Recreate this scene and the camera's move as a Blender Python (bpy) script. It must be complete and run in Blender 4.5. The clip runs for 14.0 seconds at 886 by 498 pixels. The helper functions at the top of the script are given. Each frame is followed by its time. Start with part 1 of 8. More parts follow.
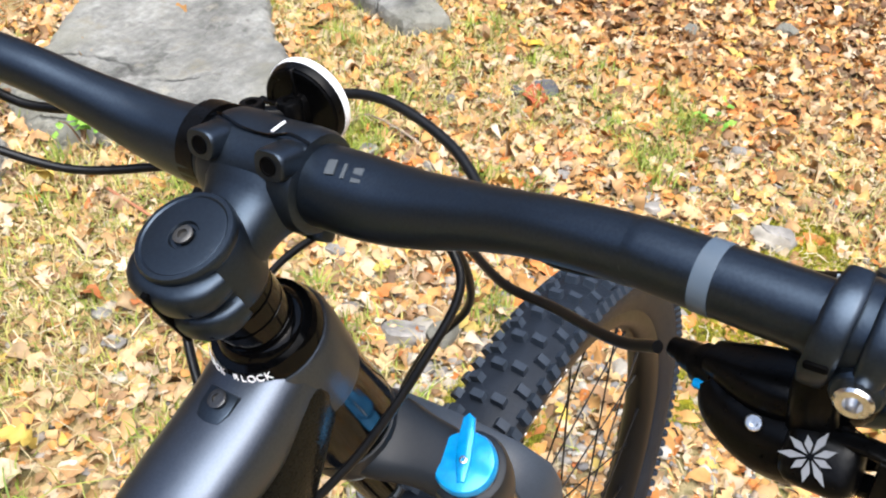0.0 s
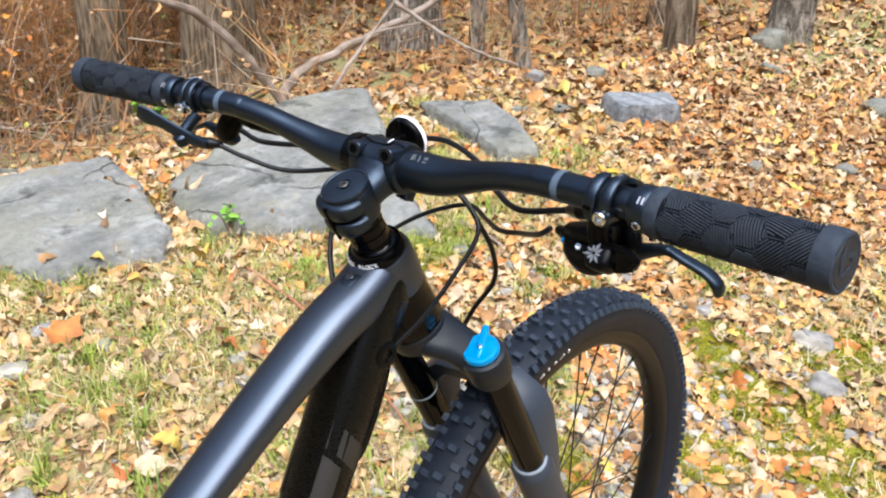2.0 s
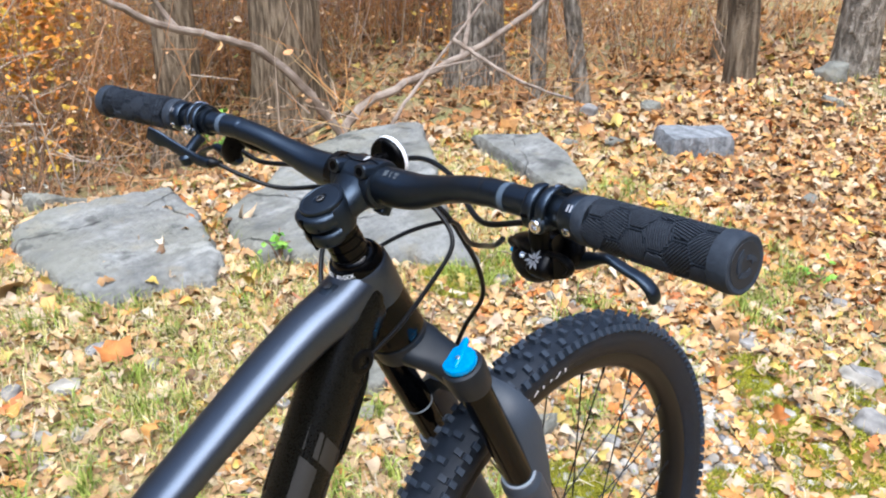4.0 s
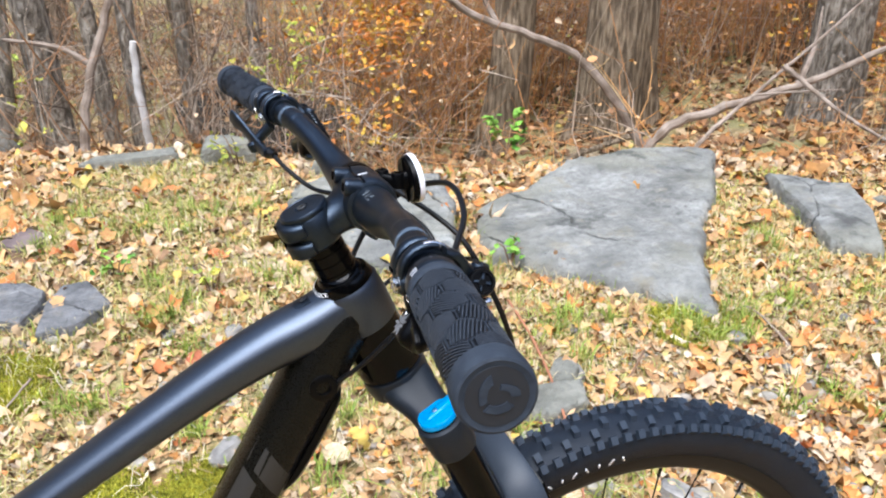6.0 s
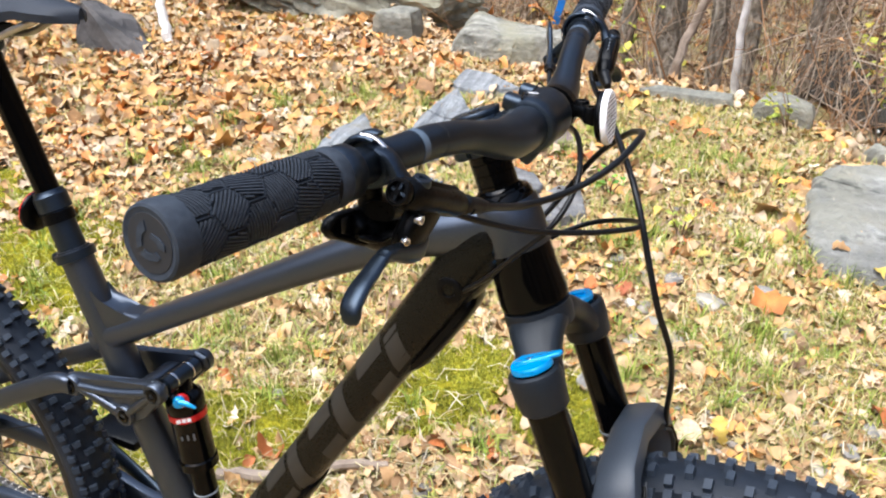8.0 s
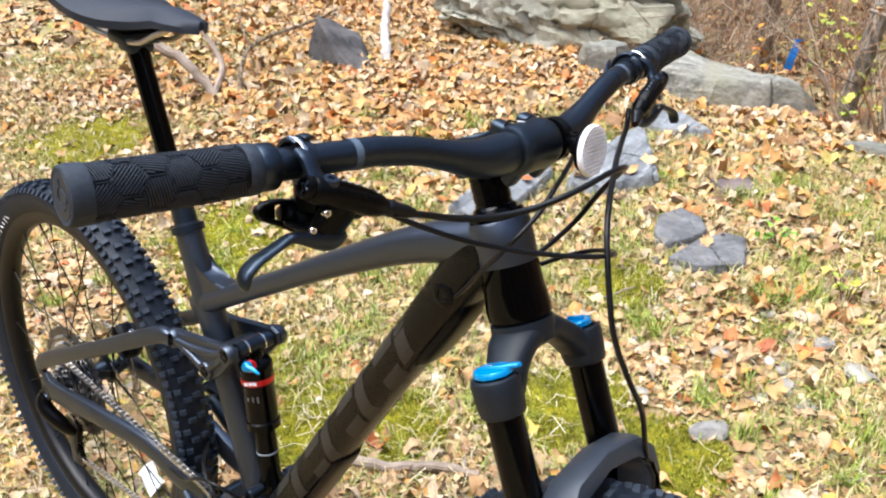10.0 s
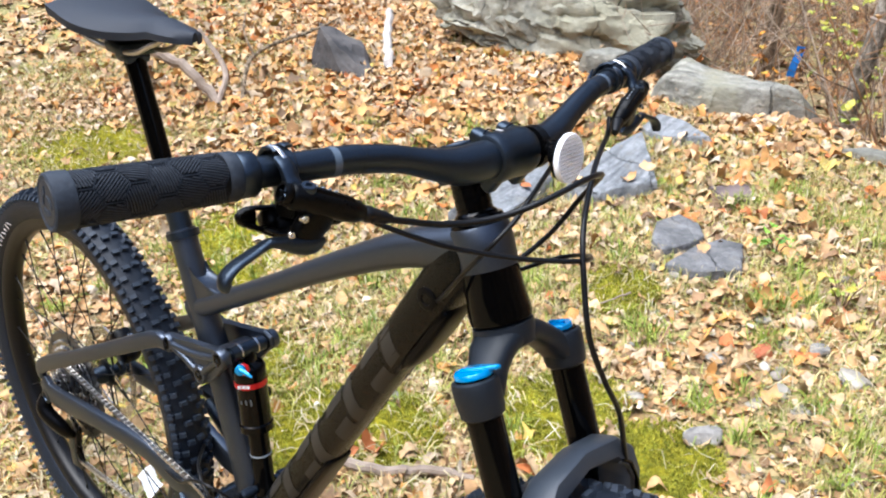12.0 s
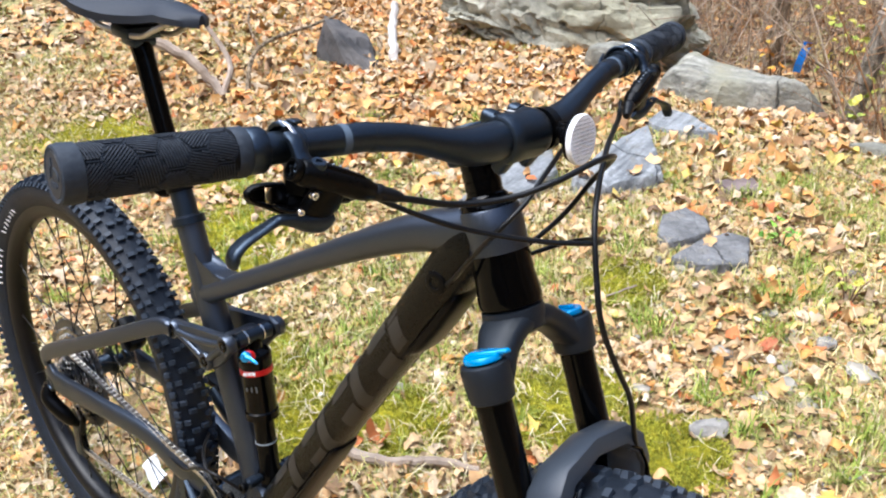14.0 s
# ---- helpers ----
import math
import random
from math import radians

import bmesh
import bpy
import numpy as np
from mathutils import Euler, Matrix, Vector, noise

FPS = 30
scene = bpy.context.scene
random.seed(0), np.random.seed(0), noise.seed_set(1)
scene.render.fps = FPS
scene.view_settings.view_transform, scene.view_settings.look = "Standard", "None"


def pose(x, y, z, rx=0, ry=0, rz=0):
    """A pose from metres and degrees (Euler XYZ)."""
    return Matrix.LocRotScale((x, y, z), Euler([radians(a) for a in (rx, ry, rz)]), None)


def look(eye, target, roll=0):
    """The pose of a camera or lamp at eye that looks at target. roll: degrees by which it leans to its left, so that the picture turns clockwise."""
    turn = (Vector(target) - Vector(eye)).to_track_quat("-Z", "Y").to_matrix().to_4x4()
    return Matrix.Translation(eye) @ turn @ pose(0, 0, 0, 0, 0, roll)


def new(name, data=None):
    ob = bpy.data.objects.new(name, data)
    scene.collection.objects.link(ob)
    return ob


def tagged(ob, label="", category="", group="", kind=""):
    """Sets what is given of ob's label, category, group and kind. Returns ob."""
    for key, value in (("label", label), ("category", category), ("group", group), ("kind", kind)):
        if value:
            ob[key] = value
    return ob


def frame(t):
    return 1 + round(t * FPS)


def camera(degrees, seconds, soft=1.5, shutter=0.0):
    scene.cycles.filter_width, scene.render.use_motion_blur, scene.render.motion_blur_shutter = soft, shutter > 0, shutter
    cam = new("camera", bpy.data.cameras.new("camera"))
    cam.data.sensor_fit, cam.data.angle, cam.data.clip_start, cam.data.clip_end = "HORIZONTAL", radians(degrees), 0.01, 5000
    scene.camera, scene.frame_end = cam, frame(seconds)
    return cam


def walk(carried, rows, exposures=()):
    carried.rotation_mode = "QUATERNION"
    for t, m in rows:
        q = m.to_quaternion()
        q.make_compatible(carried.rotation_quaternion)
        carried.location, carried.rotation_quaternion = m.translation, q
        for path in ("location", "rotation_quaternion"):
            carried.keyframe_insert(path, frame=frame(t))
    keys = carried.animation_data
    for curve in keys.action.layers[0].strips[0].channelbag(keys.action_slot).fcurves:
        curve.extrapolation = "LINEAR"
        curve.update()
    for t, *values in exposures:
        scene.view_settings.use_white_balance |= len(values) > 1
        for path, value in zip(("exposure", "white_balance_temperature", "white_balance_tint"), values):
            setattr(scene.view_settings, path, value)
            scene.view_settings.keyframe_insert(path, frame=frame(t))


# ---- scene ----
# ---- camera and walk; the path is given in the bicycle's own axes, which lean to the left ----
cam = camera(55.6, 14.0, soft=2.1)
LEAN_ANGLE = 6.0
LEAN = pose(0, 0, 0, -LEAN_ANGLE, 0, 0) @ pose(0, 0, -0.105)
PATH = [
    (0, (0.303, -0.228, 1.268), (1.64, 0.689, 0.096), -3.2),
    (0.5, (0.27, -0.283, 1.286), (1.549, 0.758, 0.153), -4.3),
    (1, (0.219, -0.335, 1.302), (1.492, 0.78, 0.236), -3.8),
    (1.5, (0.122, -0.407, 1.295), (1.468, 0.77, 0.399), -3.6),
    (2, (0.037, -0.484, 1.339), (1.379, 0.713, 0.464), -3.7),
    (4.5, (0.094, -0.615, 1.322), (1.26, 0.813, 0.547), -5.5),
    (5, (0.19, -0.662, 1.312), (1.139, 0.912, 0.525), -4.8),
    (5.5, (0.273, -0.665, 1.307), (1.057, 1.025, 0.581), -4.3),
    (6, (0.36, -0.657, 1.304), (0.968, 1.105, 0.579), -2.4),
    (6.5, (0.446, -0.642, 1.28), (0.678, 1.189, 0.511), 0.2),
    (7, (0.59, -0.609, 1.266), (0.402, 1.21, 0.455), 1.4),
    (7.5, (0.651, -0.595, 1.258), (0.126, 1.157, 0.451), 2.4),
    (8, (0.721, -0.627, 1.271), (-0.017, 1.04, 0.447), 2.1),
    (8.5, (0.797, -0.614, 1.289), (-0.141, 0.954, 0.476), 2.6),
    (9, (0.864, -0.574, 1.285), (-0.226, 0.891, 0.469), 3.1),
    (11.5, (0.947, -0.586, 1.301), (-0.268, 0.805, 0.534), 3.2),
    (12, (0.954, -0.578, 1.298), (-0.251, 0.821, 0.528), 2.9),
    (12.5, (0.946, -0.581, 1.293), (-0.261, 0.814, 0.521), 3.0),
    (13, (0.948, -0.576, 1.289), (-0.257, 0.82, 0.514), 3.0),
    (13.5, (0.95, -0.575, 1.285), (-0.255, 0.819, 0.507), 3.0),
    (14, (0.948, -0.579, 1.283), (-0.259, 0.812, 0.505), 3.1),
]
EXPOSURES = [(0, 1.92, 6500, 10), (1, 1.87, 6340, 10), (2, 1.83, 6180, 10), (4.5, 1.84, 5820, 10), (5.5, 1.85, 5800, 10), (6.5, 1.87, 6180, 10), (7.5, 1.92, 6250, 10), (9, 2.03, 6300, 10), (11.5, 2.0, 6060, 10), (14, 2.02, 6060, 10)]
walk(cam, [(t, LEAN @ look(eye, target, roll)) for t, eye, target, roll in PATH], EXPOSURES)

# ---- world and light: a bright overcast autumn day under trees ----
world = bpy.data.worlds.new("World")
scene.world = world
world.use_nodes = True
wn = world.node_tree
sky = wn.nodes.new("ShaderNodeTexSky")
sky.sky_type = "NISHITA"
sky.sun_disc = False
sky.sun_elevation = radians(61)
sky.sun_rotation = radians(200)
sky.air_density = 1.0
sky.dust_density = 2.9
sky.ozone_density = 1.0
wn.links.new(sky.outputs[0], wn.nodes["Background"].inputs[0])
wn.nodes["Background"].inputs[1].default_value = 0.085
sun_data = bpy.data.lights.new("sun", "SUN")
sun_data.energy = 1.7
sun_data.angle = radians(58)
sun_data.color = (0.97, 0.985, 1.0)
sun = new("sun", sun_data)
sun.matrix_world = look((-2.5, -1.5, 9), (0, 0, 0))

# ---- materials ----
MATS = {}


def mat(name, color, rough=0.5, metal=0.0, color2=None, scale=60.0, bump=0.0, bscale=None, spec=0.5, coat=0.0, island=0.0, detail=6.0, big=0.0):
    """A surface with a fine grain between two colours, a large-scale drift and a relief."""
    if name in MATS:
        return MATS[name]
    m = bpy.data.materials.new(name)
    m.use_nodes = True
    t = m.node_tree
    n, ln = t.nodes, t.links
    b = n["Principled BSDF"]
    b.inputs["Roughness"].default_value = rough
    b.inputs["Metallic"].default_value = metal
    b.inputs["Specular IOR Level"].default_value = spec
    b.inputs["Coat Weight"].default_value = coat
    b.inputs["Coat Roughness"].default_value = 0.12
    tc = n.new("ShaderNodeTexCoord")
    nz = n.new("ShaderNodeTexNoise")
    nz.inputs["Scale"].default_value = scale
    nz.inputs["Detail"].default_value = detail
    ln.new(tc.outputs["Object"], nz.inputs["Vector"])
    c2 = color2 or tuple(min(1, c * 1.25) for c in color)
    mix = n.new("ShaderNodeMix")
    mix.data_type = "RGBA"
    ramp = n.new("ShaderNodeMapRange")
    ramp.inputs[1].default_value, ramp.inputs[2].default_value = 0.35, 0.65
    ln.new(nz.outputs["Fac"], ramp.inputs[0])
    ln.new(ramp.outputs[0], mix.inputs["Factor"])
    mix.inputs["A"].default_value = (*color, 1)
    mix.inputs["B"].default_value = (*c2, 1)
    out = mix.outputs["Result"]
    if big:
        n2 = n.new("ShaderNodeTexNoise")
        n2.inputs["Scale"].default_value = big
        n2.inputs["Detail"].default_value = 3
        ln.new(tc.outputs["Object"], n2.inputs["Vector"])
        hs = n.new("ShaderNodeHueSaturation")
        mr = n.new("ShaderNodeMapRange")
        mr.inputs[1].default_value, mr.inputs[2].default_value = 0.3, 0.7
        mr.inputs[3].default_value, mr.inputs[4].default_value = 0.65, 1.35
        ln.new(n2.outputs["Fac"], mr.inputs[0])
        ln.new(mr.outputs[0], hs.inputs["Value"])
        ln.new(out, hs.inputs["Color"])
        out = hs.outputs[0]
    if island:
        ge = n.new("ShaderNodeNewGeometry")
        hs = n.new("ShaderNodeHueSaturation")
        mr = n.new("ShaderNodeMapRange")
        mr.inputs[3].default_value, mr.inputs[4].default_value = 1 - island, 1 + island
        ln.new(ge.outputs["Random Per Island"], mr.inputs[0])
        ln.new(mr.outputs[0], hs.inputs["Value"])
        ln.new(out, hs.inputs["Color"])
        out = hs.outputs[0]
    ln.new(out, b.inputs["Base Color"])
    rr = n.new("ShaderNodeMapRange")
    rr.inputs[3].default_value, rr.inputs[4].default_value = max(0.03, rough - 0.08), min(1, rough + 0.08)
    ln.new(nz.outputs["Fac"], rr.inputs[0])
    ln.new(rr.outputs[0], b.inputs["Roughness"])
    if bump:
        bp = n.new("ShaderNodeBump")
        bp.inputs["Strength"].default_value = bump
        bp.inputs["Distance"].default_value = 0.01
        src = nz
        if bscale:
            src = n.new("ShaderNodeTexNoise")
            src.inputs["Scale"].default_value = bscale
            src.inputs["Detail"].default_value = 8
            ln.new(tc.outputs["Object"], src.inputs["Vector"])
        ln.new(src.outputs["Fac"], bp.inputs["Height"])
        ln.new(bp.outputs[0], b.inputs["Normal"])
    MATS[name] = m
    return m


M_FRAME = mat("matte charcoal frame paint", (0.076, 0.090, 0.114), 0.39, 0.94, (0.090, 0.105, 0.131), 900, 0.02, spec=0.3)
# down tube only: darker and more olive than the other tubes
M_DTUBE = mat("olive black gloss", (0.0034, 0.0032, 0.0024), 0.28, 0.0, (0.0046, 0.0044, 0.0034), 700, 0.01, spec=0.18)
M_GLOSS = mat("gloss black paint", (0.0008, 0.0009, 0.0011), 0.08, 0.0, (0.0012, 0.0013, 0.0015), 400, spec=0.17)
M_DECAL = mat("brown grey satin decal", (0.019, 0.0172, 0.0145), 0.5, 0.0, (0.024, 0.022, 0.0185), 700, spec=0.4)
M_ALU = mat("black anodised aluminium", (0.038, 0.050, 0.067), 0.37, 0.95, (0.045, 0.059, 0.078), 900, 0.02, spec=0.2)
M_STEM = mat("satin black stem", (0.036, 0.047, 0.062), 0.40, 0.95, (0.043, 0.056, 0.073), 700, 0.02, spec=0.2)
M_PLASTIC = mat("black plastic", (0.0014, 0.0014, 0.0015), 0.30, 0.0, (0.0022, 0.0022, 0.0024), 500, 0.04, spec=0.12)
M_RUBBER = mat("grip rubber", (0.0028, 0.0036, 0.0052), 0.6, 0.0, (0.0045, 0.0054, 0.0072), 300, 0.1, spec=0.12)
M_GRIPEND = mat("grey grip end", (0.020, 0.026, 0.036), 0.65, 0.0, (0.029, 0.037, 0.049), 200, 0.1, spec=0.2)
# grip rubber again, painted lighter for the sky that rib tops catch
M_RIB = mat("skylit grip ribs", (0.021, 0.0255, 0.033), 0.55, 0.0, (0.030, 0.036, 0.046), 300, 0.1, spec=0.22)
M_FORK = mat("satin graphite fork", (0.0090, 0.0120, 0.0160), 0.42, 0.0, (0.0115, 0.0150, 0.0195), 700, 0.02, spec=0.28)
M_LOWER = mat("satin cast fork lowers", (0.030, 0.038, 0.050), 0.42, 0.0, (0.037, 0.046, 0.059), 700, 0.03, spec=0.35)
M_TYRE = mat("tyre rubber", (0.0085, 0.0120, 0.0180), 0.5, 0.0, (0.0125, 0.0170, 0.0250), 60, 0.15, 500, spec=0.2)
# the tyre's rubber, its colour lightened for light on the knob tops
M_KNOB = mat("tread knobs", (0.019, 0.0265, 0.038), 0.55, 0.0, (0.034, 0.044, 0.060), 80, 0.1, 500, spec=0.2)
M_HOSE = mat("black hose", (0.004, 0.004, 0.0044), 0.35, 0.0, (0.006, 0.006, 0.0062), 300, spec=0.25)
M_BLUE = mat("blue anodised dial", (0.0, 0.27, 0.64), 0.22, 0.3, (0.0, 0.33, 0.72), 300, coat=0.4)
M_STEEL = mat("bright steel", (0.62, 0.61, 0.6), 0.25, 1.0, (0.75, 0.74, 0.72), 300)
M_DARKSTEEL = mat("dark steel", (0.07, 0.07, 0.07), 0.32, 0.9, (0.13, 0.125, 0.12), 200)
M_RED = mat("red anodised", (0.55, 0.01, 0.012), 0.3, 0.3)
M_WHITE = mat("white print", (0.75, 0.75, 0.76), 0.5)
M_GREY = mat("grey print", (0.22, 0.25, 0.28), 0.55)
M_REFL = mat("clear reflector", (0.45, 0.47, 0.49), 0.12, 0.6, (0.8, 0.82, 0.84), 500, 0.3)
M_REDREFL = mat("red reflector", (0.5, 0.02, 0.02), 0.25)
M_SADDLE = mat("saddle cover", (0.018, 0.022, 0.030), 0.6, 0.0, (0.024, 0.029, 0.039), 700, 0.06, spec=0.2)


def rock_mat(name, dark, light, streak=(2.5, 5.0, 3.0), crack=2.2, turn=25, lichen=None):
    """Weathered rock: streaked beds, fine grain, dark cracks and pale lichen spots."""
    m = bpy.data.materials.new(name)
    m.use_nodes = True
    n, ln = m.node_tree.nodes, m.node_tree.links
    b = n["Principled BSDF"]
    b.inputs["Roughness"].default_value = 0.82
    b.inputs["Specular IOR Level"].default_value = 0.25
    tc = n.new("ShaderNodeTexCoord")
    mp = n.new("ShaderNodeMapping")
    mp.inputs["Scale"].default_value = streak
    mp.inputs["Rotation"].default_value = (0.1, 0.2, radians(turn))
    ln.new(tc.outputs["Object"], mp.inputs["Vector"])

    def nz(scale, detail, src):
        q = n.new("ShaderNodeTexNoise")
        q.inputs["Scale"].default_value, q.inputs["Detail"].default_value, q.inputs["Roughness"].default_value = scale, detail, 0.65
        ln.new(src, q.inputs["Vector"])
        return q.outputs["Fac"]

    def rng(f, lo, hi, a=0.0, c=1.0):
        q = n.new("ShaderNodeMapRange")
        for i, v in enumerate((lo, hi, a, c)):
            q.inputs[i + 1].default_value = v
        ln.new(f, q.inputs[0])
        return q.outputs[0]

    def mix(f, a, c):
        q = n.new("ShaderNodeMix")
        q.data_type = "RGBA"
        ln.new(f, q.inputs["Factor"])
        for k, v in (("A", a), ("B", c)):
            if isinstance(v, tuple):
                q.inputs[k].default_value = (*v, 1)
            else:
                ln.new(v, q.inputs[k])
        return q.outputs["Result"]

    bed = nz(1.6, 10, mp.outputs[0])
    grain = nz(38, 8, tc.outputs["Object"])
    blot = nz(4.5, 6, tc.outputs["Object"])
    c = mix(rng(bed, 0.34, 0.66), dark, light)
    c = mix(rng(grain, 0.35, 0.7, 0.0, 0.55), c, tuple(x * 0.55 for x in dark))
    c = mix(rng(blot, 0.60, 0.66, 0.0, 0.6), c, tuple(min(0.6, x * 1.35) for x in light))
    wide = nz(1.3, 4, tc.outputs["Object"])
    stain = nz(9.0, 8, tc.outputs["Object"])
    c = mix(rng(wide, 0.42, 0.62, 0.0, 0.35), c, tuple(x * 0.62 for x in light))
    c = mix(rng(stain, 0.56, 0.70, 0.0, 0.7), c, (light[0] * 0.62, light[1] * 0.55, light[2] * 0.42))
    if lichen:
        c = mix(rng(nz(2.6, 9, tc.outputs["Object"]), 0.47, 0.60, 0.0, 0.5), c, lichen)
        c = mix(rng(nz(6.5, 9, tc.outputs["Object"]), 0.58, 0.66, 0.0, 0.7), c, tuple(x * 0.5 for x in dark))
    vo = n.new("ShaderNodeTexVoronoi")
    vo.feature = "DISTANCE_TO_EDGE"
    vo.inputs["Scale"].default_value = crack
    wv = n.new("ShaderNodeMix")
    wv.data_type = "VECTOR"
    wv.inputs["Factor"].default_value = 0.16
    wn2 = n.new("ShaderNodeTexNoise")
    wn2.inputs["Scale"].default_value, wn2.inputs["Detail"].default_value = 4.0, 6
    ln.new(tc.outputs["Object"], wn2.inputs["Vector"])
    ln.new(tc.outputs["Object"], wv.inputs["A"])
    ln.new(wn2.outputs["Color"], wv.inputs["B"])
    ln.new(wv.outputs["Result"], vo.inputs["Vector"])
    ck = rng(vo.outputs["Distance"], 0.0, 0.007, 0.8, 0.0)
    mk = n.new("ShaderNodeMath")
    mk.operation = "MULTIPLY"
    ln.new(ck, mk.inputs[0])
    ln.new(rng(blot, 0.42, 0.55), mk.inputs[1])
    c = mix(mk.outputs[0], c, tuple(x * 0.3 for x in dark))
    ln.new(c, b.inputs["Base Color"])
    h = n.new("ShaderNodeMath")
    h.operation = "SUBTRACT"
    sm = n.new("ShaderNodeMath")
    sm.operation = "ADD"
    ln.new(grain, sm.inputs[0])
    ln.new(bed, sm.inputs[1])
    ln.new(sm.outputs[0], h.inputs[0])
    ln.new(mk.outputs[0], h.inputs[1])
    bp = n.new("ShaderNodeBump")
    bp.inputs["Strength"].default_value, bp.inputs["Distance"].default_value = 0.9, 0.02
    ln.new(h.outputs[0], bp.inputs["Height"])
    ln.new(bp.outputs[0], b.inputs["Normal"])
    return m


M_ROCK = rock_mat("grey streaked slab rock", (0.125, 0.124, 0.112), (0.39, 0.386, 0.35), crack=1.5, lichen=(0.23, 0.222, 0.165))
M_SLATE = rock_mat("blue grey slate", (0.14, 0.148, 0.155), (0.40, 0.415, 0.42), (24.0, 2.6, 8.0), 2.0, 8)
M_ROCKB = rock_mat("banded weathered rock", (0.12, 0.118, 0.095), (0.38, 0.37, 0.31), (2.5, 3.0, 7.0), 1.1, 15)
M_BED = rock_mat("bedded grey rock", (0.14, 0.135, 0.11), (0.45, 0.435, 0.37), (1.6, 16.0, 16.0), 1.3, 12, (0.30, 0.285, 0.18))
M_BOULDER = rock_mat("lichened boulder rock", (0.16, 0.15, 0.11), (0.52, 0.50, 0.40), (2.0, 4.0, 6.0), 1.3, 20, (0.36, 0.34, 0.22))
M_REDROCK = mat("red brick stone", (0.32, 0.085, 0.035), 0.9, 0.0, (0.42, 0.15, 0.07), 30, 0.5, 90)
M_PEBBLE = mat("pale stone", (0.24, 0.215, 0.175), 0.85, 0.0, (0.42, 0.385, 0.32), 20, 0.4, 80, spec=0.2, big=6)


def bark_mat(name, dark, light, tall=0.16):
    """Bark with upright furrows, plates between them and pale weathered patches."""
    m = bpy.data.materials.new(name)
    m.use_nodes = True
    n, ln = m.node_tree.nodes, m.node_tree.links
    b = n["Principled BSDF"]
    b.inputs["Roughness"].default_value, b.inputs["Specular IOR Level"].default_value = 0.95, 0.1
    tc, mp = n.new("ShaderNodeTexCoord"), n.new("ShaderNodeMapping")
    mp.inputs["Scale"].default_value = (1, 1, tall)
    ln.new(tc.outputs["Object"], mp.inputs["Vector"])
    furrow, grain, patch = n.new("ShaderNodeTexNoise"), n.new("ShaderNodeTexNoise"), n.new("ShaderNodeTexNoise")
    for q, sc, src in ((furrow, 38, mp), (grain, 90, tc), (patch, 2.2, tc)):
        q.inputs["Scale"].default_value, q.inputs["Detail"].default_value = sc, 6
        ln.new(src.outputs[0 if src is mp else 3], q.inputs["Vector"])
    ramp = n.new("ShaderNodeValToRGB")
    for e, (p, c) in zip(ramp.color_ramp.elements, ((0.40, tuple(v * 0.58 for v in dark)), (0.62, light))):
        e.position, e.color = p, (*c, 1)
    mid = ramp.color_ramp.elements.new(0.49)
    mid.color = (*dark, 1)
    ln.new(furrow.outputs["Fac"], ramp.inputs[0])
    hs, mr = n.new("ShaderNodeHueSaturation"), n.new("ShaderNodeMapRange")
    mr.inputs[1].default_value, mr.inputs[2].default_value, mr.inputs[3].default_value, mr.inputs[4].default_value = 0.3, 0.7, 0.7, 1.35
    ln.new(patch.outputs["Fac"], mr.inputs[0])
    ln.new(mr.outputs[0], hs.inputs["Value"])
    ln.new(ramp.outputs[0], hs.inputs["Color"])
    ln.new(hs.outputs[0], b.inputs["Base Color"])
    sm, bp = n.new("ShaderNodeMath"), n.new("ShaderNodeBump")
    sm.operation = "MULTIPLY_ADD"
    sm.inputs[1].default_value = 3.0
    ln.new(furrow.outputs["Fac"], sm.inputs[0])
    ln.new(grain.outputs["Fac"], sm.inputs[2])
    bp.inputs["Strength"].default_value, bp.inputs["Distance"].default_value = 1.0, 0.02
    ln.new(sm.outputs[0], bp.inputs["Height"])
    ln.new(bp.outputs[0], b.inputs["Normal"])
    return m


M_BARK = bark_mat("bark", (0.225, 0.170, 0.112), (0.34, 0.265, 0.178))
M_BARKG = bark_mat("smooth grey bark", (0.27, 0.23, 0.18), (0.42, 0.37, 0.30), 0.35)
M_TWIG = mat("bare twigs", (0.17, 0.11, 0.07), 0.9, 0.0, (0.36, 0.22, 0.13), 9, spec=0.1, island=0.6)
M_BRANCH = mat("grey branch", (0.16, 0.115, 0.08), 0.9, 0.0, (0.34, 0.27, 0.21), 14, 0.5, 50)
# ---- modelling tools ----
X, Y, Z = Vector((1, 0, 0)), Vector((0, 1, 0)), Vector((0, 0, 1))


def part(name, bm, material, parent, label="", smooth=True, m=None):
    """Links a bmesh as one mesh object under a thing or a part (parent may be None)."""
    me = bpy.data.meshes.new(name)
    bmesh.ops.recalc_face_normals(bm, faces=bm.faces)
    bm.to_mesh(me)
    bm.free()
    if smooth:
        me.shade_smooth()
        me.set_sharp_from_angle(angle=radians(38))
    me.materials.append(material)
    ob = new(name, me)
    if parent is not None:
        ob.parent = parent
    if m is not None:
        ob.matrix_basis = m
    if label:
        tagged(ob, label)
    return ob


def rings(bm, rows, closed=True, caps=True):
    """Skins a list of rings of points; returns nothing."""
    vs = [[bm.verts.new(p) for p in r] for r in rows]
    n = len(vs[0])
    for a, b in zip(vs, vs[1:]):
        for i in range(n if closed else n - 1):
            bm.faces.new((a[i], a[(i + 1) % n], b[(i + 1) % n], b[i]))
    if caps and closed:
        bm.faces.new(vs[0][::-1])
        bm.faces.new(vs[-1])


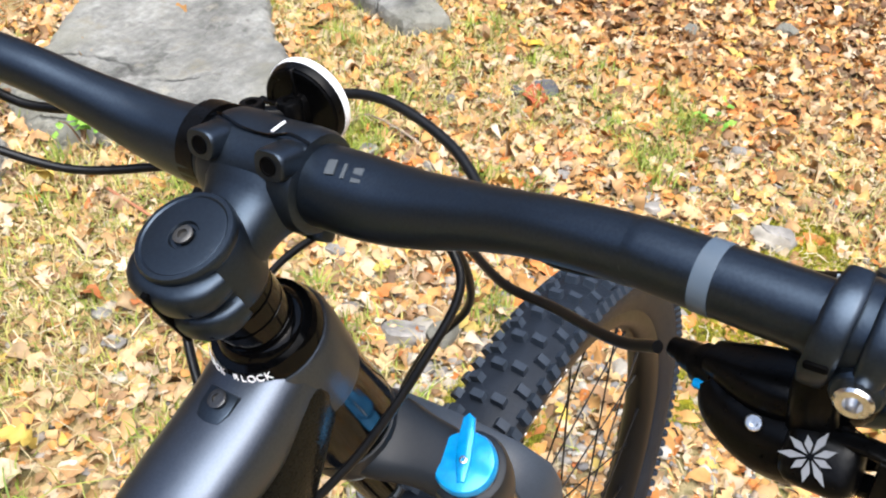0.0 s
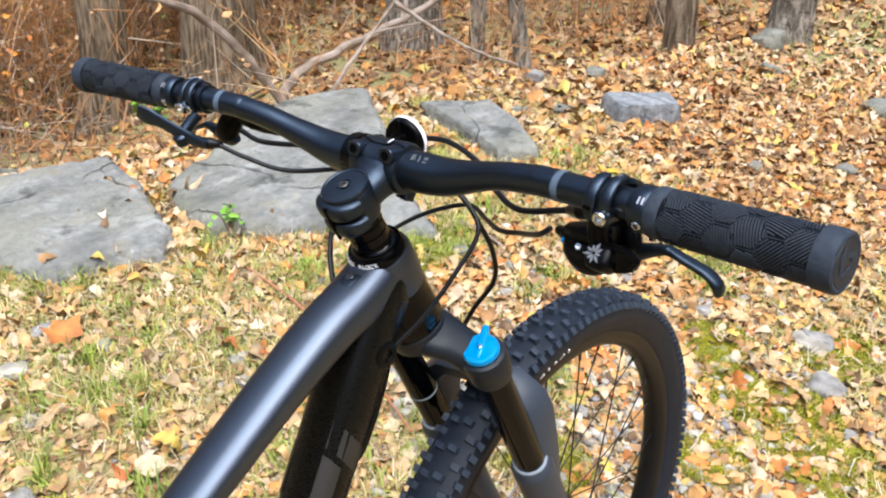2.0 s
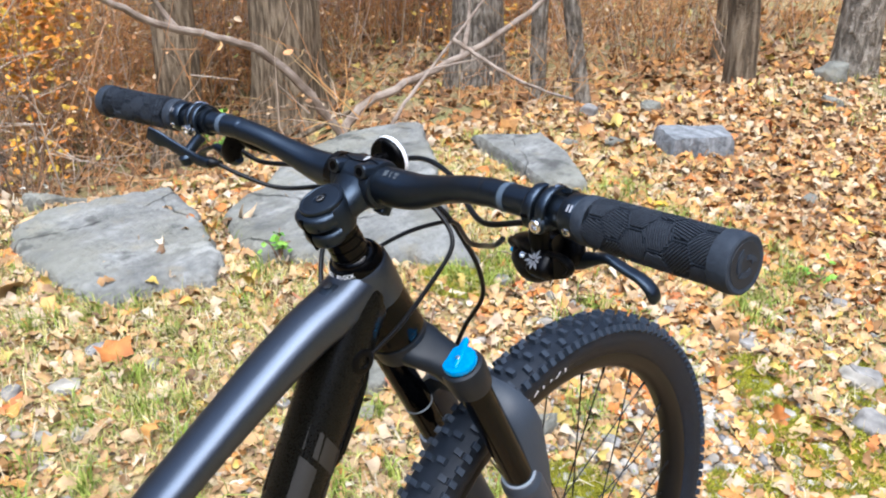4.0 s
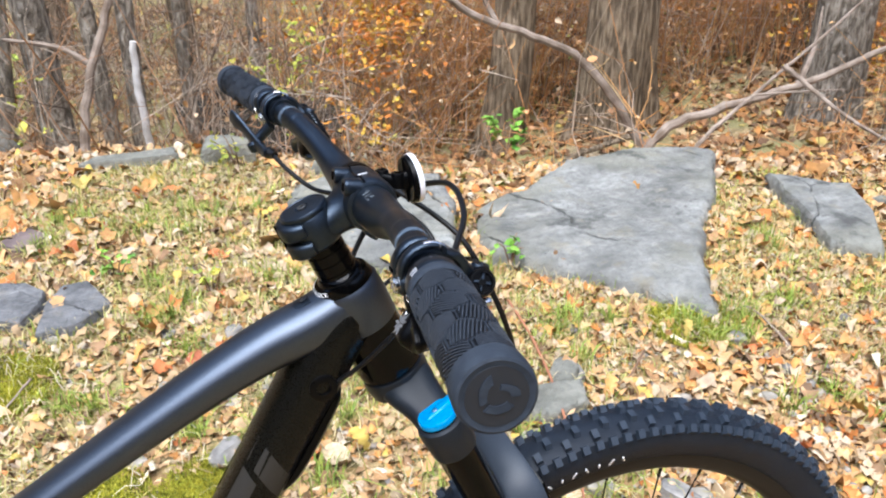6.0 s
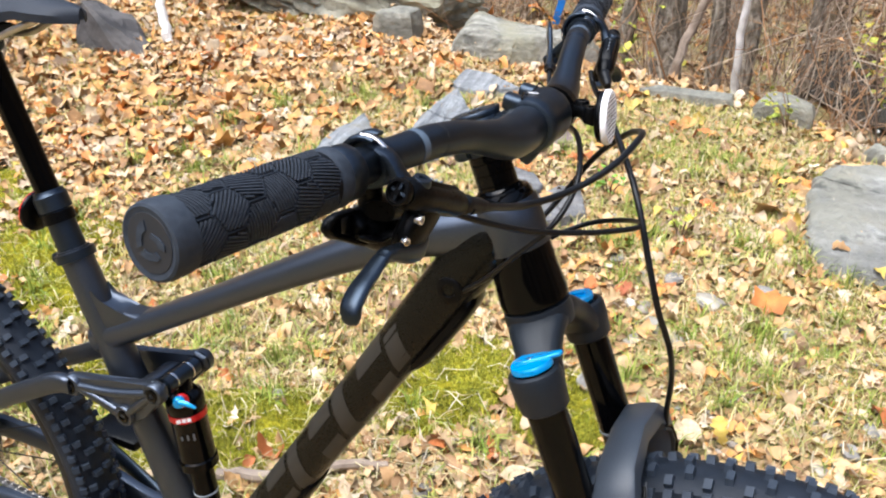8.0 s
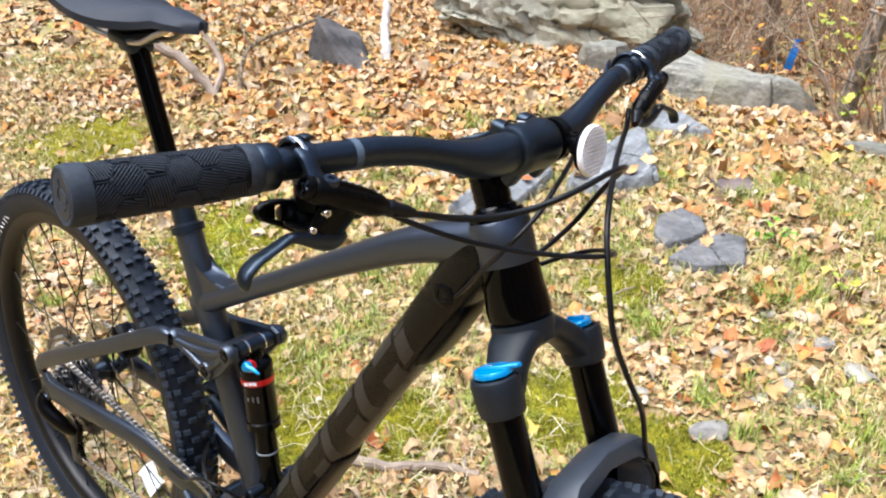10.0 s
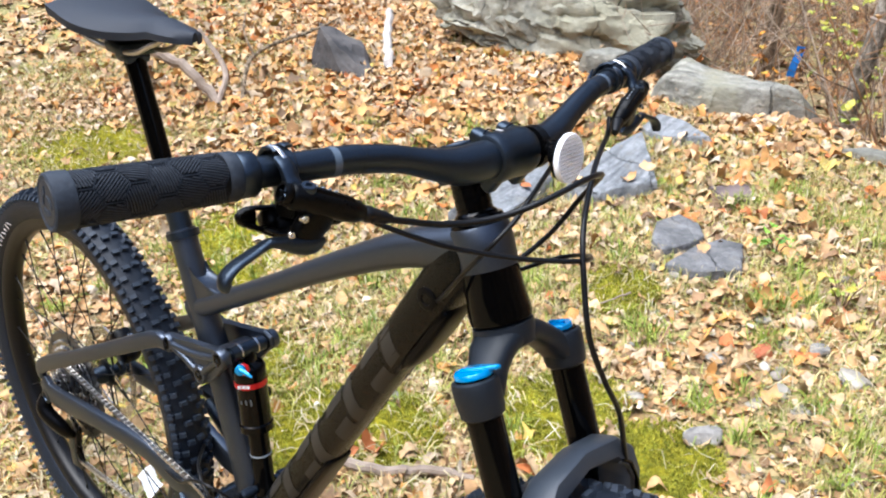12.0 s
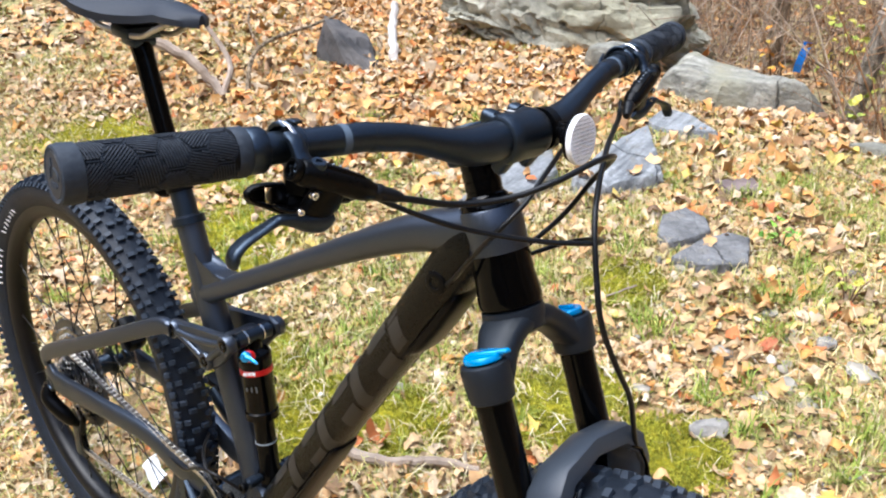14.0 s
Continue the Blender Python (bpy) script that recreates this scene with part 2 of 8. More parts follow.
def spline(pts, per=6):
    """Catmull-Rom through points of any dimension."""
    p = [np.array(q if not isinstance(q, (int, float)) else (q, q), float) for q in pts]
    p = [2 * p[0] - p[1]] + p + [2 * p[-1] - p[-2]]
    out = []
    for i in range(1, len(p) - 2):
        for k in range(per):
            s = k / per
            out.append(0.5 * (2 * p[i] + (p[i + 1] - p[i - 1]) * s + (2 * p[i - 1] - 5 * p[i] + 4 * p[i + 1] - p[i + 2]) * s * s
                              + (3 * p[i] - p[i - 1] - 3 * p[i + 1] + p[i + 2]) * s ** 3))
    out.append(p[-2])
    return out


def sweep(bm, pts, radii, n=14, ref=Y, power=1.0, caps=True):
    """A tube along pts; radii: a number, or per point a number or (across ref, along ref). power under 1 squares the section."""
    pts = [Vector(p) for p in pts]
    rows = []
    for i, p in enumerate(pts):
        d = (pts[min(i + 1, len(pts) - 1)] - pts[max(i - 1, 0)]).normalized()
        u = d.cross(ref)
        if u.length < 1e-4:
            u = d.cross(X if abs(d.x) < 0.9 else Z)
        u.normalize()
        w = u.cross(d).normalized()
        r = radii if isinstance(radii, (int, float)) else radii[i]
        a, b = (r, r) if isinstance(r, (int, float, np.floating)) else r
        ring = []
        for k in range(n):
            c, s = math.cos(2 * math.pi * k / n), math.sin(2 * math.pi * k / n)
            c, s = math.copysign(abs(c) ** power, c), math.copysign(abs(s) ** power, s)
            ring.append(p + u * (a * c) + w * (b * s))
        rows.append(ring)
    rings(bm, rows, caps=caps)


def lathe(bm, origin, axis, profile, n=24):
    """Turns (height, radius) pairs round an axis."""
    axis = Vector(axis).normalized()
    u = axis.orthogonal().normalized()
    w = axis.cross(u)
    o = Vector(origin)
    rings(bm, [[o + axis * h + (u * math.cos(2 * math.pi * k / n) + w * math.sin(2 * math.pi * k / n)) * max(r, 1e-4) for k in range(n)] for h, r in profile])


def block(bm, m, sx, sy, sz, bevel=0.0, seg=2):
    """A box of that size at the pose m, its edges rounded."""
    r = bmesh.ops.create_cube(bm, size=1, matrix=m @ Matrix.Diagonal((sx, sy, sz, 1)))
    if bevel:
        es = {e for v in r["verts"] for e in v.link_edges}
        bmesh.ops.bevel(bm, geom=list(es), offset=bevel, segments=seg, affect="EDGES", profile=0.5)


def prism(bm, outline, m, depth, bevel=0.0, seg=2):
    """An outline in x, y drawn out along z by depth (centred), at the pose m."""
    lo = [bm.verts.new(m @ Vector((x, y, -depth / 2))) for x, y in outline]
    hi = [bm.verts.new(m @ Vector((x, y, depth / 2))) for x, y in outline]
    n = len(lo)
    fs = [bm.faces.new(lo[::-1]), bm.faces.new(hi)]
    for i in range(n):
        fs.append(bm.faces.new((lo[i], lo[(i + 1) % n], hi[(i + 1) % n], hi[i])))
    if bevel:
        es = {e for f in fs[:2] for e in f.edges}
        bmesh.ops.bevel(bm, geom=list(es), offset=bevel, segments=seg, affect="EDGES", profile=0.5)


def frame_at(origin, zaxis, xhint):
    """A pose at origin whose z runs along zaxis and x leans to xhint."""
    z = Vector(zaxis).normalized()
    x = Vector(xhint)
    x = (x - z * x.dot(z)).normalized()
    y = z.cross(x)
    m = Matrix((x, y, z)).transposed().to_4x4()
    m.translation = Vector(origin)
    return m


def group(name, label, category, grp="", kind="", m=None):
    ob = new(name)
    tagged(ob, label, category, grp, kind)
    if m is not None:
        ob.matrix_basis = m
    return ob


def letters(text, size, m, material, parent, name="lettering", depth=0.0003, label=""):
    """Lettering in the built-in font as a thin mesh."""
    c = bpy.data.curves.new(name, "FONT")
    c.body, c.size, c.extrude, c.align_x, c.align_y = text, size, depth, "CENTER", "CENTER"
    tmp = bpy.data.objects.new(name, c)
    me = bpy.data.meshes.new_from_object(tmp)
    bpy.data.objects.remove(tmp)
    bpy.data.curves.remove(c)
    me.materials.clear()
    me.materials.append(material)
    ob = new(name, me)
    ob.parent = parent
    ob.matrix_basis = m
    if label:
        tagged(ob, label)
    return ob


# ---- the mountain bike, in its own axes: x forward, y left, z up; it leans to its left ----
bike = group("mountain_bike", "matte charcoal full-suspension mountain bike standing on leaf-strewn grass", "bicycle", m=LEAN.copy())

HEAD = radians(67.5)
CAP = Vector((0.466, 0.003, 1.090))
DN = Vector((math.cos(HEAD), 0, -math.sin(HEAD)))
FW = Vector((math.sin(HEAD), 0, math.cos(HEAD)))
FRONT_AXLE = Vector((0.766, 0, 0.462))
REAR_AXLE = Vector((-0.378, 0, 0.460))
BB = Vector((0.045, 0, 0.430))


def S(a, b=0.0, y=0.0):
    """A point a metres down the steering axis from the stem cap, b in front of it, y to the left."""
    return CAP + DN * a + FW * b + Y * y


def bolt(name, at, axis, r, parent, material=None, h=0.003, socket=True, label=""):
    bm = bmesh.new()
    prof = [(0, r * 0.9), (h * 0.8, r), (h, r * 0.85)]
    if socket:
        prof += [(h, r * 0.5), (h * 0.2, r * 0.48), (h * 0.2, 0)]
    else:
        prof += [(h, 0)]
    lathe(bm, at, axis, prof, 14)
    return part(name, bm, material or M_DARKSTEEL, parent, label)


# -- main frame --
SEAT_COLLAR = Vector((-0.020, 0, 0.857))
SEAT_DIR = Vector((-0.368, 0, 0.930)).normalized()
bm = bmesh.new()
lathe(bm, S(0.080), DN, [(0, 0.0275), (0.004, 0.029), (0.02, 0.0295), (0.045, 0.0288), (0.065, 0.029), (0.085, 0.031), (0.092, 0.0305)], 28)
head_tube = part("head_tube", bm, M_GLOSS, bike, "gloss black head tube")
bm = bmesh.new()
lathe(bm, S(0.079), DN, [(0, 0.0278), (0.003, 0.0293), (0.02, 0.0299), (0.034, 0.0295), (0.042, 0.0291)], 28)
part("head_tube_sleeve", bm, M_FRAME, head_tube, "matte charcoal upper half of the head tube")

TT = [S(0.095, 0.012), Vector((0.465, 0, 0.986)), Vector((0.425, 0, 0.973)), Vector((0.37, 0, 0.948)), Vector((0.28, 0, 0.9005)), Vector((0.17, 0, 0.839)), Vector((0.06, 0, 0.778)), Vector((0.002, 0, 0.748))]
TTR = [(0.022, 0.026), (0.0225, 0.0265), (0.0205, 0.0255), (0.0180, 0.0245), (0.0152, 0.0232), (0.0138, 0.0215), (0.0150, 0.0190), (0.0172, 0.0175)]
bm = bmesh.new()
sweep(bm, spline(TT), spline(TTR), 20, Y, 0.8)
top_tube = part("top_tube", bm, M_FRAME, bike, "satin charcoal top tube")

DT0, DT1 = Vector((0.486, 0, 0.980)), Vector((0.128, 0, 0.42))
DTP = [DT0 + Vector((0.022, 0, 0.006)), DT0 + Vector((0.004, 0, 0.002)), DT0.lerp(DT1, 0.1), DT0.lerp(DT1, 0.3), DT0.lerp(DT1, 0.6), DT0.lerp(DT1, 0.85), DT1, BB]
bm = bmesh.new()
sweep(bm, spline(DTP), spline([(0.022, 0.022), (0.0265, 0.028), (0.026, 0.030), (0.0245, 0.029), (0.0245, 0.027), (0.026, 0.027), (0.028, 0.030), (0.026, 0.034)]), 20, Y, 0.8)
down_tube = part("down_tube", bm, M_DTUBE, bike, "olive-black glossy down tube with tone-on-tone lettering")

bm = bmesh.new()
st0 = SEAT_COLLAR - SEAT_DIR * 0.46
sweep(bm, [SEAT_COLLAR + SEAT_DIR * 0.004, SEAT_COLLAR - SEAT_DIR * 0.02, SEAT_COLLAR - SEAT_DIR * 0.1, SEAT_COLLAR - SEAT_DIR * 0.2, SEAT_COLLAR - SEAT_DIR * 0.34, st0],
      [0.0185, 0.0185, (0.020, 0.019), (0.022, 0.02), (0.024, 0.022), (0.03, 0.03)], 20)
seat_tube = part("seat_tube", bm, M_FRAME, bike)
# gusset between seat tube and top tube
bm = bmesh.new()
prism(bm, [(-0.002, 0.828), (0.006, 0.815), (0.018, 0.804), (0.034, 0.799), (0.056, 0.8005), (0.092, 0.8075), (0.070, 0.778), (0.020, 0.752), (0.004, 0.775)], frame_at(Vector((0, 0, 0)), -Y, X), 0.028, 0.007, 3)
part("gusset", bm, M_FRAME, seat_tube)
# bottom bracket shell and motor-like lower frame junction
bm = bmesh.new()
lathe(bm, BB + Y * -0.038, Y, [(0, 0.021), (0.002, 0.0235), (0.074, 0.0235), (0.076, 0.021)], 24)
part("bottom_bracket", bm, M_ALU, bike)

# -- down tube guard, cable port, lettering, seams --
dt_dir = (DT1 - DT0).normalized()
dt_up = dt_dir.cross(Y).normalized()
if dt_up.z < 0:
    dt_up = -dt_up


def DTpt(k, up=0.0, y=0.0):
    return DT0.lerp(DT1, k) + dt_up * up + Y * y


def DTskin(k, v, sgn):
    """A point just proud of the down tube's side: k along it, v from its lower (-1) to its upper edge (1)."""
    c = abs(v) ** 1.25
    side = np.interp(k, [0, 0.1, 0.3, 0.6, 0.85, 1], [0.028, 0.030, 0.029, 0.027, 0.027, 0.030])
    return DTpt(k, v * 0.0252, sgn * (float(side) * (1 - c * c) ** 0.4 + 0.0004))


bm = bmesh.new()
sweep(bm, spline([DTpt(0.07, -0.021), DTpt(0.10, -0.0245), DTpt(0.2, -0.0245), DTpt(0.24, -0.0215)]), spline([(0.005, 0.014), (0.008, 0.021), (0.008, 0.022), (0.004, 0.016)]), 14, Y, 0.7)
part("bump_guard", bm, M_PLASTIC, down_tube, "black rubber bump guard under the down tube")
bm = bmesh.new()
sweep(bm, spline([DTpt(0.56, -0.021), DTpt(0.6, -0.0235), DTpt(0.9, -0.025), DTpt(1.0, -0.026)]), spline([(0.003, 0.015), (0.006, 0.022), (0.006, 0.023), (0.004, 0.015)]), 14, Y, 0.7)
part("skid_plate", bm, M_PLASTIC, down_tube, "black skid plate under the down tube")
for sgn in (-1, 1):
    bm = bmesh.new()
    lathe(bm, DTpt(0.072, -0.004, sgn * 0.0280), Y * sgn, [(0, 0.0125), (0.002, 0.0125), (0.003, 0.0108), (0.003, 0.0064), (0.001, 0.0058), (0.001, 0)], 22)
    part("cable_port", bm, M_PLASTIC, down_tube, "round black rubber cable port")
    # maker's mark drawn as plain slanted bars wrapped on the tube's side
    for i in range(4):
        k = 0.19 + 0.165 * i
        for k0, k1, v0, v1 in ((0.0, 0.036, -0.9, 0.9), (0.046, 0.118, 0.34, 0.9), (0.046, 0.104, -0.9, -0.36)):
            bm = bmesh.new()
            rows = []
            for a in range(5):
                rows.append([bm.verts.new(DTskin(k + k0 + (k1 - k0) * a / 4 - 0.022 * (v0 + (v1 - v0) * q / 6), v0 + (v1 - v0) * q / 6, sgn)) for q in range(7)])
            for a in range(4):
                for q in range(6):
                    f = (rows[a][q], rows[a][q + 1], rows[a + 1][q + 1], rows[a + 1][q])
                    bm.faces.new(f if sgn < 0 else f[::-1])
            part("decal_bar", bm, M_DECAL, down_tube, "dull brown-grey slanted lettering bar")

# -- steerer, headset, stem --
bm = bmesh.new()
lathe(bm, S(0.034), DN, [(0, 0.0172), (0.0075, 0.0176), (0.0078, 0.0166), (0.0086, 0.0166), (0.009, 0.0176), (0.0175, 0.0176), (0.0178, 0.0166), (0.0186, 0.0166), (0.019, 0.0176), (0.0275, 0.0176), (0.0278, 0.0166), (0.0286, 0.0166), (0.029, 0.0176), (0.038, 0.0176)], 28)
spacers = part("headset_spacer", bm, M_GLOSS, bike, "stack of gloss black headset spacers")
bm = bmesh.new()
lathe(bm, S(0.066), DN, [(0, 0.018), (0.002, 0.0205), (0.004, 0.021), (0.0045, 0.0245), (0.009, 0.0265), (0.0135, 0.027), (0.0145, 0.0255)], 32)
headset_cap = part("headset_cap", bm, M_GLOSS, bike, "gloss black headset cover with white lettering")
# lettering bent round the rear of the headset cover
word = "KNOCK BLOCK"
for i, ch in enumerate(word):
    if ch == " ":
        continue
    ang = math.pi - (i - (len(word) - 1) / 2) * 0.15
    out = (FW * math.cos(ang) - Y * math.sin(ang)).normalized()
    along = (FW * math.sin(ang) + Y * math.cos(ang)).normalized()
    p = S(0.0726) + out * 0.0263
    nrm = (out * 0.9 - DN * 0.42).normalized()
    letters(ch, 0.0052, frame_at(p, nrm, along), M_WHITE, headset_cap, "letter", 0.0002)
bm = bmesh.new()
m = frame_at(Vector((0.4635, 0, 1.0085)), Vector((-0.42, 0, 0.91)), Vector((-1, 0, -0.45)))
prism(bm, [(-0.003, -0.0085), (-0.003, 0.0085), (0.006, 0.0085), (0.0115, 0.0065), (0.014, 0.0), (0.0115, -0.0065), (0.006, -0.0085)], m @ pose(0.002, 0, -0.001), 0.006, 0.0015)
chip = part("steering_stop_chip", bm, M_STEM, bike, "small black steering stop chip behind the headset")
bolt("bolt", m @ Vector((0.004, 0, 0.0028)), m.to_3x3() @ Z, 0.0045, chip, M_DARKSTEEL, 0.0012)

bm = bmesh.new()
lathe(bm, S(0.004), DN, [(0, 0.0165), (0.001, 0.0195), (0.003, 0.0208), (0.028, 0.0208), (0.031, 0.0195), (0.032, 0.018)], 32)
stem = part("stem", bm, M_STEM, bike, "satin black forged stem")
# near-black colour that paints the shade inside slots and sockets
M_SLOT = mat("slot shade black", (0.0006, 0.0006, 0.0007), 0.8, spec=0.05)
BARC = Vector((0.520, 0.004, 1.090))
bm = bmesh.new()
e0, e1 = S(0.022, 0.006), BARC - FW * 0.014
sweep(bm, spline([e0, e0.lerp(e1, 0.35), e0.lerp(e1, 0.7), e1]), spline([(0.0165, 0.0185), (0.0150, 0.0175), (0.0160, 0.0200), (0.0195, 0.0250)]), 22, Y, 0.8)
part("stem_extension", bm, M_STEM, stem)
# bar clamp with its four bolts
bm = bmesh.new()
lathe(bm, BARC - Y * 0.0265, Y, [(0, 0.0185), (0.0010, 0.0212), (0.004, 0.0224), (0.010, 0.0228), (0.018, 0.0225), (0.0265, 0.0222), (0.035, 0.0225), (0.043, 0.0228), (0.049, 0.0224), (0.052, 0.0212), (0.053, 0.0185)], 40)
clamp = part("bar_clamp", bm, M_STEM, stem)
up_bar = -DN
for sy in (-1, 1):
    for su in (-1, 1):
        ax = (up_bar * su * 0.52 - FW * 0.85).normalized()
        p = BARC + up_bar * su * 0.0190 - FW * 0.004 + Y * sy * 0.0185
        bm = bmesh.new()
        sweep(bm, spline([p - ax * 0.0170, p - ax * 0.0140, p - ax * 0.006, p, p + ax * 0.0085, p + ax * 0.0105]), spline([(0.003, 0.004), (0.0052, 0.0066), (0.0064, 0.0076), (0.0066, 0.0078), (0.0066, 0.0076), (0.0060, 0.0070)]), 18, Y, 0.66)
        part("clamp_boss", bm, M_STEM, stem)
        bm = bmesh.new()
        lathe(bm, p + ax * 0.0104, ax, [(0, 0.0040), (0.0007, 0.0040), (0.0007, 0.0034), (0.0003, 0.0030), (0.0003, 0)], 16)
        part("bolt_socket", bm, M_SLOT, stem, "bolt socket with its inner shade painted black")
# split line of the faceplate and its printed marks
bm = bmesh.new()
sweep(bm, spline([BARC + up_bar * 0.0222 + FW * 0.0035 + Y * 0.0265, BARC + up_bar * 0.0255 + FW * 0.003 + Y * 0.0185, BARC + up_bar * 0.0228 + FW * 0.0015 + Y * 0.007, BARC + up_bar * 0.0228 + FW * 0.0015 - Y * 0.007, BARC + up_bar * 0.0255 + FW * 0.003 - Y * 0.0185, BARC + up_bar * 0.0222 + FW * 0.0035 - Y * 0.0265]), 0.0008, 6, FW)
part("split_line", bm, M_GLOSS, stem)
bm = bmesh.new()
block(bm, frame_at(BARC + up_bar * 0.0224 + FW * 0.007 - Y * 0.008, up_bar * 0.95 + FW * 0.3, FW), 0.008, 0.0011, 0.0006)
part("centre_mark", bm, M_WHITE, stem)
# top cap
bm = bmesh.new()
lathe(bm, S(0.005), -DN, [(0, 0.0206), (0.0008, 0.0211), (0.0036, 0.0211), (0.0048, 0.0203), (0.0050, 0.0185), (0.0044, 0.0178), (0.0046, 0.0170), (0.0048, 0.0065), (0.0036, 0.0058), (0.0036, 0.0045), (0.002, 0.004)], 40)
top_cap = part("top_cap", bm, M_STEM, stem, "round black stem cap")
bolt("bolt", S(0.0012), -DN, 0.0042, top_cap, mat("dull grey steel", (0.07, 0.068, 0.065), 0.45, 0.8), 0.002, True, "grey socket bolt")
# rear pinch bolts; each slot is a proud block, its shade painted black
for a in (0.0115, 0.0290):
    bm = bmesh.new()
    sweep(bm, spline([S(a, -0.006, -0.0165), S(a, -0.0135, -0.0140), S(a, -0.0178, -0.0085), S(a, -0.0190, 0.0), S(a, -0.0178, 0.0085), S(a, -0.0135, 0.0140), S(a, -0.006, 0.0165)]), spline([(0.0078, 0.0060), (0.0085, 0.0074), (0.0087, 0.0080), (0.0087, 0.0082), (0.0087, 0.0080), (0.0085, 0.0074), (0.0078, 0.0060)]), 18, DN, 0.62)
    part("pinch_lug", bm, M_STEM, stem)
    bm = bmesh.new()
    block(bm, frame_at(S(a, -0.0268), -FW, DN), 0.0168, 0.0030, 0.0024)
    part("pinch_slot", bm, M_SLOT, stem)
    bolt("bolt", S(a + 0.002, -0.0205, -0.0150), -Y - FW * 0.6, 0.0036, stem, M_GLOSS, 0.002)

# -- handlebar --
BAR_R = [(0.520, 0.004, 1.090), (0.520, -0.045, 1.0905), (0.519, -0.070, 1.0935), (0.516, -0.098, 1.1010), (0.511, -0.128, 1.1090), (0.507, -0.158, 1.1135), (0.503, -0.185, 1.1155), (0.4778, -0.368, 1.1216)]
BAR_L = [(0.520, 0.004, 1.090), (0.519, 0.053, 1.0910), (0.517, 0.078, 1.0950), (0.512, 0.106, 1.1040), (0.506, 0.136, 1.1140), (0.500, 0.166, 1.1210), (0.495, 0.194, 1.1245), (0.4623, 0.376, 1.1362)]
pr, pl = spline(BAR_R, 8), spline(BAR_L, 8)
path = [tuple(p) for p in pr[::-1]] + [tuple(p) for p in pl[1:]]


def bar_radius(y):
    y = abs(y)
    return 0.0175 if y < 0.036 else 0.0112 if y > 0.128 else 0.0112 + 0.0063 * (0.5 + 0.5 * math.cos(math.pi * (y - 0.036) / 0.092))


bm = bmesh.new()
sweep(bm, path, [bar_radius(p[1] - 0.003) for p in path], 24, X)
bar = part("handlebar", bm, M_ALU, bike, "satin black riser handlebar")


def bar_at(y):
    """The bar's centre and direction (outwards) at y."""
    k = BAR_L if y > 0 else BAR_R
    a, b = Vector(k[-2]), Vector(k[-1])
    d = (b - a).normalized()
    return a + d * ((abs(y) - abs(a.y)) / abs(d.y)), d


for sgn in (-1, 1):
    p = [Vector(q) for q in (pl if sgn > 0 else pr)]
    q = bar_at(sgn * 0.186)[0]
    i = min(range(len(p)), key=lambda j: (p[j] - q).length)
    d = (p[i] - p[i - 1]).normalized()
    bm = bmesh.new()
    c = Vector(BAR_L[6] if sgn > 0 else BAR_R[6])
    lathe(bm, c - d * 0.003, d, [(0, bar_radius(0.182) + 0.00015), (0, bar_radius(0.182) + 0.0003), (0.006, bar_radius(0.188) + 0.0003), (0.006, bar_radius(0.188) + 0.00015)], 24)
    part("size_stripe", bm, mat("grey stripe", (0.062, 0.086, 0.115), 0.5), bar, "grey painted stripe")
M_FAINT = mat("faint grey print", (0.042, 0.05, 0.057), 0.6)
for k in range(3):
    nb = Vector((-0.45, 0, 0.89)).normalized()
    bm = bmesh.new()
    block(bm, frame_at(Vector((0.520, -0.0345 - k * 0.0062, 1.0905)) + nb * (0.0175 - k * 0.0003), nb, Y) @ pose(0, 0, 0, 0, 0, 12), 0.0042 if k != 1 else 0.0016, 0.0066, 0.0004)
    part("print_bar", bm, M_FAINT, bar)


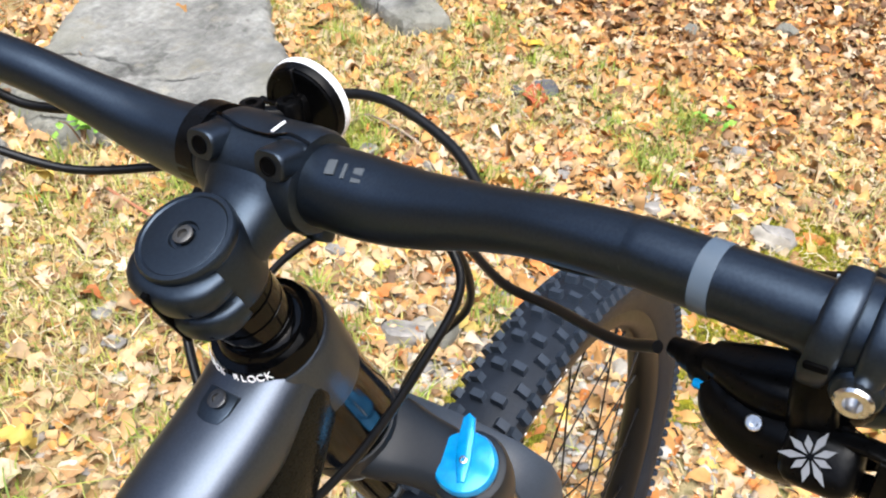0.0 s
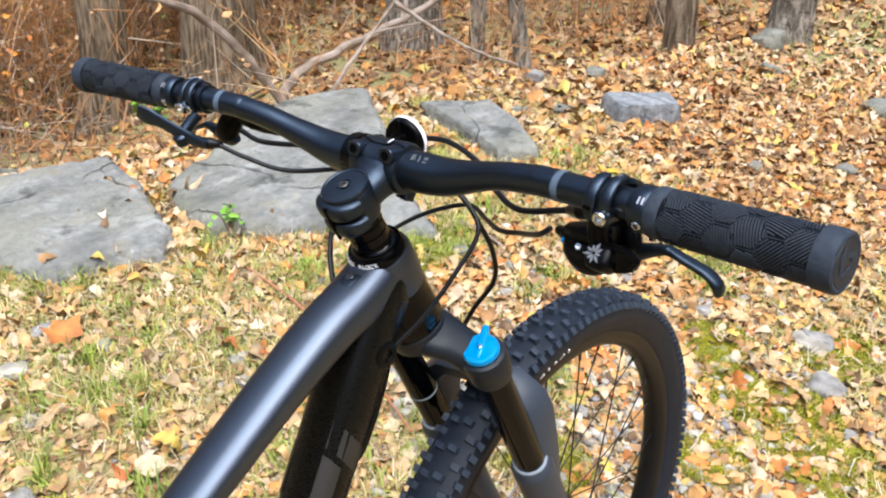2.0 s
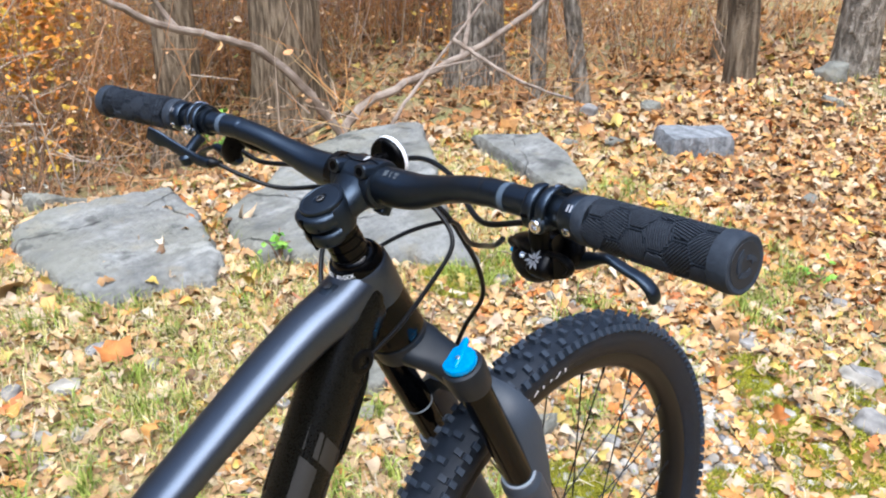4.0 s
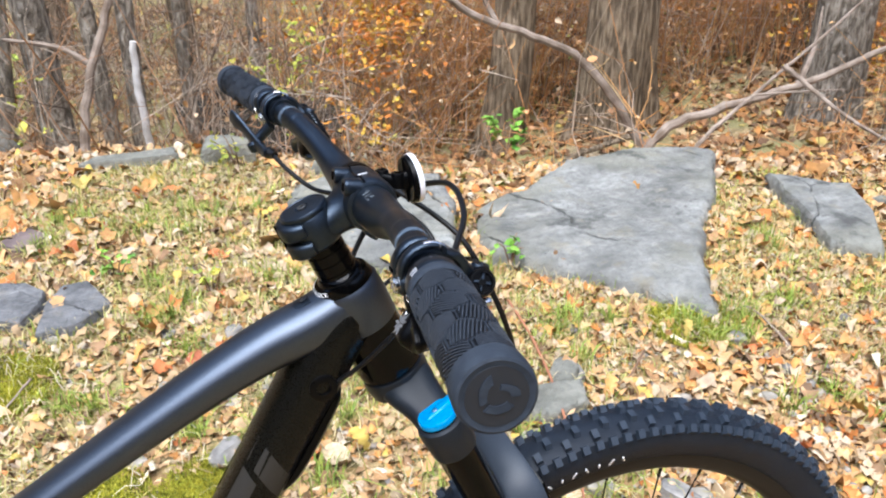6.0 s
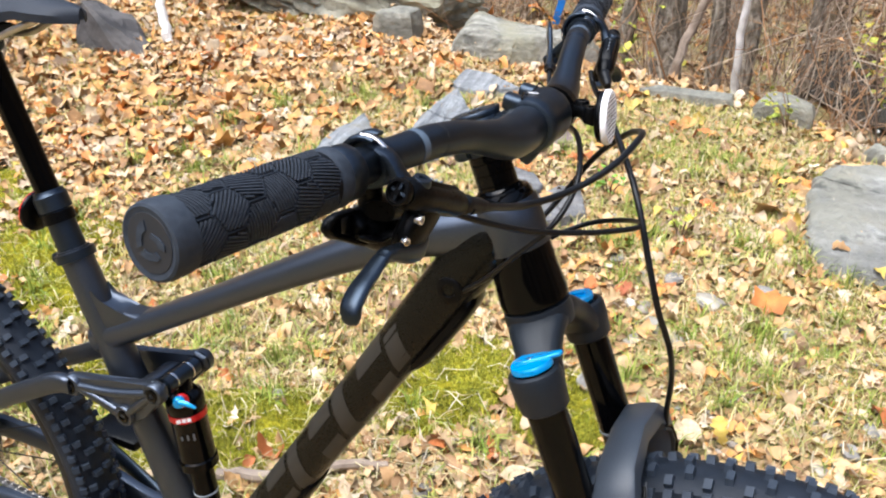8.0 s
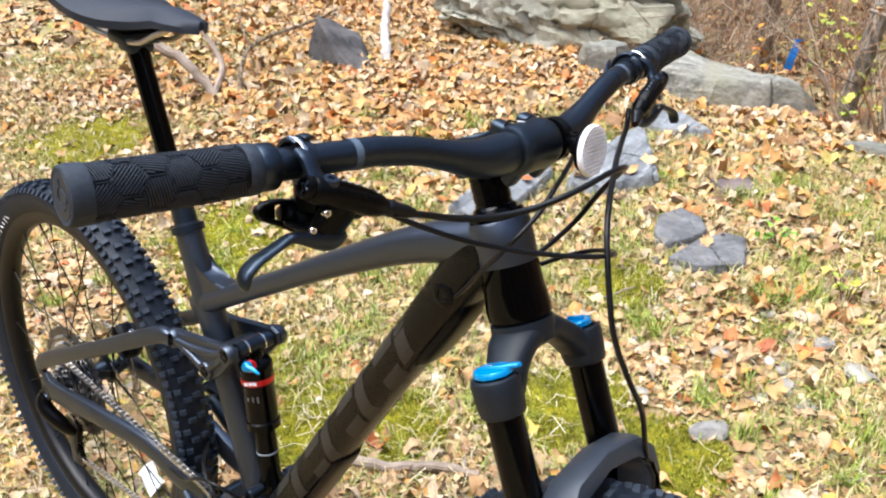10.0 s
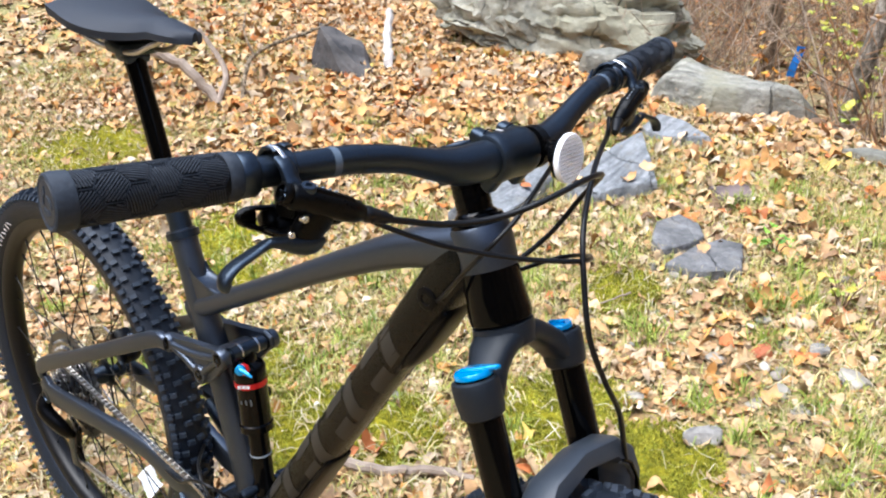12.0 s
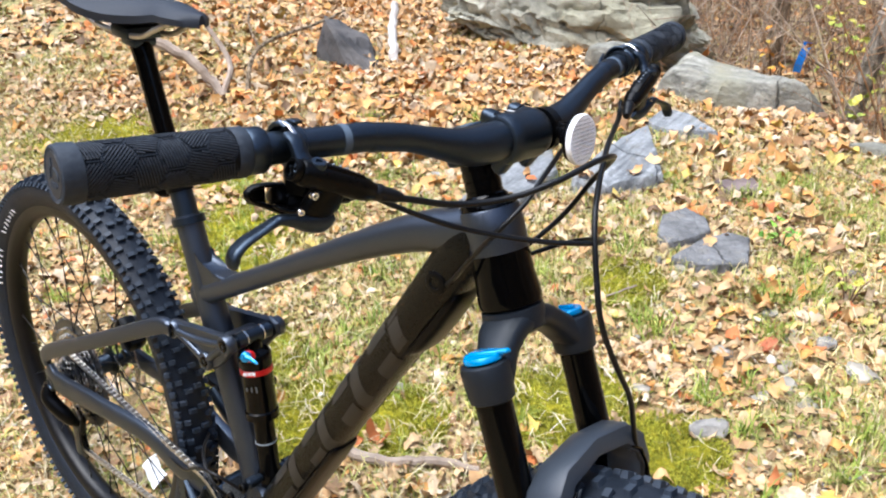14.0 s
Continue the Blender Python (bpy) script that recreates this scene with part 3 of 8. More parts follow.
# -- grips --
def grip(sgn):
    c0, d = bar_at(sgn * 0.262)
    m = frame_at(c0, d, Vector((0, 0, 1)))
    L = 0.1175 if sgn < 0 else 0.1235
    bm = bmesh.new()
    lathe(bm, c0, d, [(-0.002, 0.0130), (0.0, 0.0160), (0.004, 0.0166), (L - 0.012, 0.0166), (L - 0.010, 0.0178), (L - 0.002, 0.0180), (L, 0.0172), (L + 0.001, 0.0162), (L + 0.0002, 0.0150), (L - 0.0005, 0.004)], 36)
    g = part("grip", bm, M_RUBBER, bike, "black rubber lock-on grip with hexagon relief")
    bm = bmesh.new()
    lathe(bm, c0 + d * (L - 0.011), d, [(0, 0.0168), (0.001, 0.0183), (0.010, 0.0186), (0.0135, 0.0178), (0.0142, 0.0165), (0.0136, 0.0150), (0.0136, 0.0)], 36)
    e = part("end_plug", bm, M_GRIPEND, g, "worn grey grip end")
    face = mat("dark grip end mark", (0.0085, 0.0105, 0.0145), 0.6)
    bm = bmesh.new()
    lathe(bm, c0 + d * (L + 0.0024), d, [(0, 0.0140), (0.0005, 0.0138), (0.0005, 0.0)], 36)
    part("end_disc", bm, face, e)
    for k in range(3):
        bm = bmesh.new()
        arc = [(0.0095 * math.cos(a) * (1.0 - 0.25 * k), 0.0095 * math.sin(a) * (0.75 + 0.1 * k)) for a in np.linspace(0.3 + 2.1 * k, 1.9 + 2.1 * k, 7)]
        prism(bm, [(x * 1.12, y * 1.12) for x, y in arc] + [(x * 0.62, y * 0.62) for x, y in arc[::-1]], m @ pose(0, 0, L + 0.0030), 0.0010)
        part("end_mark", bm, M_GRIPEND, e, smooth=False)
    # hexagon pads, each a patch of parallel ribs cut off at the hexagon's edge
    nring, R = 5, 0.0100
    ridges = bmesh.new()
    pitch = 2 * math.pi * 0.0168 / nring
    for a in range(6):
        for r in range(nring):
            ang0 = 2 * math.pi * (r + 0.5 * (a % 2)) / nring + 0.3
            z0 = 0.0205 + a * 0.0165
            th0 = radians((15, 75, -45)[(r + a) % 3])
            ux, uz = math.cos(th0), math.sin(th0)
            bm = bmesh.new()
            for k in range(-5, 6):
                o = k * 0.0018
                # chord of the line through o * normal along (ux, uz) with the hexagon
                lo, hi = -1.0, 1.0
                for q in range(6):
                    hx, hz = math.cos(radians(60 * q)), math.sin(radians(60 * q))
                    den = ux * hx + uz * hz
                    num = R * 0.90 - (-uz * o * hx + ux * o * hz)
                    if abs(den) < 1e-6:
                        if num < 0:
                            lo, hi = 1, -1
                    elif den > 0:
                        hi = min(hi, num / den)
                    else:
                        lo = max(lo, num / den)
                if hi - lo < 0.002:
                    continue
                vs = []
                for q in np.linspace(lo, hi, 5):
                    sx, sz = -uz * o + ux * q, ux * o + uz * q
                    row = []
                    for off, rad in ((-0.00056, 0.0162), (-0.0004, 0.0176), (0.0004, 0.0176), (0.00056, 0.0162)):
                        th = ang0 + (sx - uz * off) / 0.0168
                        row.append(bm.verts.new(m @ Vector((rad * math.cos(th), rad * math.sin(th), z0 + sz + ux * off))))
                    vs.append(row)
                for v0, v1 in zip(vs, vs[1:]):
                    for q in range(3):
                        bm.faces.new((v0[q], v0[q + 1], v1[q + 1], v1[q]))
                bm.faces.new(vs[0])
                bm.faces.new(vs[-1][::-1])
            tagged(part("grip_pad", bm, M_RIB, g, smooth=False), kind="stuff")
            for q in range(6):
                c0r, c1r = radians(60 * q - 30), radians(60 * q + 30)
                vs = []
                for f in (0, 0.5, 1):
                    row = []
                    for sc, rad in ((0.965, 0.0164), (0.98, 0.0170), (1.0, 0.0170), (1.015, 0.0164)):
                        hr = R / math.cos(radians(30)) * sc
                        sx = hr * (math.cos(c0r) * (1 - f) + math.cos(c1r) * f)
                        sz = hr * (math.sin(c0r) * (1 - f) + math.sin(c1r) * f)
                        th = ang0 + sx * 1.045 / 0.0168
                        row.append(ridges.verts.new(m @ Vector((rad * math.cos(th), rad * math.sin(th), z0 + sz))))
                    vs.append(row)
                for v0, v1 in zip(vs, vs[1:]):
                    for k in range(3):
                        ridges.faces.new((v0[k], v0[k + 1], v1[k + 1], v1[k]))
    # sheen of the smooth channels between pads, painted as lighter grey ridges
    tagged(part("hexagon_sheen", ridges, M_GRIPEND, g, "thin grey ridges that paint the sheen of the hexagon channels", smooth=False), kind="stuff")
    bm = bmesh.new()
    lathe(bm, c0 - d * 0.014, d, [(0, 0.0116), (0.0005, 0.0152), (0.002, 0.0162), (0.012, 0.0162), (0.0135, 0.0155), (0.0136, 0.012)], 30)
    inner = bmesh.new()
    lathe(inner, c0, d, [(-0.001, 0.0150), (0.0, 0.0166), (0.001, 0.0172), (0.0095, 0.0172), (0.0105, 0.0165)], 36)
    part("inner_collar", inner, M_GRIPEND, g, "worn grey collar of the grip")
    ring = part("lock_ring", bm, M_ALU, g, "black aluminium lock ring")
    bk = Vector((-0.86, 0, -0.3)).normalized()
    bolt("lock_screw", c0 - d * 0.007 + bk * 0.0145, bk, 0.0034, ring, M_STEEL, 0.003, True, "bright steel lock screw")
    for k in range(2):
        bm = bmesh.new()
        nu = Vector((-0.75, 0, 0.66)).normalized()
        block(bm, frame_at(c0 - d * (0.0045 + 0.003 * k) + nu * 0.0162, nu, nu.cross(d)), 0.005, 0.0012, 0.0004)
        part("print_bar", bm, mat("light grey print", (0.30, 0.31, 0.33), 0.5), ring)
    return g


grip(-1)
grip(1)


# -- brake levers (mirrored) and clamps --
def brake(sgn):
    c, d = bar_at(sgn * 0.226)
    fwd = Vector((1, 0, 0))
    upv = Vector((0, 0, 1))
    inw = Vector((0, -sgn, 0))

    def P(f, u, i):
        return c + fwd * f + upv * u + inw * i

    bm = bmesh.new()
    lathe(bm, c + d * 0.0060, -d, [(0, 0.0112), (0.0004, 0.0140), (0.0015, 0.0150), (0.0105, 0.0150), (0.0116, 0.0140), (0.012, 0.0112)], 30)
    b = part("brake_lever", bm, M_ALU, bike, "black hydraulic brake lever with hose")
    # twin bands round the bar: one ends in a slotted ear, the other at the bright bolt
    def band(i0, i1, a0, a1, r, half):
        pts = []
        for k in range(9):
            a = math.radians(a0 + (a1 - a0) * k / 8)
            pts.append(P(r * math.cos(a), r * math.sin(a), i0 + (i1 - i0) * k / 8))
        return pts, spline([(0.0012, half * 0.8)] + [(0.0021, half)] * 3 + [(0.0012, half * 0.8)], 2)

    bm = bmesh.new()
    q, r = band(0.0045, 0.0085, 80, 222, 0.0168, 0.0043)
    sweep(bm, q, r, 14, Y, 0.7)
    part("clamp_ear", bm, M_ALU, b)
    bm = bmesh.new()
    q, r = band(-0.0070, -0.0040, 70, 205, 0.0168, 0.0040)
    sweep(bm, q, r, 14, Y, 0.7)
    part("clamp_band", bm, M_ALU, b)
    bm = bmesh.new()
    block(bm, frame_at(P(-0.0187, -0.0005, 0.0075), -fwd, upv), 0.0028, 0.0062, 0.0014, 0.0006, 1)
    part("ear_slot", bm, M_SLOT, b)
    bm = bmesh.new()
    lathe(bm, P(-0.010, -0.006, -0.003), -fwd, [(0, 0.0068), (0.007, 0.0068), (0.008, 0.006), (0.008, 0)], 18)
    part("bolt_boss", bm, M_ALU, b)
    bolt("clamp_bolt", P(-0.0175, -0.006, -0.003), -fwd, 0.0050, b, M_STEEL, 0.004, True, "bright steel socket bolt")
    bm = bmesh.new()
    sweep(bm, spline([P(-0.003, 0.0182, -0.0068), P(0.004, 0.0178, -0.0066), P(0.012, 0.0128, -0.0064), P(0.0170, 0.004, -0.0064)]), spline([(0.0010, 0.0017)] * 4), 8, Y)
    part("clamp_strap", bm, M_STEEL, b, "bright steel edge of the hinged clamp")
    # arm from clamp to cylinder
    bm = bmesh.new()
    sweep(bm, spline([P(0.009, 0.0125, -0.0080), P(0.0165, 0.0075, -0.0085), P(0.0215, -0.001, -0.0085), P(0.027, -0.012, -0.006)]), spline([(0.002, 0.0058), (0.003, 0.0060), (0.004, 0.0062), (0.006, 0.008)]), 12, Y, 0.7)
    part("clamp_bridge", bm, M_ALU, b)
    # master cylinder slopes down towards the stem in front of the bar
    C0, C1 = P(0.028, -0.008, -0.016), P(0.038, -0.034, 0.046)
    ca = (C1 - C0).normalized()
    bm = bmesh.new()
    lathe(bm, C0, ca, [(0, 0.0078), (0.002, 0.0094), (0.020, 0.0096), (0.050, 0.0092), (0.058, 0.0086), (0.062, 0.0068), ((C1 - C0).length, 0.0060)], 22)
    cyl = part("master_cylinder", bm, M_PLASTIC, b)
    bm = bmesh.new()
    sweep(bm, [C0 + ca * 0.014 + upv * 0.006, C0 + ca * 0.020 + upv * 0.0078, C0 + ca * 0.052 + upv * 0.007, C0 + ca * 0.058 + upv * 0.004], [(0.003, 0.005), (0.0035, 0.0062), (0.0035, 0.0058), (0.002, 0.004)], 12, fwd, 0.6)
    part("reservoir_cover", bm, M_PLASTIC, cyl)
    bm = bmesh.new()
    lathe(bm, C0, -ca, [(0, 0.0072), (0.002, 0.0080), (0.005, 0.0080), (0.0062, 0.0074), (0.0062, 0.0060), (0.003, 0.0060), (0.003, 0.0022), (0.006, 0.0020), (0.006, 0)], 26)
    dial = part("reach_dial", bm, M_PLASTIC, b, "black reach dial with a cross")
    for k in range(2):
        bm = bmesh.new()
        block(bm, frame_at(C0 - ca * 0.0042, ca, fwd) @ pose(0, 0, 0, 0, 0, 20 + 90 * k), 0.0108, 0.0018, 0.002, 0.0004, 1)
        part("dial_cross", bm, M_ALU, dial)
    bm = bmesh.new()
    lathe(bm, C0 + ca * 0.014 + upv * 0.006 + fwd * 0.002, upv * 0.9 + fwd * 0.3, [(0, 0.0058), (0.004, 0.0058), (0.0055, 0.0050), (0.0055, 0.0025), (0.004, 0.0022), (0.004, 0)], 18)
    part("bleed_screw", bm, M_ALU, b)
    # hinge carrier and lever
    bm = bmesh.new()
    sweep(bm, spline([P(0.032, -0.016, 0.016), P(0.030, -0.026, 0.010), P(0.026, -0.036, 0.004), P(0.023, -0.045, 0.000), P(0.022, -0.0515, -0.002)]), spline([(0.009, 0.008), (0.012, 0.008), (0.0135, 0.008), (0.0125, 0.0075), (0.007, 0.005)]), 16, fwd, 0.75)
    part("lever_housing", bm, M_PLASTIC, b)
    bm = bmesh.new()
    sweep(bm, spline([P(0.026, -0.0470, 0.013), P(0.0265, -0.0500, 0.004), P(0.0265, -0.0475, -0.008), P(0.026, -0.0430, -0.020), P(0.0255, -0.0400, -0.030), P(0.025, -0.0405, -0.036)]), spline([(0.0050, 0.005), (0.0068, 0.0062), (0.0066, 0.0062), (0.0048, 0.0056), (0.0034, 0.005), (0.0030, 0.0046)]), 14, fwd, 0.8)
    part("lever_pivot", bm, M_ALU, b)
    bm = bmesh.new()
    sweep(bm, spline([P(0.0255, -0.0392, -0.031), P(0.025, -0.0420, -0.040), P(0.025, -0.0450, -0.0490), P(0.025, -0.0486, -0.0595), P(0.025, -0.0545, -0.0672), P(0.026, -0.0605, -0.0692), P(0.0268, -0.0640, -0.0688)]),
          spline([(0.0030, 0.0046), (0.0027, 0.0052), (0.0027, 0.0056), (0.0029, 0.0060), (0.0033, 0.0062), (0.0034, 0.0056), (0.0020, 0.0035)]), 14, fwd, 0.8)
    part("lever_blade", bm, M_ALU, b, "curved black brake lever blade")
    bolt("pivot_bolt", P(0.0330, -0.0250, -0.0090), fwd, 0.0030, b, M_STEEL, 0.004)
    bolt("small_screw", P(0.0290, -0.0365, -0.0160), fwd - Y * 0.4 * -sgn, 0.0026, b, M_STEEL, 0.003)
    # hose boot
    B1 = P(0.047, -0.040, 0.064)
    bm = bmesh.new()
    lathe(bm, C1 - ca * 0.004, (B1 - C1), [(0, 0.0052), (0.002, 0.0064), (0.006, 0.0066), (0.008, 0.0058), (0.018, 0.0050), (0.0205, 0.0042), (0.024, 0.0034)], 16)
    part("hose_boot", bm, M_HOSE, b)
    for k in range(4):
        bm = bmesh.new()
        block(bm, frame_at(C0 + ca * (0.022 + 0.006 * k) + upv * 0.0112, upv, ca), 0.0042, 0.0012, 0.0008)
        part("print_bar", bm, M_GREY, b)
    return P


PR = brake(-1)
brake(1)

# -- shifter on the right, seat dropper lever on the left --
bm = bmesh.new()
sweep(bm, spline([PR(-0.004, -0.042, -0.006), PR(-0.002, -0.044, 0.004), PR(0.001, -0.047, 0.016), PR(0.005, -0.045, 0.029), PR(0.008, -0.040, 0.036)]), spline([(0.007, 0.009), (0.0115, 0.012), (0.0125, 0.0125), (0.010, 0.010), (0.005, 0.006)]), 18, X, 0.8)
shifter = part("shifter", bm, M_PLASTIC, bike, "black trigger shifter hung under the bar")
bm = bmesh.new()
sweep(bm, spline([PR(0.006, -0.028, -0.002), PR(0.004, -0.030, 0.010), PR(0.006, -0.032, 0.022), PR(0.010, -0.034, 0.038)]), spline([(0.006, 0.009), (0.0075, 0.011), (0.0072, 0.011), (0.004, 0.006)]), 16, X, 0.7)
part("shifter_cover", bm, M_PLASTIC, shifter)
bm = bmesh.new()
sweep(bm, spline([PR(-0.004, -0.012, 0.006), PR(-0.005, -0.022, 0.006), PR(-0.003, -0.034, 0.005)]), [(0.007, 0.007)] * 13, 12, Y, 0.7)
part("shifter_mount", bm, M_PLASTIC, shifter)
nrm = Vector((-0.74, 0.12, 0.66)).normalized()
cap_at = PR(-0.0155, -0.0345, 0.0005)
bm = bmesh.new()
block(bm, frame_at(cap_at - nrm * 0.008, nrm, Y), 0.021, 0.019, 0.018, 0.0055, 3)
part("shifter_cap", bm, M_PLASTIC, shifter)
M_SILVERPRINT = mat("silver print", (0.20, 0.205, 0.215), 0.45, 0.3)
for k in range(9):
    bm = bmesh.new()
    m = frame_at(cap_at + nrm * 0.0012 + Y * 0.002, nrm, Y) @ pose(0, 0, 0, 0, 0, k * 40 + 12)
    q = (1.0, 0.7, 0.85)[k % 3]
    prism(bm, [(0.0010, 0), (0.005 * q, 0.0011), (0.0085 * q, 0.0), (0.005 * q, -0.0011)], m, 0.0006)
    part("cover_mark", bm, M_SILVERPRINT, shifter, smooth=False)
# looped thumb paddle: arm, curved end with a flat pad, return arm
bm = bmesh.new()
sweep(bm, spline([PR(-0.009, -0.0300, -0.003), PR(-0.0105, -0.0285, -0.012), PR(-0.0130, -0.0288, -0.0225), PR(-0.0140, -0.0330, -0.0285), PR(-0.0130, -0.0380, -0.0255), PR(-0.0100, -0.0428, -0.0165), PR(-0.005, -0.0490, -0.005), PR(-0.004, -0.050, 0.0)]),
      spline([(0.0016, 0.003), (0.0017, 0.0034), (0.0018, 0.0036), (0.0018, 0.0036), (0.0020, 0.0036), (0.0022, 0.0038), (0.0024, 0.004), (0.0024, 0.004)]), 12, X, 0.8)
part("thumb_paddle", bm, M_PLASTIC, shifter, "black looped thumb paddle")
bm = bmesh.new()
prism(bm, [(-0.0085, 0.0080), (0.0050, 0.0075), (0.0080, 0.0050), (0.0088, 0.0015), (0.0070, -0.0025), (0.0030, -0.0055), (-0.0085, -0.0098)], frame_at(PR(-0.0140, -0.0360, -0.0220), -X, -Y), 0.0030, 0.0011)
part("paddle_pad", bm, M_PLASTIC, shifter)
bm = bmesh.new()
sweep(bm, spline([PR(0.012, -0.040, 0.006), PR(0.006, -0.044, -0.004), PR(0.001, -0.043, -0.011), PR(-0.002, -0.041, -0.015)]), spline([(0.002, 0.005), (0.002, 0.0055), (0.002, 0.0055), (0.0013, 0.003)]), 12, X, 0.8)
part("release_paddle", bm, M_PLASTIC, shifter)
bm = bmesh.new()
lathe(bm, PR(0.010, -0.040, 0.034), Vector((0.35, 0.9, -0.10)), [(0, 0.0075), (0.008, 0.0070), (0.010, 0.0055), (0.014, 0.0050), (0.016, 0.0042), (0.020, 0.0034)], 16)
part("barrel_adjuster", bm, M_PLASTIC, shifter)
bm = bmesh.new()
block(bm, frame_at(PR(0.004, -0.0420, 0.0375), Vector((-0.6, 0.2, 0.75)), Y), 0.0080, 0.0035, 0.004, 0.0012)
part("adjuster_mark", bm, M_BLUE, shifter, "small blue mark")
bolt("small_screw", PR(-0.0075, -0.0375, 0.0195), Vector((-0.8, 0, 0.6)), 0.0026, shifter, M_STEEL, 0.002)
# dropper lever: clamp, carrier, straight arm with a pivot, thumb pad
bm = bmesh.new()
cD, dD = bar_at(0.212)
lathe(bm, cD, dD, [(0, 0.0116), (0.0005, 0.0142), (0.008, 0.0142), (0.0085, 0.0116)], 24)
dropper = part("dropper_lever", bm, M_ALU, bike, "black dropper post lever under the left bar")
bm = bmesh.new()
sweep(bm, spline([(0.478, 0.216, 1.114), (0.470, 0.220, 1.106), (0.462, 0.222, 1.098)]), [(0.0055, 0.006)] * 13, 12, Y, 0.8)
part("dropper_carrier", bm, M_ALU, dropper)
bm = bmesh.new()
lathe(bm, Vector((0.463, 0.222, 1.088)), Vector((-0.4, 0, 1)), [(0, 0.0065), (0.002, 0.0085), (0.010, 0.0085), (0.012, 0.006), (0.012, 0)], 20)
part("dropper_pivot", bm, M_ALU, dropper)
bm = bmesh.new()
sweep(bm, spline([(0.468, 0.190, 1.091), (0.464, 0.205, 1.093), (0.458, 0.224, 1.101), (0.452, 0.240, 1.110), (0.447, 0.252, 1.115), (0.443, 0.262, 1.120)]), spline([(0.0045, 0.005), (0.0035, 0.006), (0.003, 0.0062), (0.003, 0.0062), (0.0032, 0.0085), (0.002, 0.007)]), 12, Z, 0.8)
part("dropper_paddle", bm, M_ALU, dropper)
bm = bmesh.new()
lathe(bm, Vector((0.469, 0.196, 1.091)), Vector((0.25, -1, 0.0)), [(0, 0.0058), (0.008, 0.0056), (0.010, 0.0042), (0.018, 0.0036)], 14)
part("cable_ferrule", bm, M_HOSE, dropper)
for yq in (0.2335, 0.2195):
    cq = bar_at(yq)[0]
    bolt("clamp_bolt", cq + Vector((-0.0155, 0, -0.006)), Vector((-0.95, 0, -0.2)), 0.0044, dropper, M_STEEL, 0.004, True, "bright steel socket bolt")

# -- front reflector --
RC = Vector((0.571, 0.028, 1.094))
rn = Vector((0.99, 0.05, 0.10)).normalized()
bm = bmesh.new()
lathe(bm, RC - rn * 0.006, rn, [(0, 0.017), (0.0005, 0.0205), (0.004, 0.0218), (0.0075, 0.0218), (0.0085, 0.0212), (0.0085, 0.0)], 36)
reflector = part("front_reflector", bm, M_PLASTIC, bike, "round clear reflector with a black shell and bracket")
bm = bmesh.new()
lathe(bm, RC - rn * 0.006, rn, [(0.0042, 0.0214), (0.0044, 0.0221), (0.0080, 0.0221), (0.0092, 0.0214), (0.0092, 0.0195), (0.0088, 0.0)], 36)
part("rim", bm, M_WHITE, reflector, "pale rim of the lens")
bm = bmesh.new()
mr = frame_at(RC + rn * 0.0026, rn, Z)
vs = {}
for i in range(-7, 8):
    for j in range(-9, 10):
        x, y = i * 0.0034, j * 0.0028
        if math.hypot(x, y) < 0.0198:
            v = [bm.verts.new(mr @ Vector((x + a, y + b, h))) for a, b, h in ((-0.0017, -0.0014, 0), (0.0017, -0.0014, 0), (0.0017, 0.0014, 0), (-0.0017, 0.0014, 0), (0, 0, 0.0011))]
            for q in range(4):
                bm.faces.new((v[q], v[(q + 1) % 4], v[4]))
part("lens", bm, M_REFL, reflector, "clear prismatic lens", smooth=False)
bm = bmesh.new()
lathe(bm, RC - rn * 0.0062, -rn, [(0, 0.0203), (0.0006, 0.0196), (0.0006, 0.0165), (-0.002, 0.016), (-0.002, 0)], 32)
backing = part("backing", bm, M_PLASTIC, reflector, "hollow black back")
for q in ((0.0, 0.010, 0.030, 0.002), (0.010, 0.0, 0.002, 0.022), (-0.010, 0.0, 0.002, 0.022)):
    bm = bmesh.new()
    block(bm, frame_at(RC - rn * 0.0065, -rn, Z) @ pose(q[0], q[1], 0), q[3] if q[3] > 0.01 else 0.0022, q[2], 0.004, 0.0004, 1)
    part("rib", bm, M_PLASTIC, reflector)
b0 = Vector((0.522, 0.040, 1.091))
bm = bmesh.new()
lathe(bm, b0 - Y * 0.005, Y, [(0, 0.0172), (0, 0.0202), (0.010, 0.0202), (0.010, 0.0172)], 28)
bracket = part("bracket", bm, M_PLASTIC, reflector, "black plastic clamp bracket")
bm = bmesh.new()
sweep(bm, [b0 + Vector((0.018, 0, 0.002)), b0 + Vector((0.026, -0.004, 0.003)), RC - rn * 0.016, RC - rn * 0.005], [(0.006, 0.0045), (0.0055, 0.0045), (0.006, 0.005), (0.009, 0.006)], 12, Y, 0.6)
part("bracket_arm", bm, M_PLASTIC, reflector)
for p in (b0 + Vector((0.024, 0, 0.0085)), RC - rn * 0.014 + Z * 0.006):
    bm = bmesh.new()
    lathe(bm, p - Z * 0.010, Z, [(0, 0.0062), (0.011, 0.0062), (0.0125, 0.0055), (0.0125, 0.003), (0.010, 0.0028), (0.010, 0)], 16)
    part("bracket_hinge", bm, M_PLASTIC, reflector)

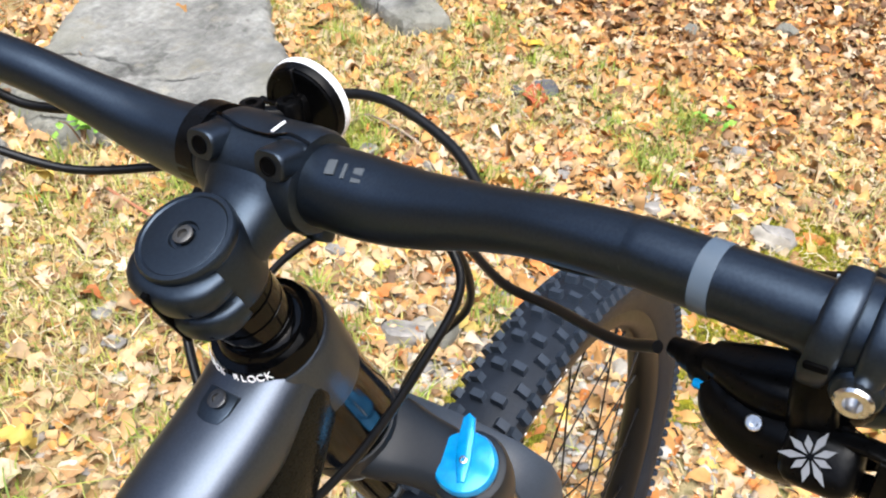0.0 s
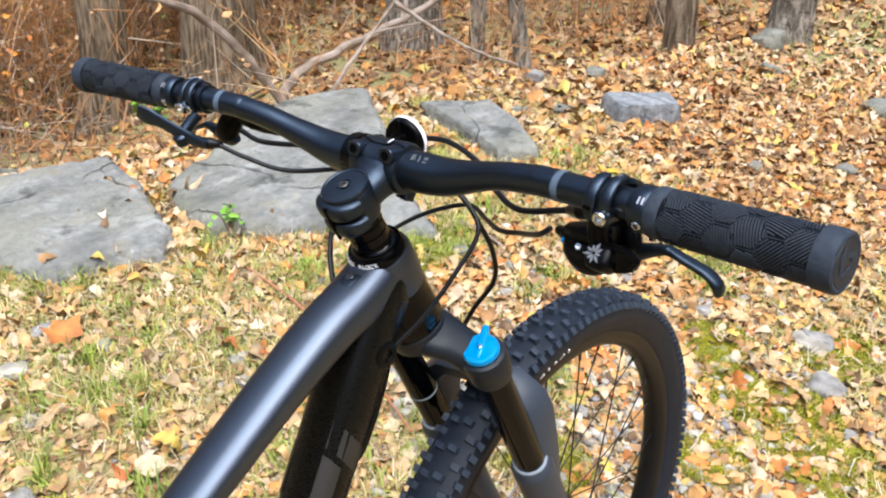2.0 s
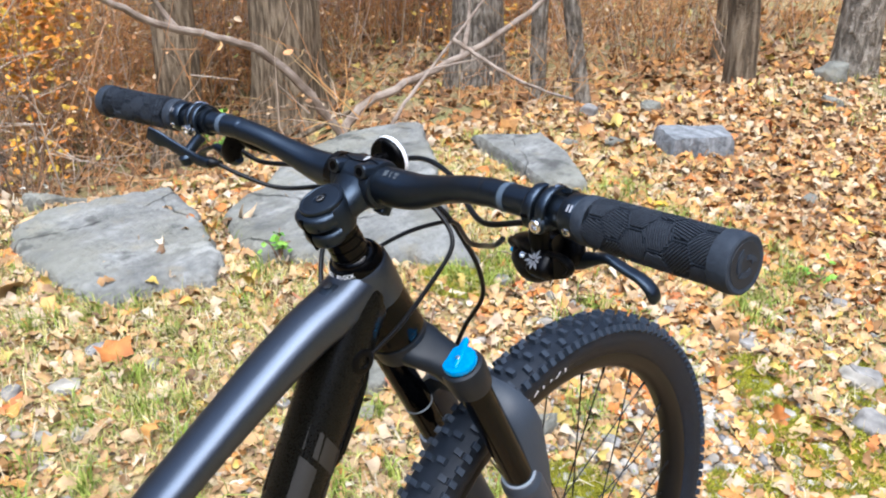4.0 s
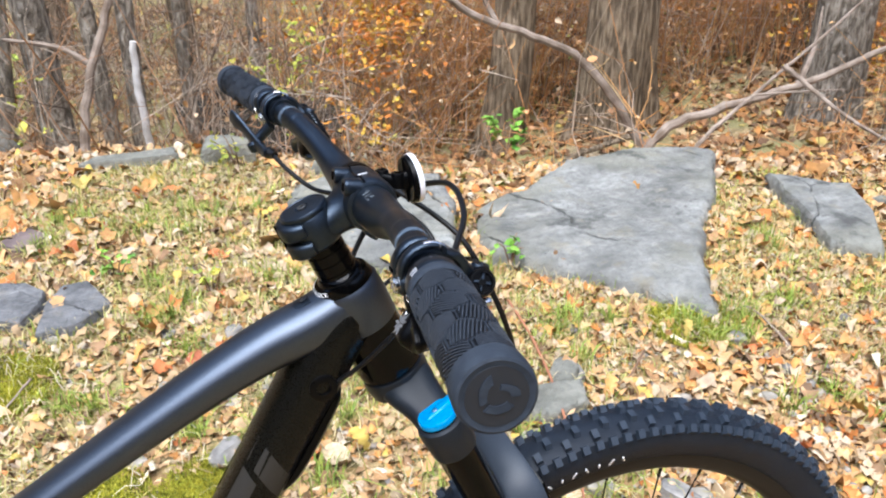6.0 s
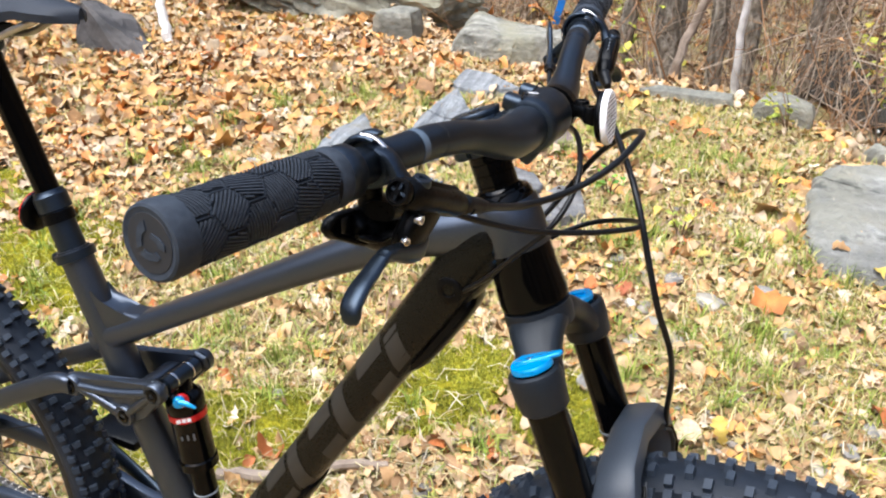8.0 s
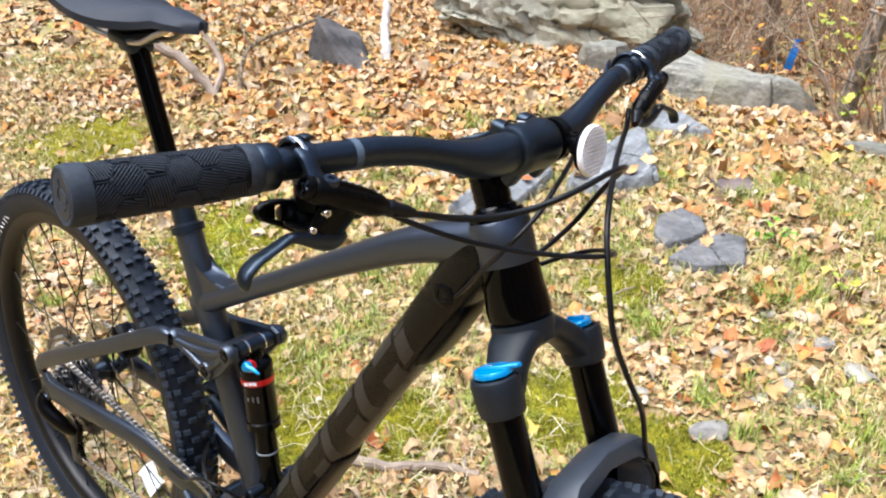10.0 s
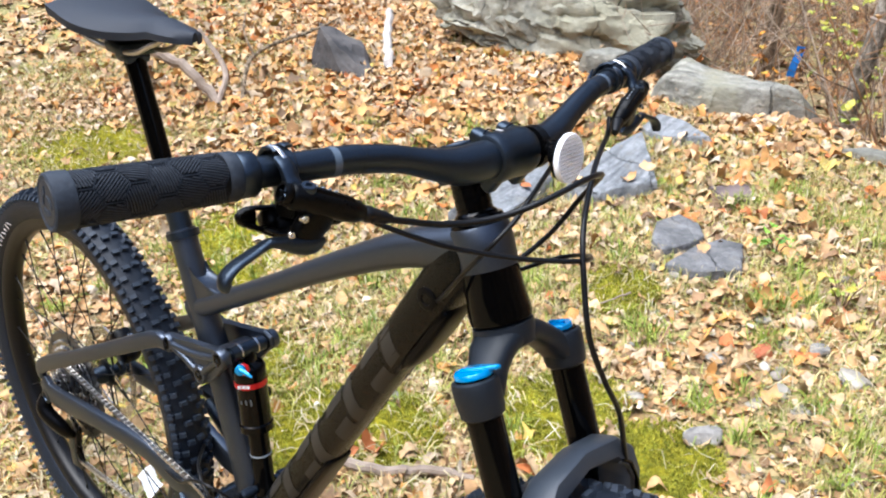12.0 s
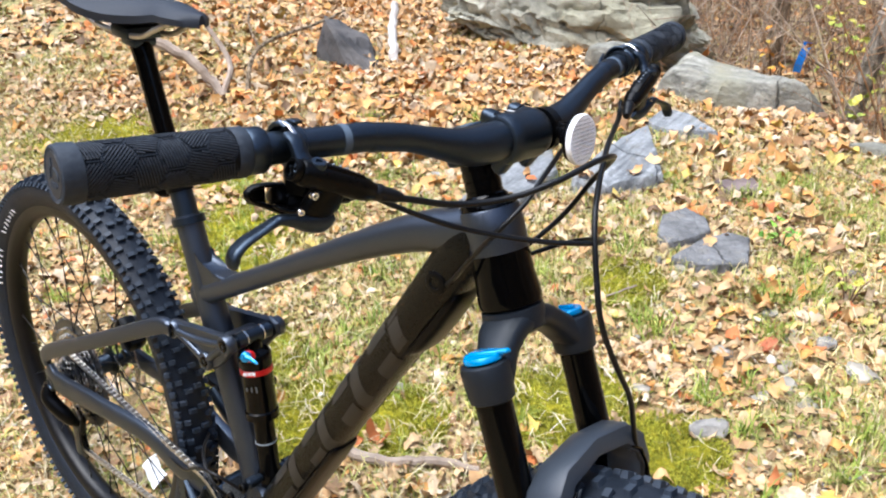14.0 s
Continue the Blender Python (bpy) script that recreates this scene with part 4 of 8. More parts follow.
# -- suspension fork --
LEG_Y, LEG_B = 0.066, 0.011
bm = bmesh.new()
lathe(bm, S(0.174), DN, [(0, 0.026), (0.002, 0.030), (0.01, 0.031), (0.022, 0.029), (0.026, 0.022)], 28)
fork = part("fork_crown", bm, M_FORK, bike, "satin black suspension fork")
for sgn in (-1, 1):
    bm = bmesh.new()
    sweep(bm, spline([S(0.188, 0.002, 0), S(0.191, 0.004, sgn * 0.022), S(0.205, 0.008, sgn * 0.042), S(0.224, LEG_B, sgn * 0.060), S(0.228, LEG_B, sgn * 0.070)]),
          spline([(0.027, 0.013), (0.025, 0.013), (0.020, 0.013), (0.019, 0.015), (0.012, 0.014)]), 18, DN, 0.75)
    part("crown_arm", bm, M_FORK, fork)
    bm = bmesh.new()
    lathe(bm, S(0.206, LEG_B, sgn * LEG_Y), DN, [(0, 0.0190), (0.0015, 0.0215), (0.006, 0.0228), (0.018, 0.0225), (0.030, 0.0214), (0.0345, 0.0206), (0.0362, 0.0185)], 28)
    part("crown_socket", bm, M_FORK, fork)
    bm = bmesh.new()
    lathe(bm, S(0.238, LEG_B, sgn * LEG_Y), DN, [(0, 0.0172), (0.222, 0.0172)], 28)
    stan = part("stanchion", bm, M_GLOSS, fork, "gloss black stanchion tube")
    bm = bmesh.new()
    if sgn < 0:
        bm.free()
    else:
        lathe(bm, S(0.340, LEG_B, sgn * LEG_Y), DN, [(0, 0.0174), (0.0005, 0.0178), (0.0022, 0.0178), (0.0027, 0.0174)], 28)
        part("o_ring", bm, M_GREY, stan, "grey travel ring")
    bm = bmesh.new()
    lathe(bm, S(0.398, LEG_B, sgn * LEG_Y), DN, [(0, 0.0178), (0.001, 0.0205), (0.006, 0.0215), (0.008, 0.0232), (0.013, 0.0238), (0.05, 0.0236), (0.22, 0.0220), (0.297, 0.0205), (0.312, 0.016)], 28)
    low = part("lower_leg", bm, M_LOWER, fork, "satin black lower leg")
    bm = bmesh.new()
    lathe(bm, S(0.3965, LEG_B, sgn * LEG_Y), DN, [(0, 0.0176), (0, 0.0196), (0.0018, 0.0200), (0.0022, 0.0180)], 28)
    part("dust_wiper", bm, M_GREY, low, "grey lip of the dust wiper")
    bm = bmesh.new()
    sweep(bm, [S(0.672, LEG_B, sgn * 0.066), S(0.690, 0.028, sgn * 0.064), FRONT_AXLE + Y * sgn * 0.062], [(0.017, 0.012), (0.017, 0.011), (0.017, 0.010)], 14, Y)
    part("dropout", bm, M_LOWER, low)
# arch in front of the tyre
bm = bmesh.new()
A = [(0.450, 0.014, 0.066), (0.410, 0.026, 0.068), (0.352, 0.0435, 0.0675), (0.334, 0.0460, 0.0625), (0.320, 0.0475, 0.0470)]
AR = [(0.016, 0.021), (0.014, 0.022), (0.0115, 0.0205), (0.0125, 0.0195), (0.0115, 0.0175)]
side = [S(a, b, -y) for a, b, y in A] + [S(0.312, 0.048, 0)] + [S(a, b, y) for a, b, y in A[::-1]]
sweep(bm, side, AR + [(0.0105, 0.016)] + AR[::-1], 12, FW, 0.42)
arch = part("fork_arch", bm, M_LOWER, fork, "wide satin black fork arch")
for sgn in (-1, 1):
    for off in (0.0, 0.0065):
        bm = bmesh.new()
        sweep(bm, [S(0.392 - off, 0.0560, sgn * (0.067 - off)), S(0.362 - off, 0.0640, sgn * (0.066 - off)), S(0.340, 0.0660, sgn * (0.059 - off)), S(0.333, 0.0660, sgn * (0.048 - off))], [(0.001, 0.0015), (0.0018, 0.0025), (0.0018, 0.0025), (0.001, 0.0015)], 8, FW)
        part("arch_recess", bm, M_FORK if off else M_GLOSS, arch)
bm = bmesh.new()
block(bm, frame_at(S(0.372, 0.056, 0.068), DN, FW), 0.012, 0.010, 0.020, 0.002)
part("hose_guide", bm, M_PLASTIC, arch)
# blue dials
for sgn in (-1, 1):
    base = S(0.2065, LEG_B, sgn * LEG_Y)
    up = -DN
    bm = bmesh.new()
    lathe(bm, base - up * 0.002, up, [(0, 0.0182), (0.003, 0.0182), (0.0036, 0.0170), (0.0036, 0.0)], 28)
    part("dial_seat", bm, M_GLOSS, fork)
    bm = bmesh.new()
    if sgn < 0:
        lathe(bm, base + up * 0.0018, up, [(0, 0.0168), (0.0006, 0.0180), (0.0042, 0.0180), (0.0058, 0.0168), (0.0064, 0.0140), (0.0068, 0.0)], 36)
        dial = part("compression_dial", bm, M_BLUE, fork, "bright blue anodised dial with a lever")
        m = frame_at(base + up * 0.0078, up, Vector((0.88, 0.36, 0.3)))
        bm = bmesh.new()
        prism(bm, [(-0.012, -0.0022), (-0.012, 0.0022), (0.000, 0.0045), (0.013, 0.0045), (0.0245, 0.0036), (0.0275, 0.0), (0.0245, -0.0036), (0.013, -0.0045), (0.000, -0.0045)], m, 0.0040, 0.0013)
        part("dial_lever", bm, M_BLUE, dial)
        bolt("dial_screw", base + up * 0.0096, up, 0.0022, dial, M_STEEL, 0.001)
        for k in (-1, 1):
            for j in range(7):
                bm = bmesh.new()
                block(bm, m @ pose(0, 0, -0.0012) @ pose(0, 0, 0, 0, 0, k * (42 + j * 10)) @ pose(0.0145, 0, 0), 0.0020, 0.0011, 0.0008)
                part("print_bar", bm, M_WHITE, dial)
    else:
        lathe(bm, base + up * 0.0018, up, [(0, 0.0138), (0.0006, 0.0150), (0.0045, 0.0150), (0.0058, 0.0138), (0.0062, 0.0)], 32)
        dial = part("air_cap", bm, M_BLUE, fork, "bright blue anodised air cap")
        bm = bmesh.new()
        block(bm, frame_at(base + up * 0.0085, up, FW), 0.018, 0.006, 0.005, 0.0018)
        part("cap_grip", bm, M_BLUE, dial)


# -- wheels --
PRINT_FRONT, PRINT_REAR = (1.57, 2.75), (2.2, 2.65)


def wheel(axle, front):
    r_bead, r_out, half = 0.302, 0.356, 0.0305
    name = "front" if front else "rear"
    bm = bmesh.new()
    n = 96
    prof = [(-0.019, r_bead + 0.004), (-0.0215, r_bead + 0.008), (-0.027, r_bead + 0.020), (-0.0295, r_bead + 0.032), (-0.026, r_bead + 0.043), (-0.017, r_bead + 0.0485), (0, r_bead + 0.051)]
    prof = prof + [(-y, r) for y, r in prof[-2::-1]] + [(0.012, r_bead), (-0.012, r_bead)]
    rows = []
    for k in range(n):
        a = 2 * math.pi * k / n
        rows.append([axle + Vector((math.cos(a) * r, y, math.sin(a) * r)) for y, r in prof])
    rings(bm, rows + rows[:1], caps=False)
    bmesh.ops.remove_doubles(bm, verts=bm.verts, dist=1e-5)
    tyre = part(f"{name}_tyre", bm, M_TYRE, bike, "black knobbly mountain bike tyre")
    # knobs: pairs of centre blocks, a shifted pair, and edge blocks; built once a kind
    kinds = {}
    for kind, (sx, sy, sz) in {"centre": (0.0086, 0.0128, 0.0078), "mid": (0.0090, 0.0112, 0.0078), "edge": (0.0096, 0.0102, 0.0056)}.items():
        b = bmesh.new()
        prism(b, [(-sx * .5, -sy * .5), (sx * .42, -sy * .5), (sx * .5, sy * .5), (-sx * .42, sy * .5)], Matrix.Identity(4), sz + 0.004)
        for v in b.verts:
            if v.co.z > 0:
                v.co.x *= 0.84
                v.co.y *= 0.84
        bmesh.ops.recalc_face_normals(b, faces=b.faces)
        me = bpy.data.meshes.new("knob")
        b.to_mesh(me)
        b.free()
        me.materials.append(M_KNOB)
        kinds[kind] = me
    pitches = 136
    rest_v, rest_f = [], []
    for k in range(pitches):
        a = 2 * math.pi * k / pitches
        if k % 2:
            todo = [("centre", 0.0078, r_bead + 0.0505, 6), ("centre", -0.0078, r_bead + 0.0505, 6)]
        else:
            todo = [("mid", 0.0178, r_bead + 0.0475, 28), ("mid", -0.0178, r_bead + 0.0475, 28)]
        todo += [("edge", 0.0272, r_bead + 0.0415, 52), ("edge", -0.0272, r_bead + 0.0415, 52)]
        for kind, y, r, tilt in todo:
            th = a + (0.004 if y > 0 else -0.004)
            rad = Vector((math.cos(th), 0, math.sin(th)))
            tan = Vector((-math.sin(th), 0, math.cos(th)))
            t = radians(tilt) * (1 if y > 0 else -1)
            z = rad * math.cos(t) + Y * math.sin(t)
            m = frame_at(axle + rad * r + Y * y, z, tan * (-1 if front else 1))
            if math.degrees(a) < 112 if front else math.degrees(a) > 20 and math.degrees(a) < 132:
                o = new("knob", kinds[kind])
                o.parent = tyre
                o.matrix_basis = m
            else:
                n0 = len(rest_v)
                rest_v += [tuple(m @ v.co) for v in kinds[kind].vertices]
                rest_f += [tuple(n0 + i for i in f.vertices) for f in kinds[kind].polygons]
    me2 = bpy.data.meshes.new("tread")
    me2.from_pydata(rest_v, [], rest_f)
    me2.materials.append(M_KNOB)
    o = new("tread", me2)
    o.parent = tyre
    tagged(o, kind="stuff")
    # rim
    bm = bmesh.new()
    prof = [(-0.0165, r_bead + 0.006), (-0.0185, r_bead + 0.0055), (-0.0185, r_bead - 0.006), (-0.014, r_bead - 0.014), (-0.007, r_bead - 0.019), (0.007, r_bead - 0.019), (0.014, r_bead - 0.014), (0.0185, r_bead - 0.006), (0.0185, r_bead + 0.0055), (0.0165, r_bead + 0.006)]
    rows = [[axle + Vector((math.cos(2 * math.pi * k / n) * r, y, math.sin(2 * math.pi * k / n) * r)) for y, r in prof] for k in range(n)]
    rings(bm, rows + rows[:1], caps=False)
    bmesh.ops.remove_doubles(bm, verts=bm.verts, dist=1e-5)
    rim = part(f"{name}_rim", bm, mat("rim satin black", (0.0042, 0.0042, 0.0045), 0.38, 0.0, (0.0065, 0.0064, 0.0066), 200, spec=0.25), bike, "black spoked rim")
    hub_half = 0.033 if front else 0.034
    bm = bmesh.new()
    lathe(bm, axle - Y * 0.055, Y, [(0, 0.010), (0.016, 0.011), (0.018, 0.026), (0.022, 0.027), (0.025, 0.018), (0.055, 0.015), (0.085, 0.018), (0.088, 0.027), (0.092, 0.026), (0.094, 0.011), (0.110, 0.010)], 28)
    part("hub", bm, M_ALU, rim)
    count = 28
    for k in range(count):
        side = 1 if k % 2 else -1
        a = 2 * math.pi * k / count
        lead = 1 if (k // 2) % 2 else -1
        ah = a + lead * radians(72)
        p0 = axle + Vector((math.cos(ah) * 0.025, side * hub_half, math.sin(ah) * 0.025))
        p1 = axle + Vector((math.cos(a) * (r_bead - 0.018), side * 0.003, math.sin(a) * (r_bead - 0.018)))
        bm = bmesh.new()
        e = (p0 - p1).normalized()
        sweep(bm, [p0, p1 + e * 0.014, p1 + e * 0.0135, p1], [0.0010, 0.0010, 0.0019, 0.0019], 6)
        part("spoke", bm, M_HOSE, rim)
    # sidewall print: plain bars where the lettering cannot be read
    for side in (-1, 1):
        for a0 in PRINT_FRONT if front else PRINT_REAR:
            for k in range(7):
                th = a0 + k * 0.045
                rr = r_bead + 0.0145
                bm = bmesh.new()
                rad = Vector((math.cos(th), 0, math.sin(th)))
                m = frame_at(axle + rad * rr + Y * side * 0.0248, Y * side - rad * 0.5, rad)
                block(bm, m @ pose(0, 0, 0, 0, 0, (24, -18, 5)[k % 3]), (0.0085, 0.010, 0.006)[k % 3], 0.0020, 0.0016)
                part("sidewall_print", bm, M_WHITE, tyre)
    # brake rotor
    bm = bmesh.new()
    ry = 0.043
    ro = 0.090
    nn = 60
    outer = [(ro + 0.0025 * math.sin(12 * 2 * math.pi * k / nn)) for k in range(nn)]
    prof_rows = []
    for k in range(nn):
        a = 2 * math.pi * k / nn
        rr = [(0.072, -0.0009), (outer[k], -0.0009), (outer[k], 0.0009), (0.072, 0.0009)]
        prof_rows.append([axle + Vector((math.cos(a) * r, ry + y, math.sin(a) * r)) for r, y in rr])
    rings(bm, prof_rows + prof_rows[:1], caps=False)
    bmesh.ops.remove_doubles(bm, verts=bm.verts, dist=1e-5)
    rotor = part("brake_rotor", bm, M_STEEL, rim, "steel disc brake rotor")
    bm = bmesh.new()
    for k in range(6):
        a = 2 * math.pi * k / 6
        p0 = axle + Vector((math.cos(a) * 0.022, ry, math.sin(a) * 0.022))
        p1 = axle + Vector((math.cos(a + 0.5) * 0.073, ry, math.sin(a + 0.5) * 0.073))
        sweep(bm, [p0, p1], [(0.0009, 0.005), (0.0009, 0.004)], 8, Z)
    part("rotor_spider", bm, M_ALU, rim)
    return rim


wheel(FRONT_AXLE, True)
wheel(REAR_AXLE, False)

# -- seatpost and saddle --
P_TOP = Vector((-0.115, 0, 1.103))
sd = (P_TOP - SEAT_COLLAR).normalized()
bm = bmesh.new()
lathe(bm, SEAT_COLLAR - sd * 0.02, sd, [(0, 0.0158), (0.085, 0.0158)], 24)
lower_post = part("seatpost", bm, M_ALU, bike, "black dropper seatpost")
bm = bmesh.new()
lathe(bm, SEAT_COLLAR + sd * 0.050, sd, [(0, 0.0165), (0.001, 0.0190), (0.018, 0.0190), (0.020, 0.0172), (0.024, 0.0165)], 24)
part("seal_head", bm, M_ALU, lower_post)
bm = bmesh.new()
lathe(bm, SEAT_COLLAR + sd * 0.062, sd, [(0, 0.0138), (0.155, 0.0138), (0.163, 0.0145), (0.183, 0.0150), (0.187, 0.012)], 24)
part("stanchion", bm, M_GLOSS, lower_post, "gloss black upper post")
bm = bmesh.new()
lathe(bm, SEAT_COLLAR - sd * 0.010, sd, [(0, 0.0188), (0.001, 0.0228), (0.011, 0.0228), (0.012, 0.0188)], 28)
block(bm, frame_at(SEAT_COLLAR - sd * 0.003 + Vector((-0.022, 0, -0.008)), Y, X), 0.012, 0.011, 0.022, 0.003)
collar = part("seat_collar", bm, M_ALU, seat_tube, "black seat clamp collar")
# rear reflector on the post
bm = bmesh.new()
rp = SEAT_COLLAR + sd * 0.043
lathe(bm, rp + Vector((-0.030, 0, 0.0)), Vector((-1, 0, 0.1)), [(0, 0.020), (0.001, 0.0235), (0.006, 0.0235), (0.007, 0.022), (0.007, 0)], 24)
rr = part("rear_reflector", bm, M_REDREFL, bike, "round red reflector clamped to the seatpost")
bm = bmesh.new()
lathe(bm, rp + Vector((-0.0305, 0, 0.0)), Vector((1, 0, -0.1)), [(-0.004, 0.0238), (0, 0.0238), (0.002, 0.0215), (0.004, 0.012), (0.004, 0)], 24)
part("reflector_shell", bm, M_PLASTIC, rr, "black back of the reflector")
bm = bmesh.new()
lathe(bm, rp - sd * 0.006, sd, [(0, 0.0160), (0, 0.0185), (0.012, 0.0185), (0.012, 0.0160)], 20)
block(bm, frame_at(rp + Vector((-0.022, 0, 0)), X, Z), 0.012, 0.010, 0.018, 0.002)
part("reflector_bracket", bm, M_PLASTIC, rr)
# saddle shell: sections from nose to tail
bm = bmesh.new()
rows = []
NX, TX = 0.043, -0.215
for s in np.linspace(0, 1, 26):
    x = NX + (TX - NX) * s
    w = 0.018 + 0.010 * min(1, s / 0.15) if s < 0.25 else 0.028 + 0.044 * (0.5 - 0.5 * math.cos(math.pi * min(1, (s - 0.25) / 0.5)))
    if s < 0.06:
        w *= math.sqrt(max(0.05, s / 0.06))
    if s > 0.93:
        w *= math.sqrt(max(0.08, (1 - s) / 0.07))
    top = 1.150 - 0.008 * math.sin(math.pi * s) + 0.014 * max(0, s - 0.55) - 0.016 * max(0, 0.25 - s) / 0.25
    drop = 0.014 + 0.022 * math.sin(math.pi * min(1, s * 1.05)) ** 1.5
    ring = []
    for k in range(9):
        u = -1 + 2 * k / 8
        ring.append(Vector((x, w * u, top - drop * 0.55 * abs(u) ** 2.6)))
    for k in range(9):
        u = 1 - 2 * k / 8
        ring.append(Vector((x, w * 0.96 * u, top - drop * (0.55 * abs(u) ** 2.6) - 0.005 - 0.006 * (1 - abs(u)) - (0.006 if abs(u) > 0.7 else 0.002) * (0.4 + s))))
    rows.append(ring)
rings(bm, rows)
saddle = part("saddle", bm, M_SADDLE, bike, "slim dark grey saddle on steel rails")
for sgn in (-1, 1):
    bm = bmesh.new()
    sweep(bm, spline([(0.005, sgn * 0.008, 1.125), (-0.03, sgn * 0.020, 1.109), (-0.07, sgn * 0.022, 1.095), (-0.145, sgn * 0.022, 1.095), (-0.175, sgn * 0.032, 1.105), (-0.20, sgn * 0.038, 1.125)]), 0.0038, 10)
    part("rail", bm, mat("dull steel rail", (0.45, 0.42, 0.38), 0.35, 0.9), saddle, "dull steel saddle rail")
bm = bmesh.new()
block(bm, pose(-0.110, 0, 1.097, 0, 4, 0), 0.045, 0.058, 0.018, 0.006)
block(bm, pose(-0.110, 0, 1.084, 0, 4, 0), 0.036, 0.036, 0.016, 0.006)
part("saddle_clamp", bm, M_ALU, lower_post)
bm = bmesh.new()
block(bm, pose(-0.10, 0, 1.125), 0.13, 0.05, 0.012, 0.004)
part("saddle_base", bm, M_PLASTIC, saddle)

# -- rear suspension: rocker, shock, stays --
PA, PB, PC = Vector((-0.008, 0, 0.703)), Vector((0.118, 0, 0.729)), Vector((0.070, 0, 0.686))
rocker = None
for sgn in (-1, 1):
    bm = bmesh.new()
    m = frame_at(Vector((0, sgn * 0.036, 0)), -Y, X)
    ol = [(PA.x - 0.013, PA.z - 0.006), (PA.x - 0.011, PA.z + 0.010), (PA.x + 0.004, PA.z + 0.015), (0.05, 0.722), (PB.x - 0.004, PB.z + 0.014), (PB.x + 0.010, PB.z + 0.009), (PB.x + 0.013, PB.z - 0.004), (0.098, 0.690), (PC.x + 0.012, PC.z - 0.010), (PC.x, PC.z - 0.014), (PC.x - 0.013, PC.z - 0.006), (0.03, 0.690)]
    prism(bm, ol, m, 0.011, 0.004, 3)
    if rocker is None:
        rocker = part("rocker_link", bm, M_FRAME, bike, "charcoal forged rocker link")
    else:
        part("rocker_plate", bm, M_FRAME, rocker)
    for q, q2 in ((PA, PB), (PB, PC), (PC, PA)):
        bm = bmesh.new()
        sag = Vector((0, 0, -0.004 if q is PA else 0.003 if q is PC else 0))
        sweep(bm, spline([q + Y * sgn * 0.042, q.lerp(q2, 0.5) + sag + Y * sgn * 0.0425, q2 + Y * sgn * 0.042]), 0.0050, 12)
        part("rib", bm, M_FRAME, rocker)
        bm = bmesh.new()
        lathe(bm, q + Y * sgn * 0.036, Y * sgn, [(0, 0.0138), (0.008, 0.0138), (0.0105, 0.0122), (0.0108, 0.0095), (0.009, 0.009), (0.009, 0)], 24)
        part("pivot_boss", bm, M_FRAME, rocker)
        bolt("pivot_bolt", q + Y * sgn * 0.0448, Y * sgn, 0.0078, rocker, M_GLOSS, 0.003)
bm = bmesh.new()
block(bm, pose(0.084, 0, 0.717, 0, -14, 0), 0.024, 0.062, 0.013, 0.005)
part("rocker_bridge", bm, M_FRAME, rocker)
for sgn in (-1, 1):
    bm = bmesh.new()
    lathe(bm, PB + Y * (sgn * 0.013 - 0.0012), Y, [(0, 0.0106), (0, 0.0111), (0.0024, 0.0111), (0.0024, 0.0106)], 20)
    part("spacer_ring", bm, M_STEEL, rocker, "bright spacer ring")
bm = bmesh.new()
lathe(bm, PB - Y * 0.036, Y, [(0, 0.006), (0.010, 0.006), (0.010, 0.0105), (0.062, 0.0105), (0.062, 0.006), (0.072, 0.006)], 20)
part("shock_bolt", bm, M_ALU, rocker)

SH0, SH1 = Vector((0.118, 0, 0.722)), Vector((0.147, 0, 0.522))
sh = (SH1 - SH0).normalized()
bm = bmesh.new()
lathe(bm, SH0, sh, [(-0.010, 0.008), (-0.006, 0.011), (0.010, 0.012), (0.014, 0.020), (0.018, 0.0225), (0.034, 0.0225), (0.036, 0.0215), (0.100, 0.0215), (0.102, 0.0232), (0.112, 0.0232), (0.114, 0.0180)], 30)
shock = part("rear_shock", bm, M_GLOSS, bike, "black air shock with a red band and blue dial")
bm = bmesh.new()
lathe(bm, SH0 + sh * 0.112, sh, [(0, 0.0145), (0.08, 0.0145), (0.085, 0.017), (0.1, 0.017), (0.102, 0.012)], 24)
part("shaft", bm, M_GLOSS, shock)
bm = bmesh.new()
lathe(bm, SH0 + sh * 0.150, sh, [(0, 0.0147), (0, 0.0152), (0.002, 0.0152), (0.002, 0.0147)], 24)
part("o_ring", bm, M_GREY, shock)
bm = bmesh.new()
lathe(bm, SH0 + sh * 0.037, sh, [(0, 0.0216), (0, 0.0224), (0.0075, 0.0224), (0.0075, 0.0216)], 30)
part("red_band", bm, M_RED, shock, "red printed band")
rside = (Vector((0.5, -0.86, 0))).normalized()
for k in range(3):
    bm = bmesh.new()
    n2 = Vector((0.5 + 0.1 * k - 0.1, -0.86, 0.1)).normalized()
    block(bm, frame_at(SH0 + sh * (0.040 + 0.0005) + n2 * 0.0222, n2, sh.cross(n2)) @ pose((k - 1) * 0.008, -0.0, 0), 0.005, 0.0045, 0.0008)
    part("print_bar", bm, M_WHITE, shock)
for k in range(3):
    bm = bmesh.new()
    block(bm, frame_at(SH0 + sh * 0.062 + rside * 0.0214 + sh.cross(rside) * (k - 1) * 0.007, rside, sh), 0.009 - 0.002 * k, 0.0022, 0.0008)
    part("print_bar", bm, mat("dull grey print", (0.07, 0.075, 0.08), 0.5), shock)
bm = bmesh.new()
lathe(bm, SH0 + sh * 0.012 + Vector((0.012, -0.016, 0)), Vector((0.7, -0.7, 0.1)), [(0, 0.0085), (0.004, 0.0085), (0.005, 0.0075), (0.005, 0)], 18)
part("rebound_dial", bm, M_RED, shock, "red anodised dial")
bm = bmesh.new()
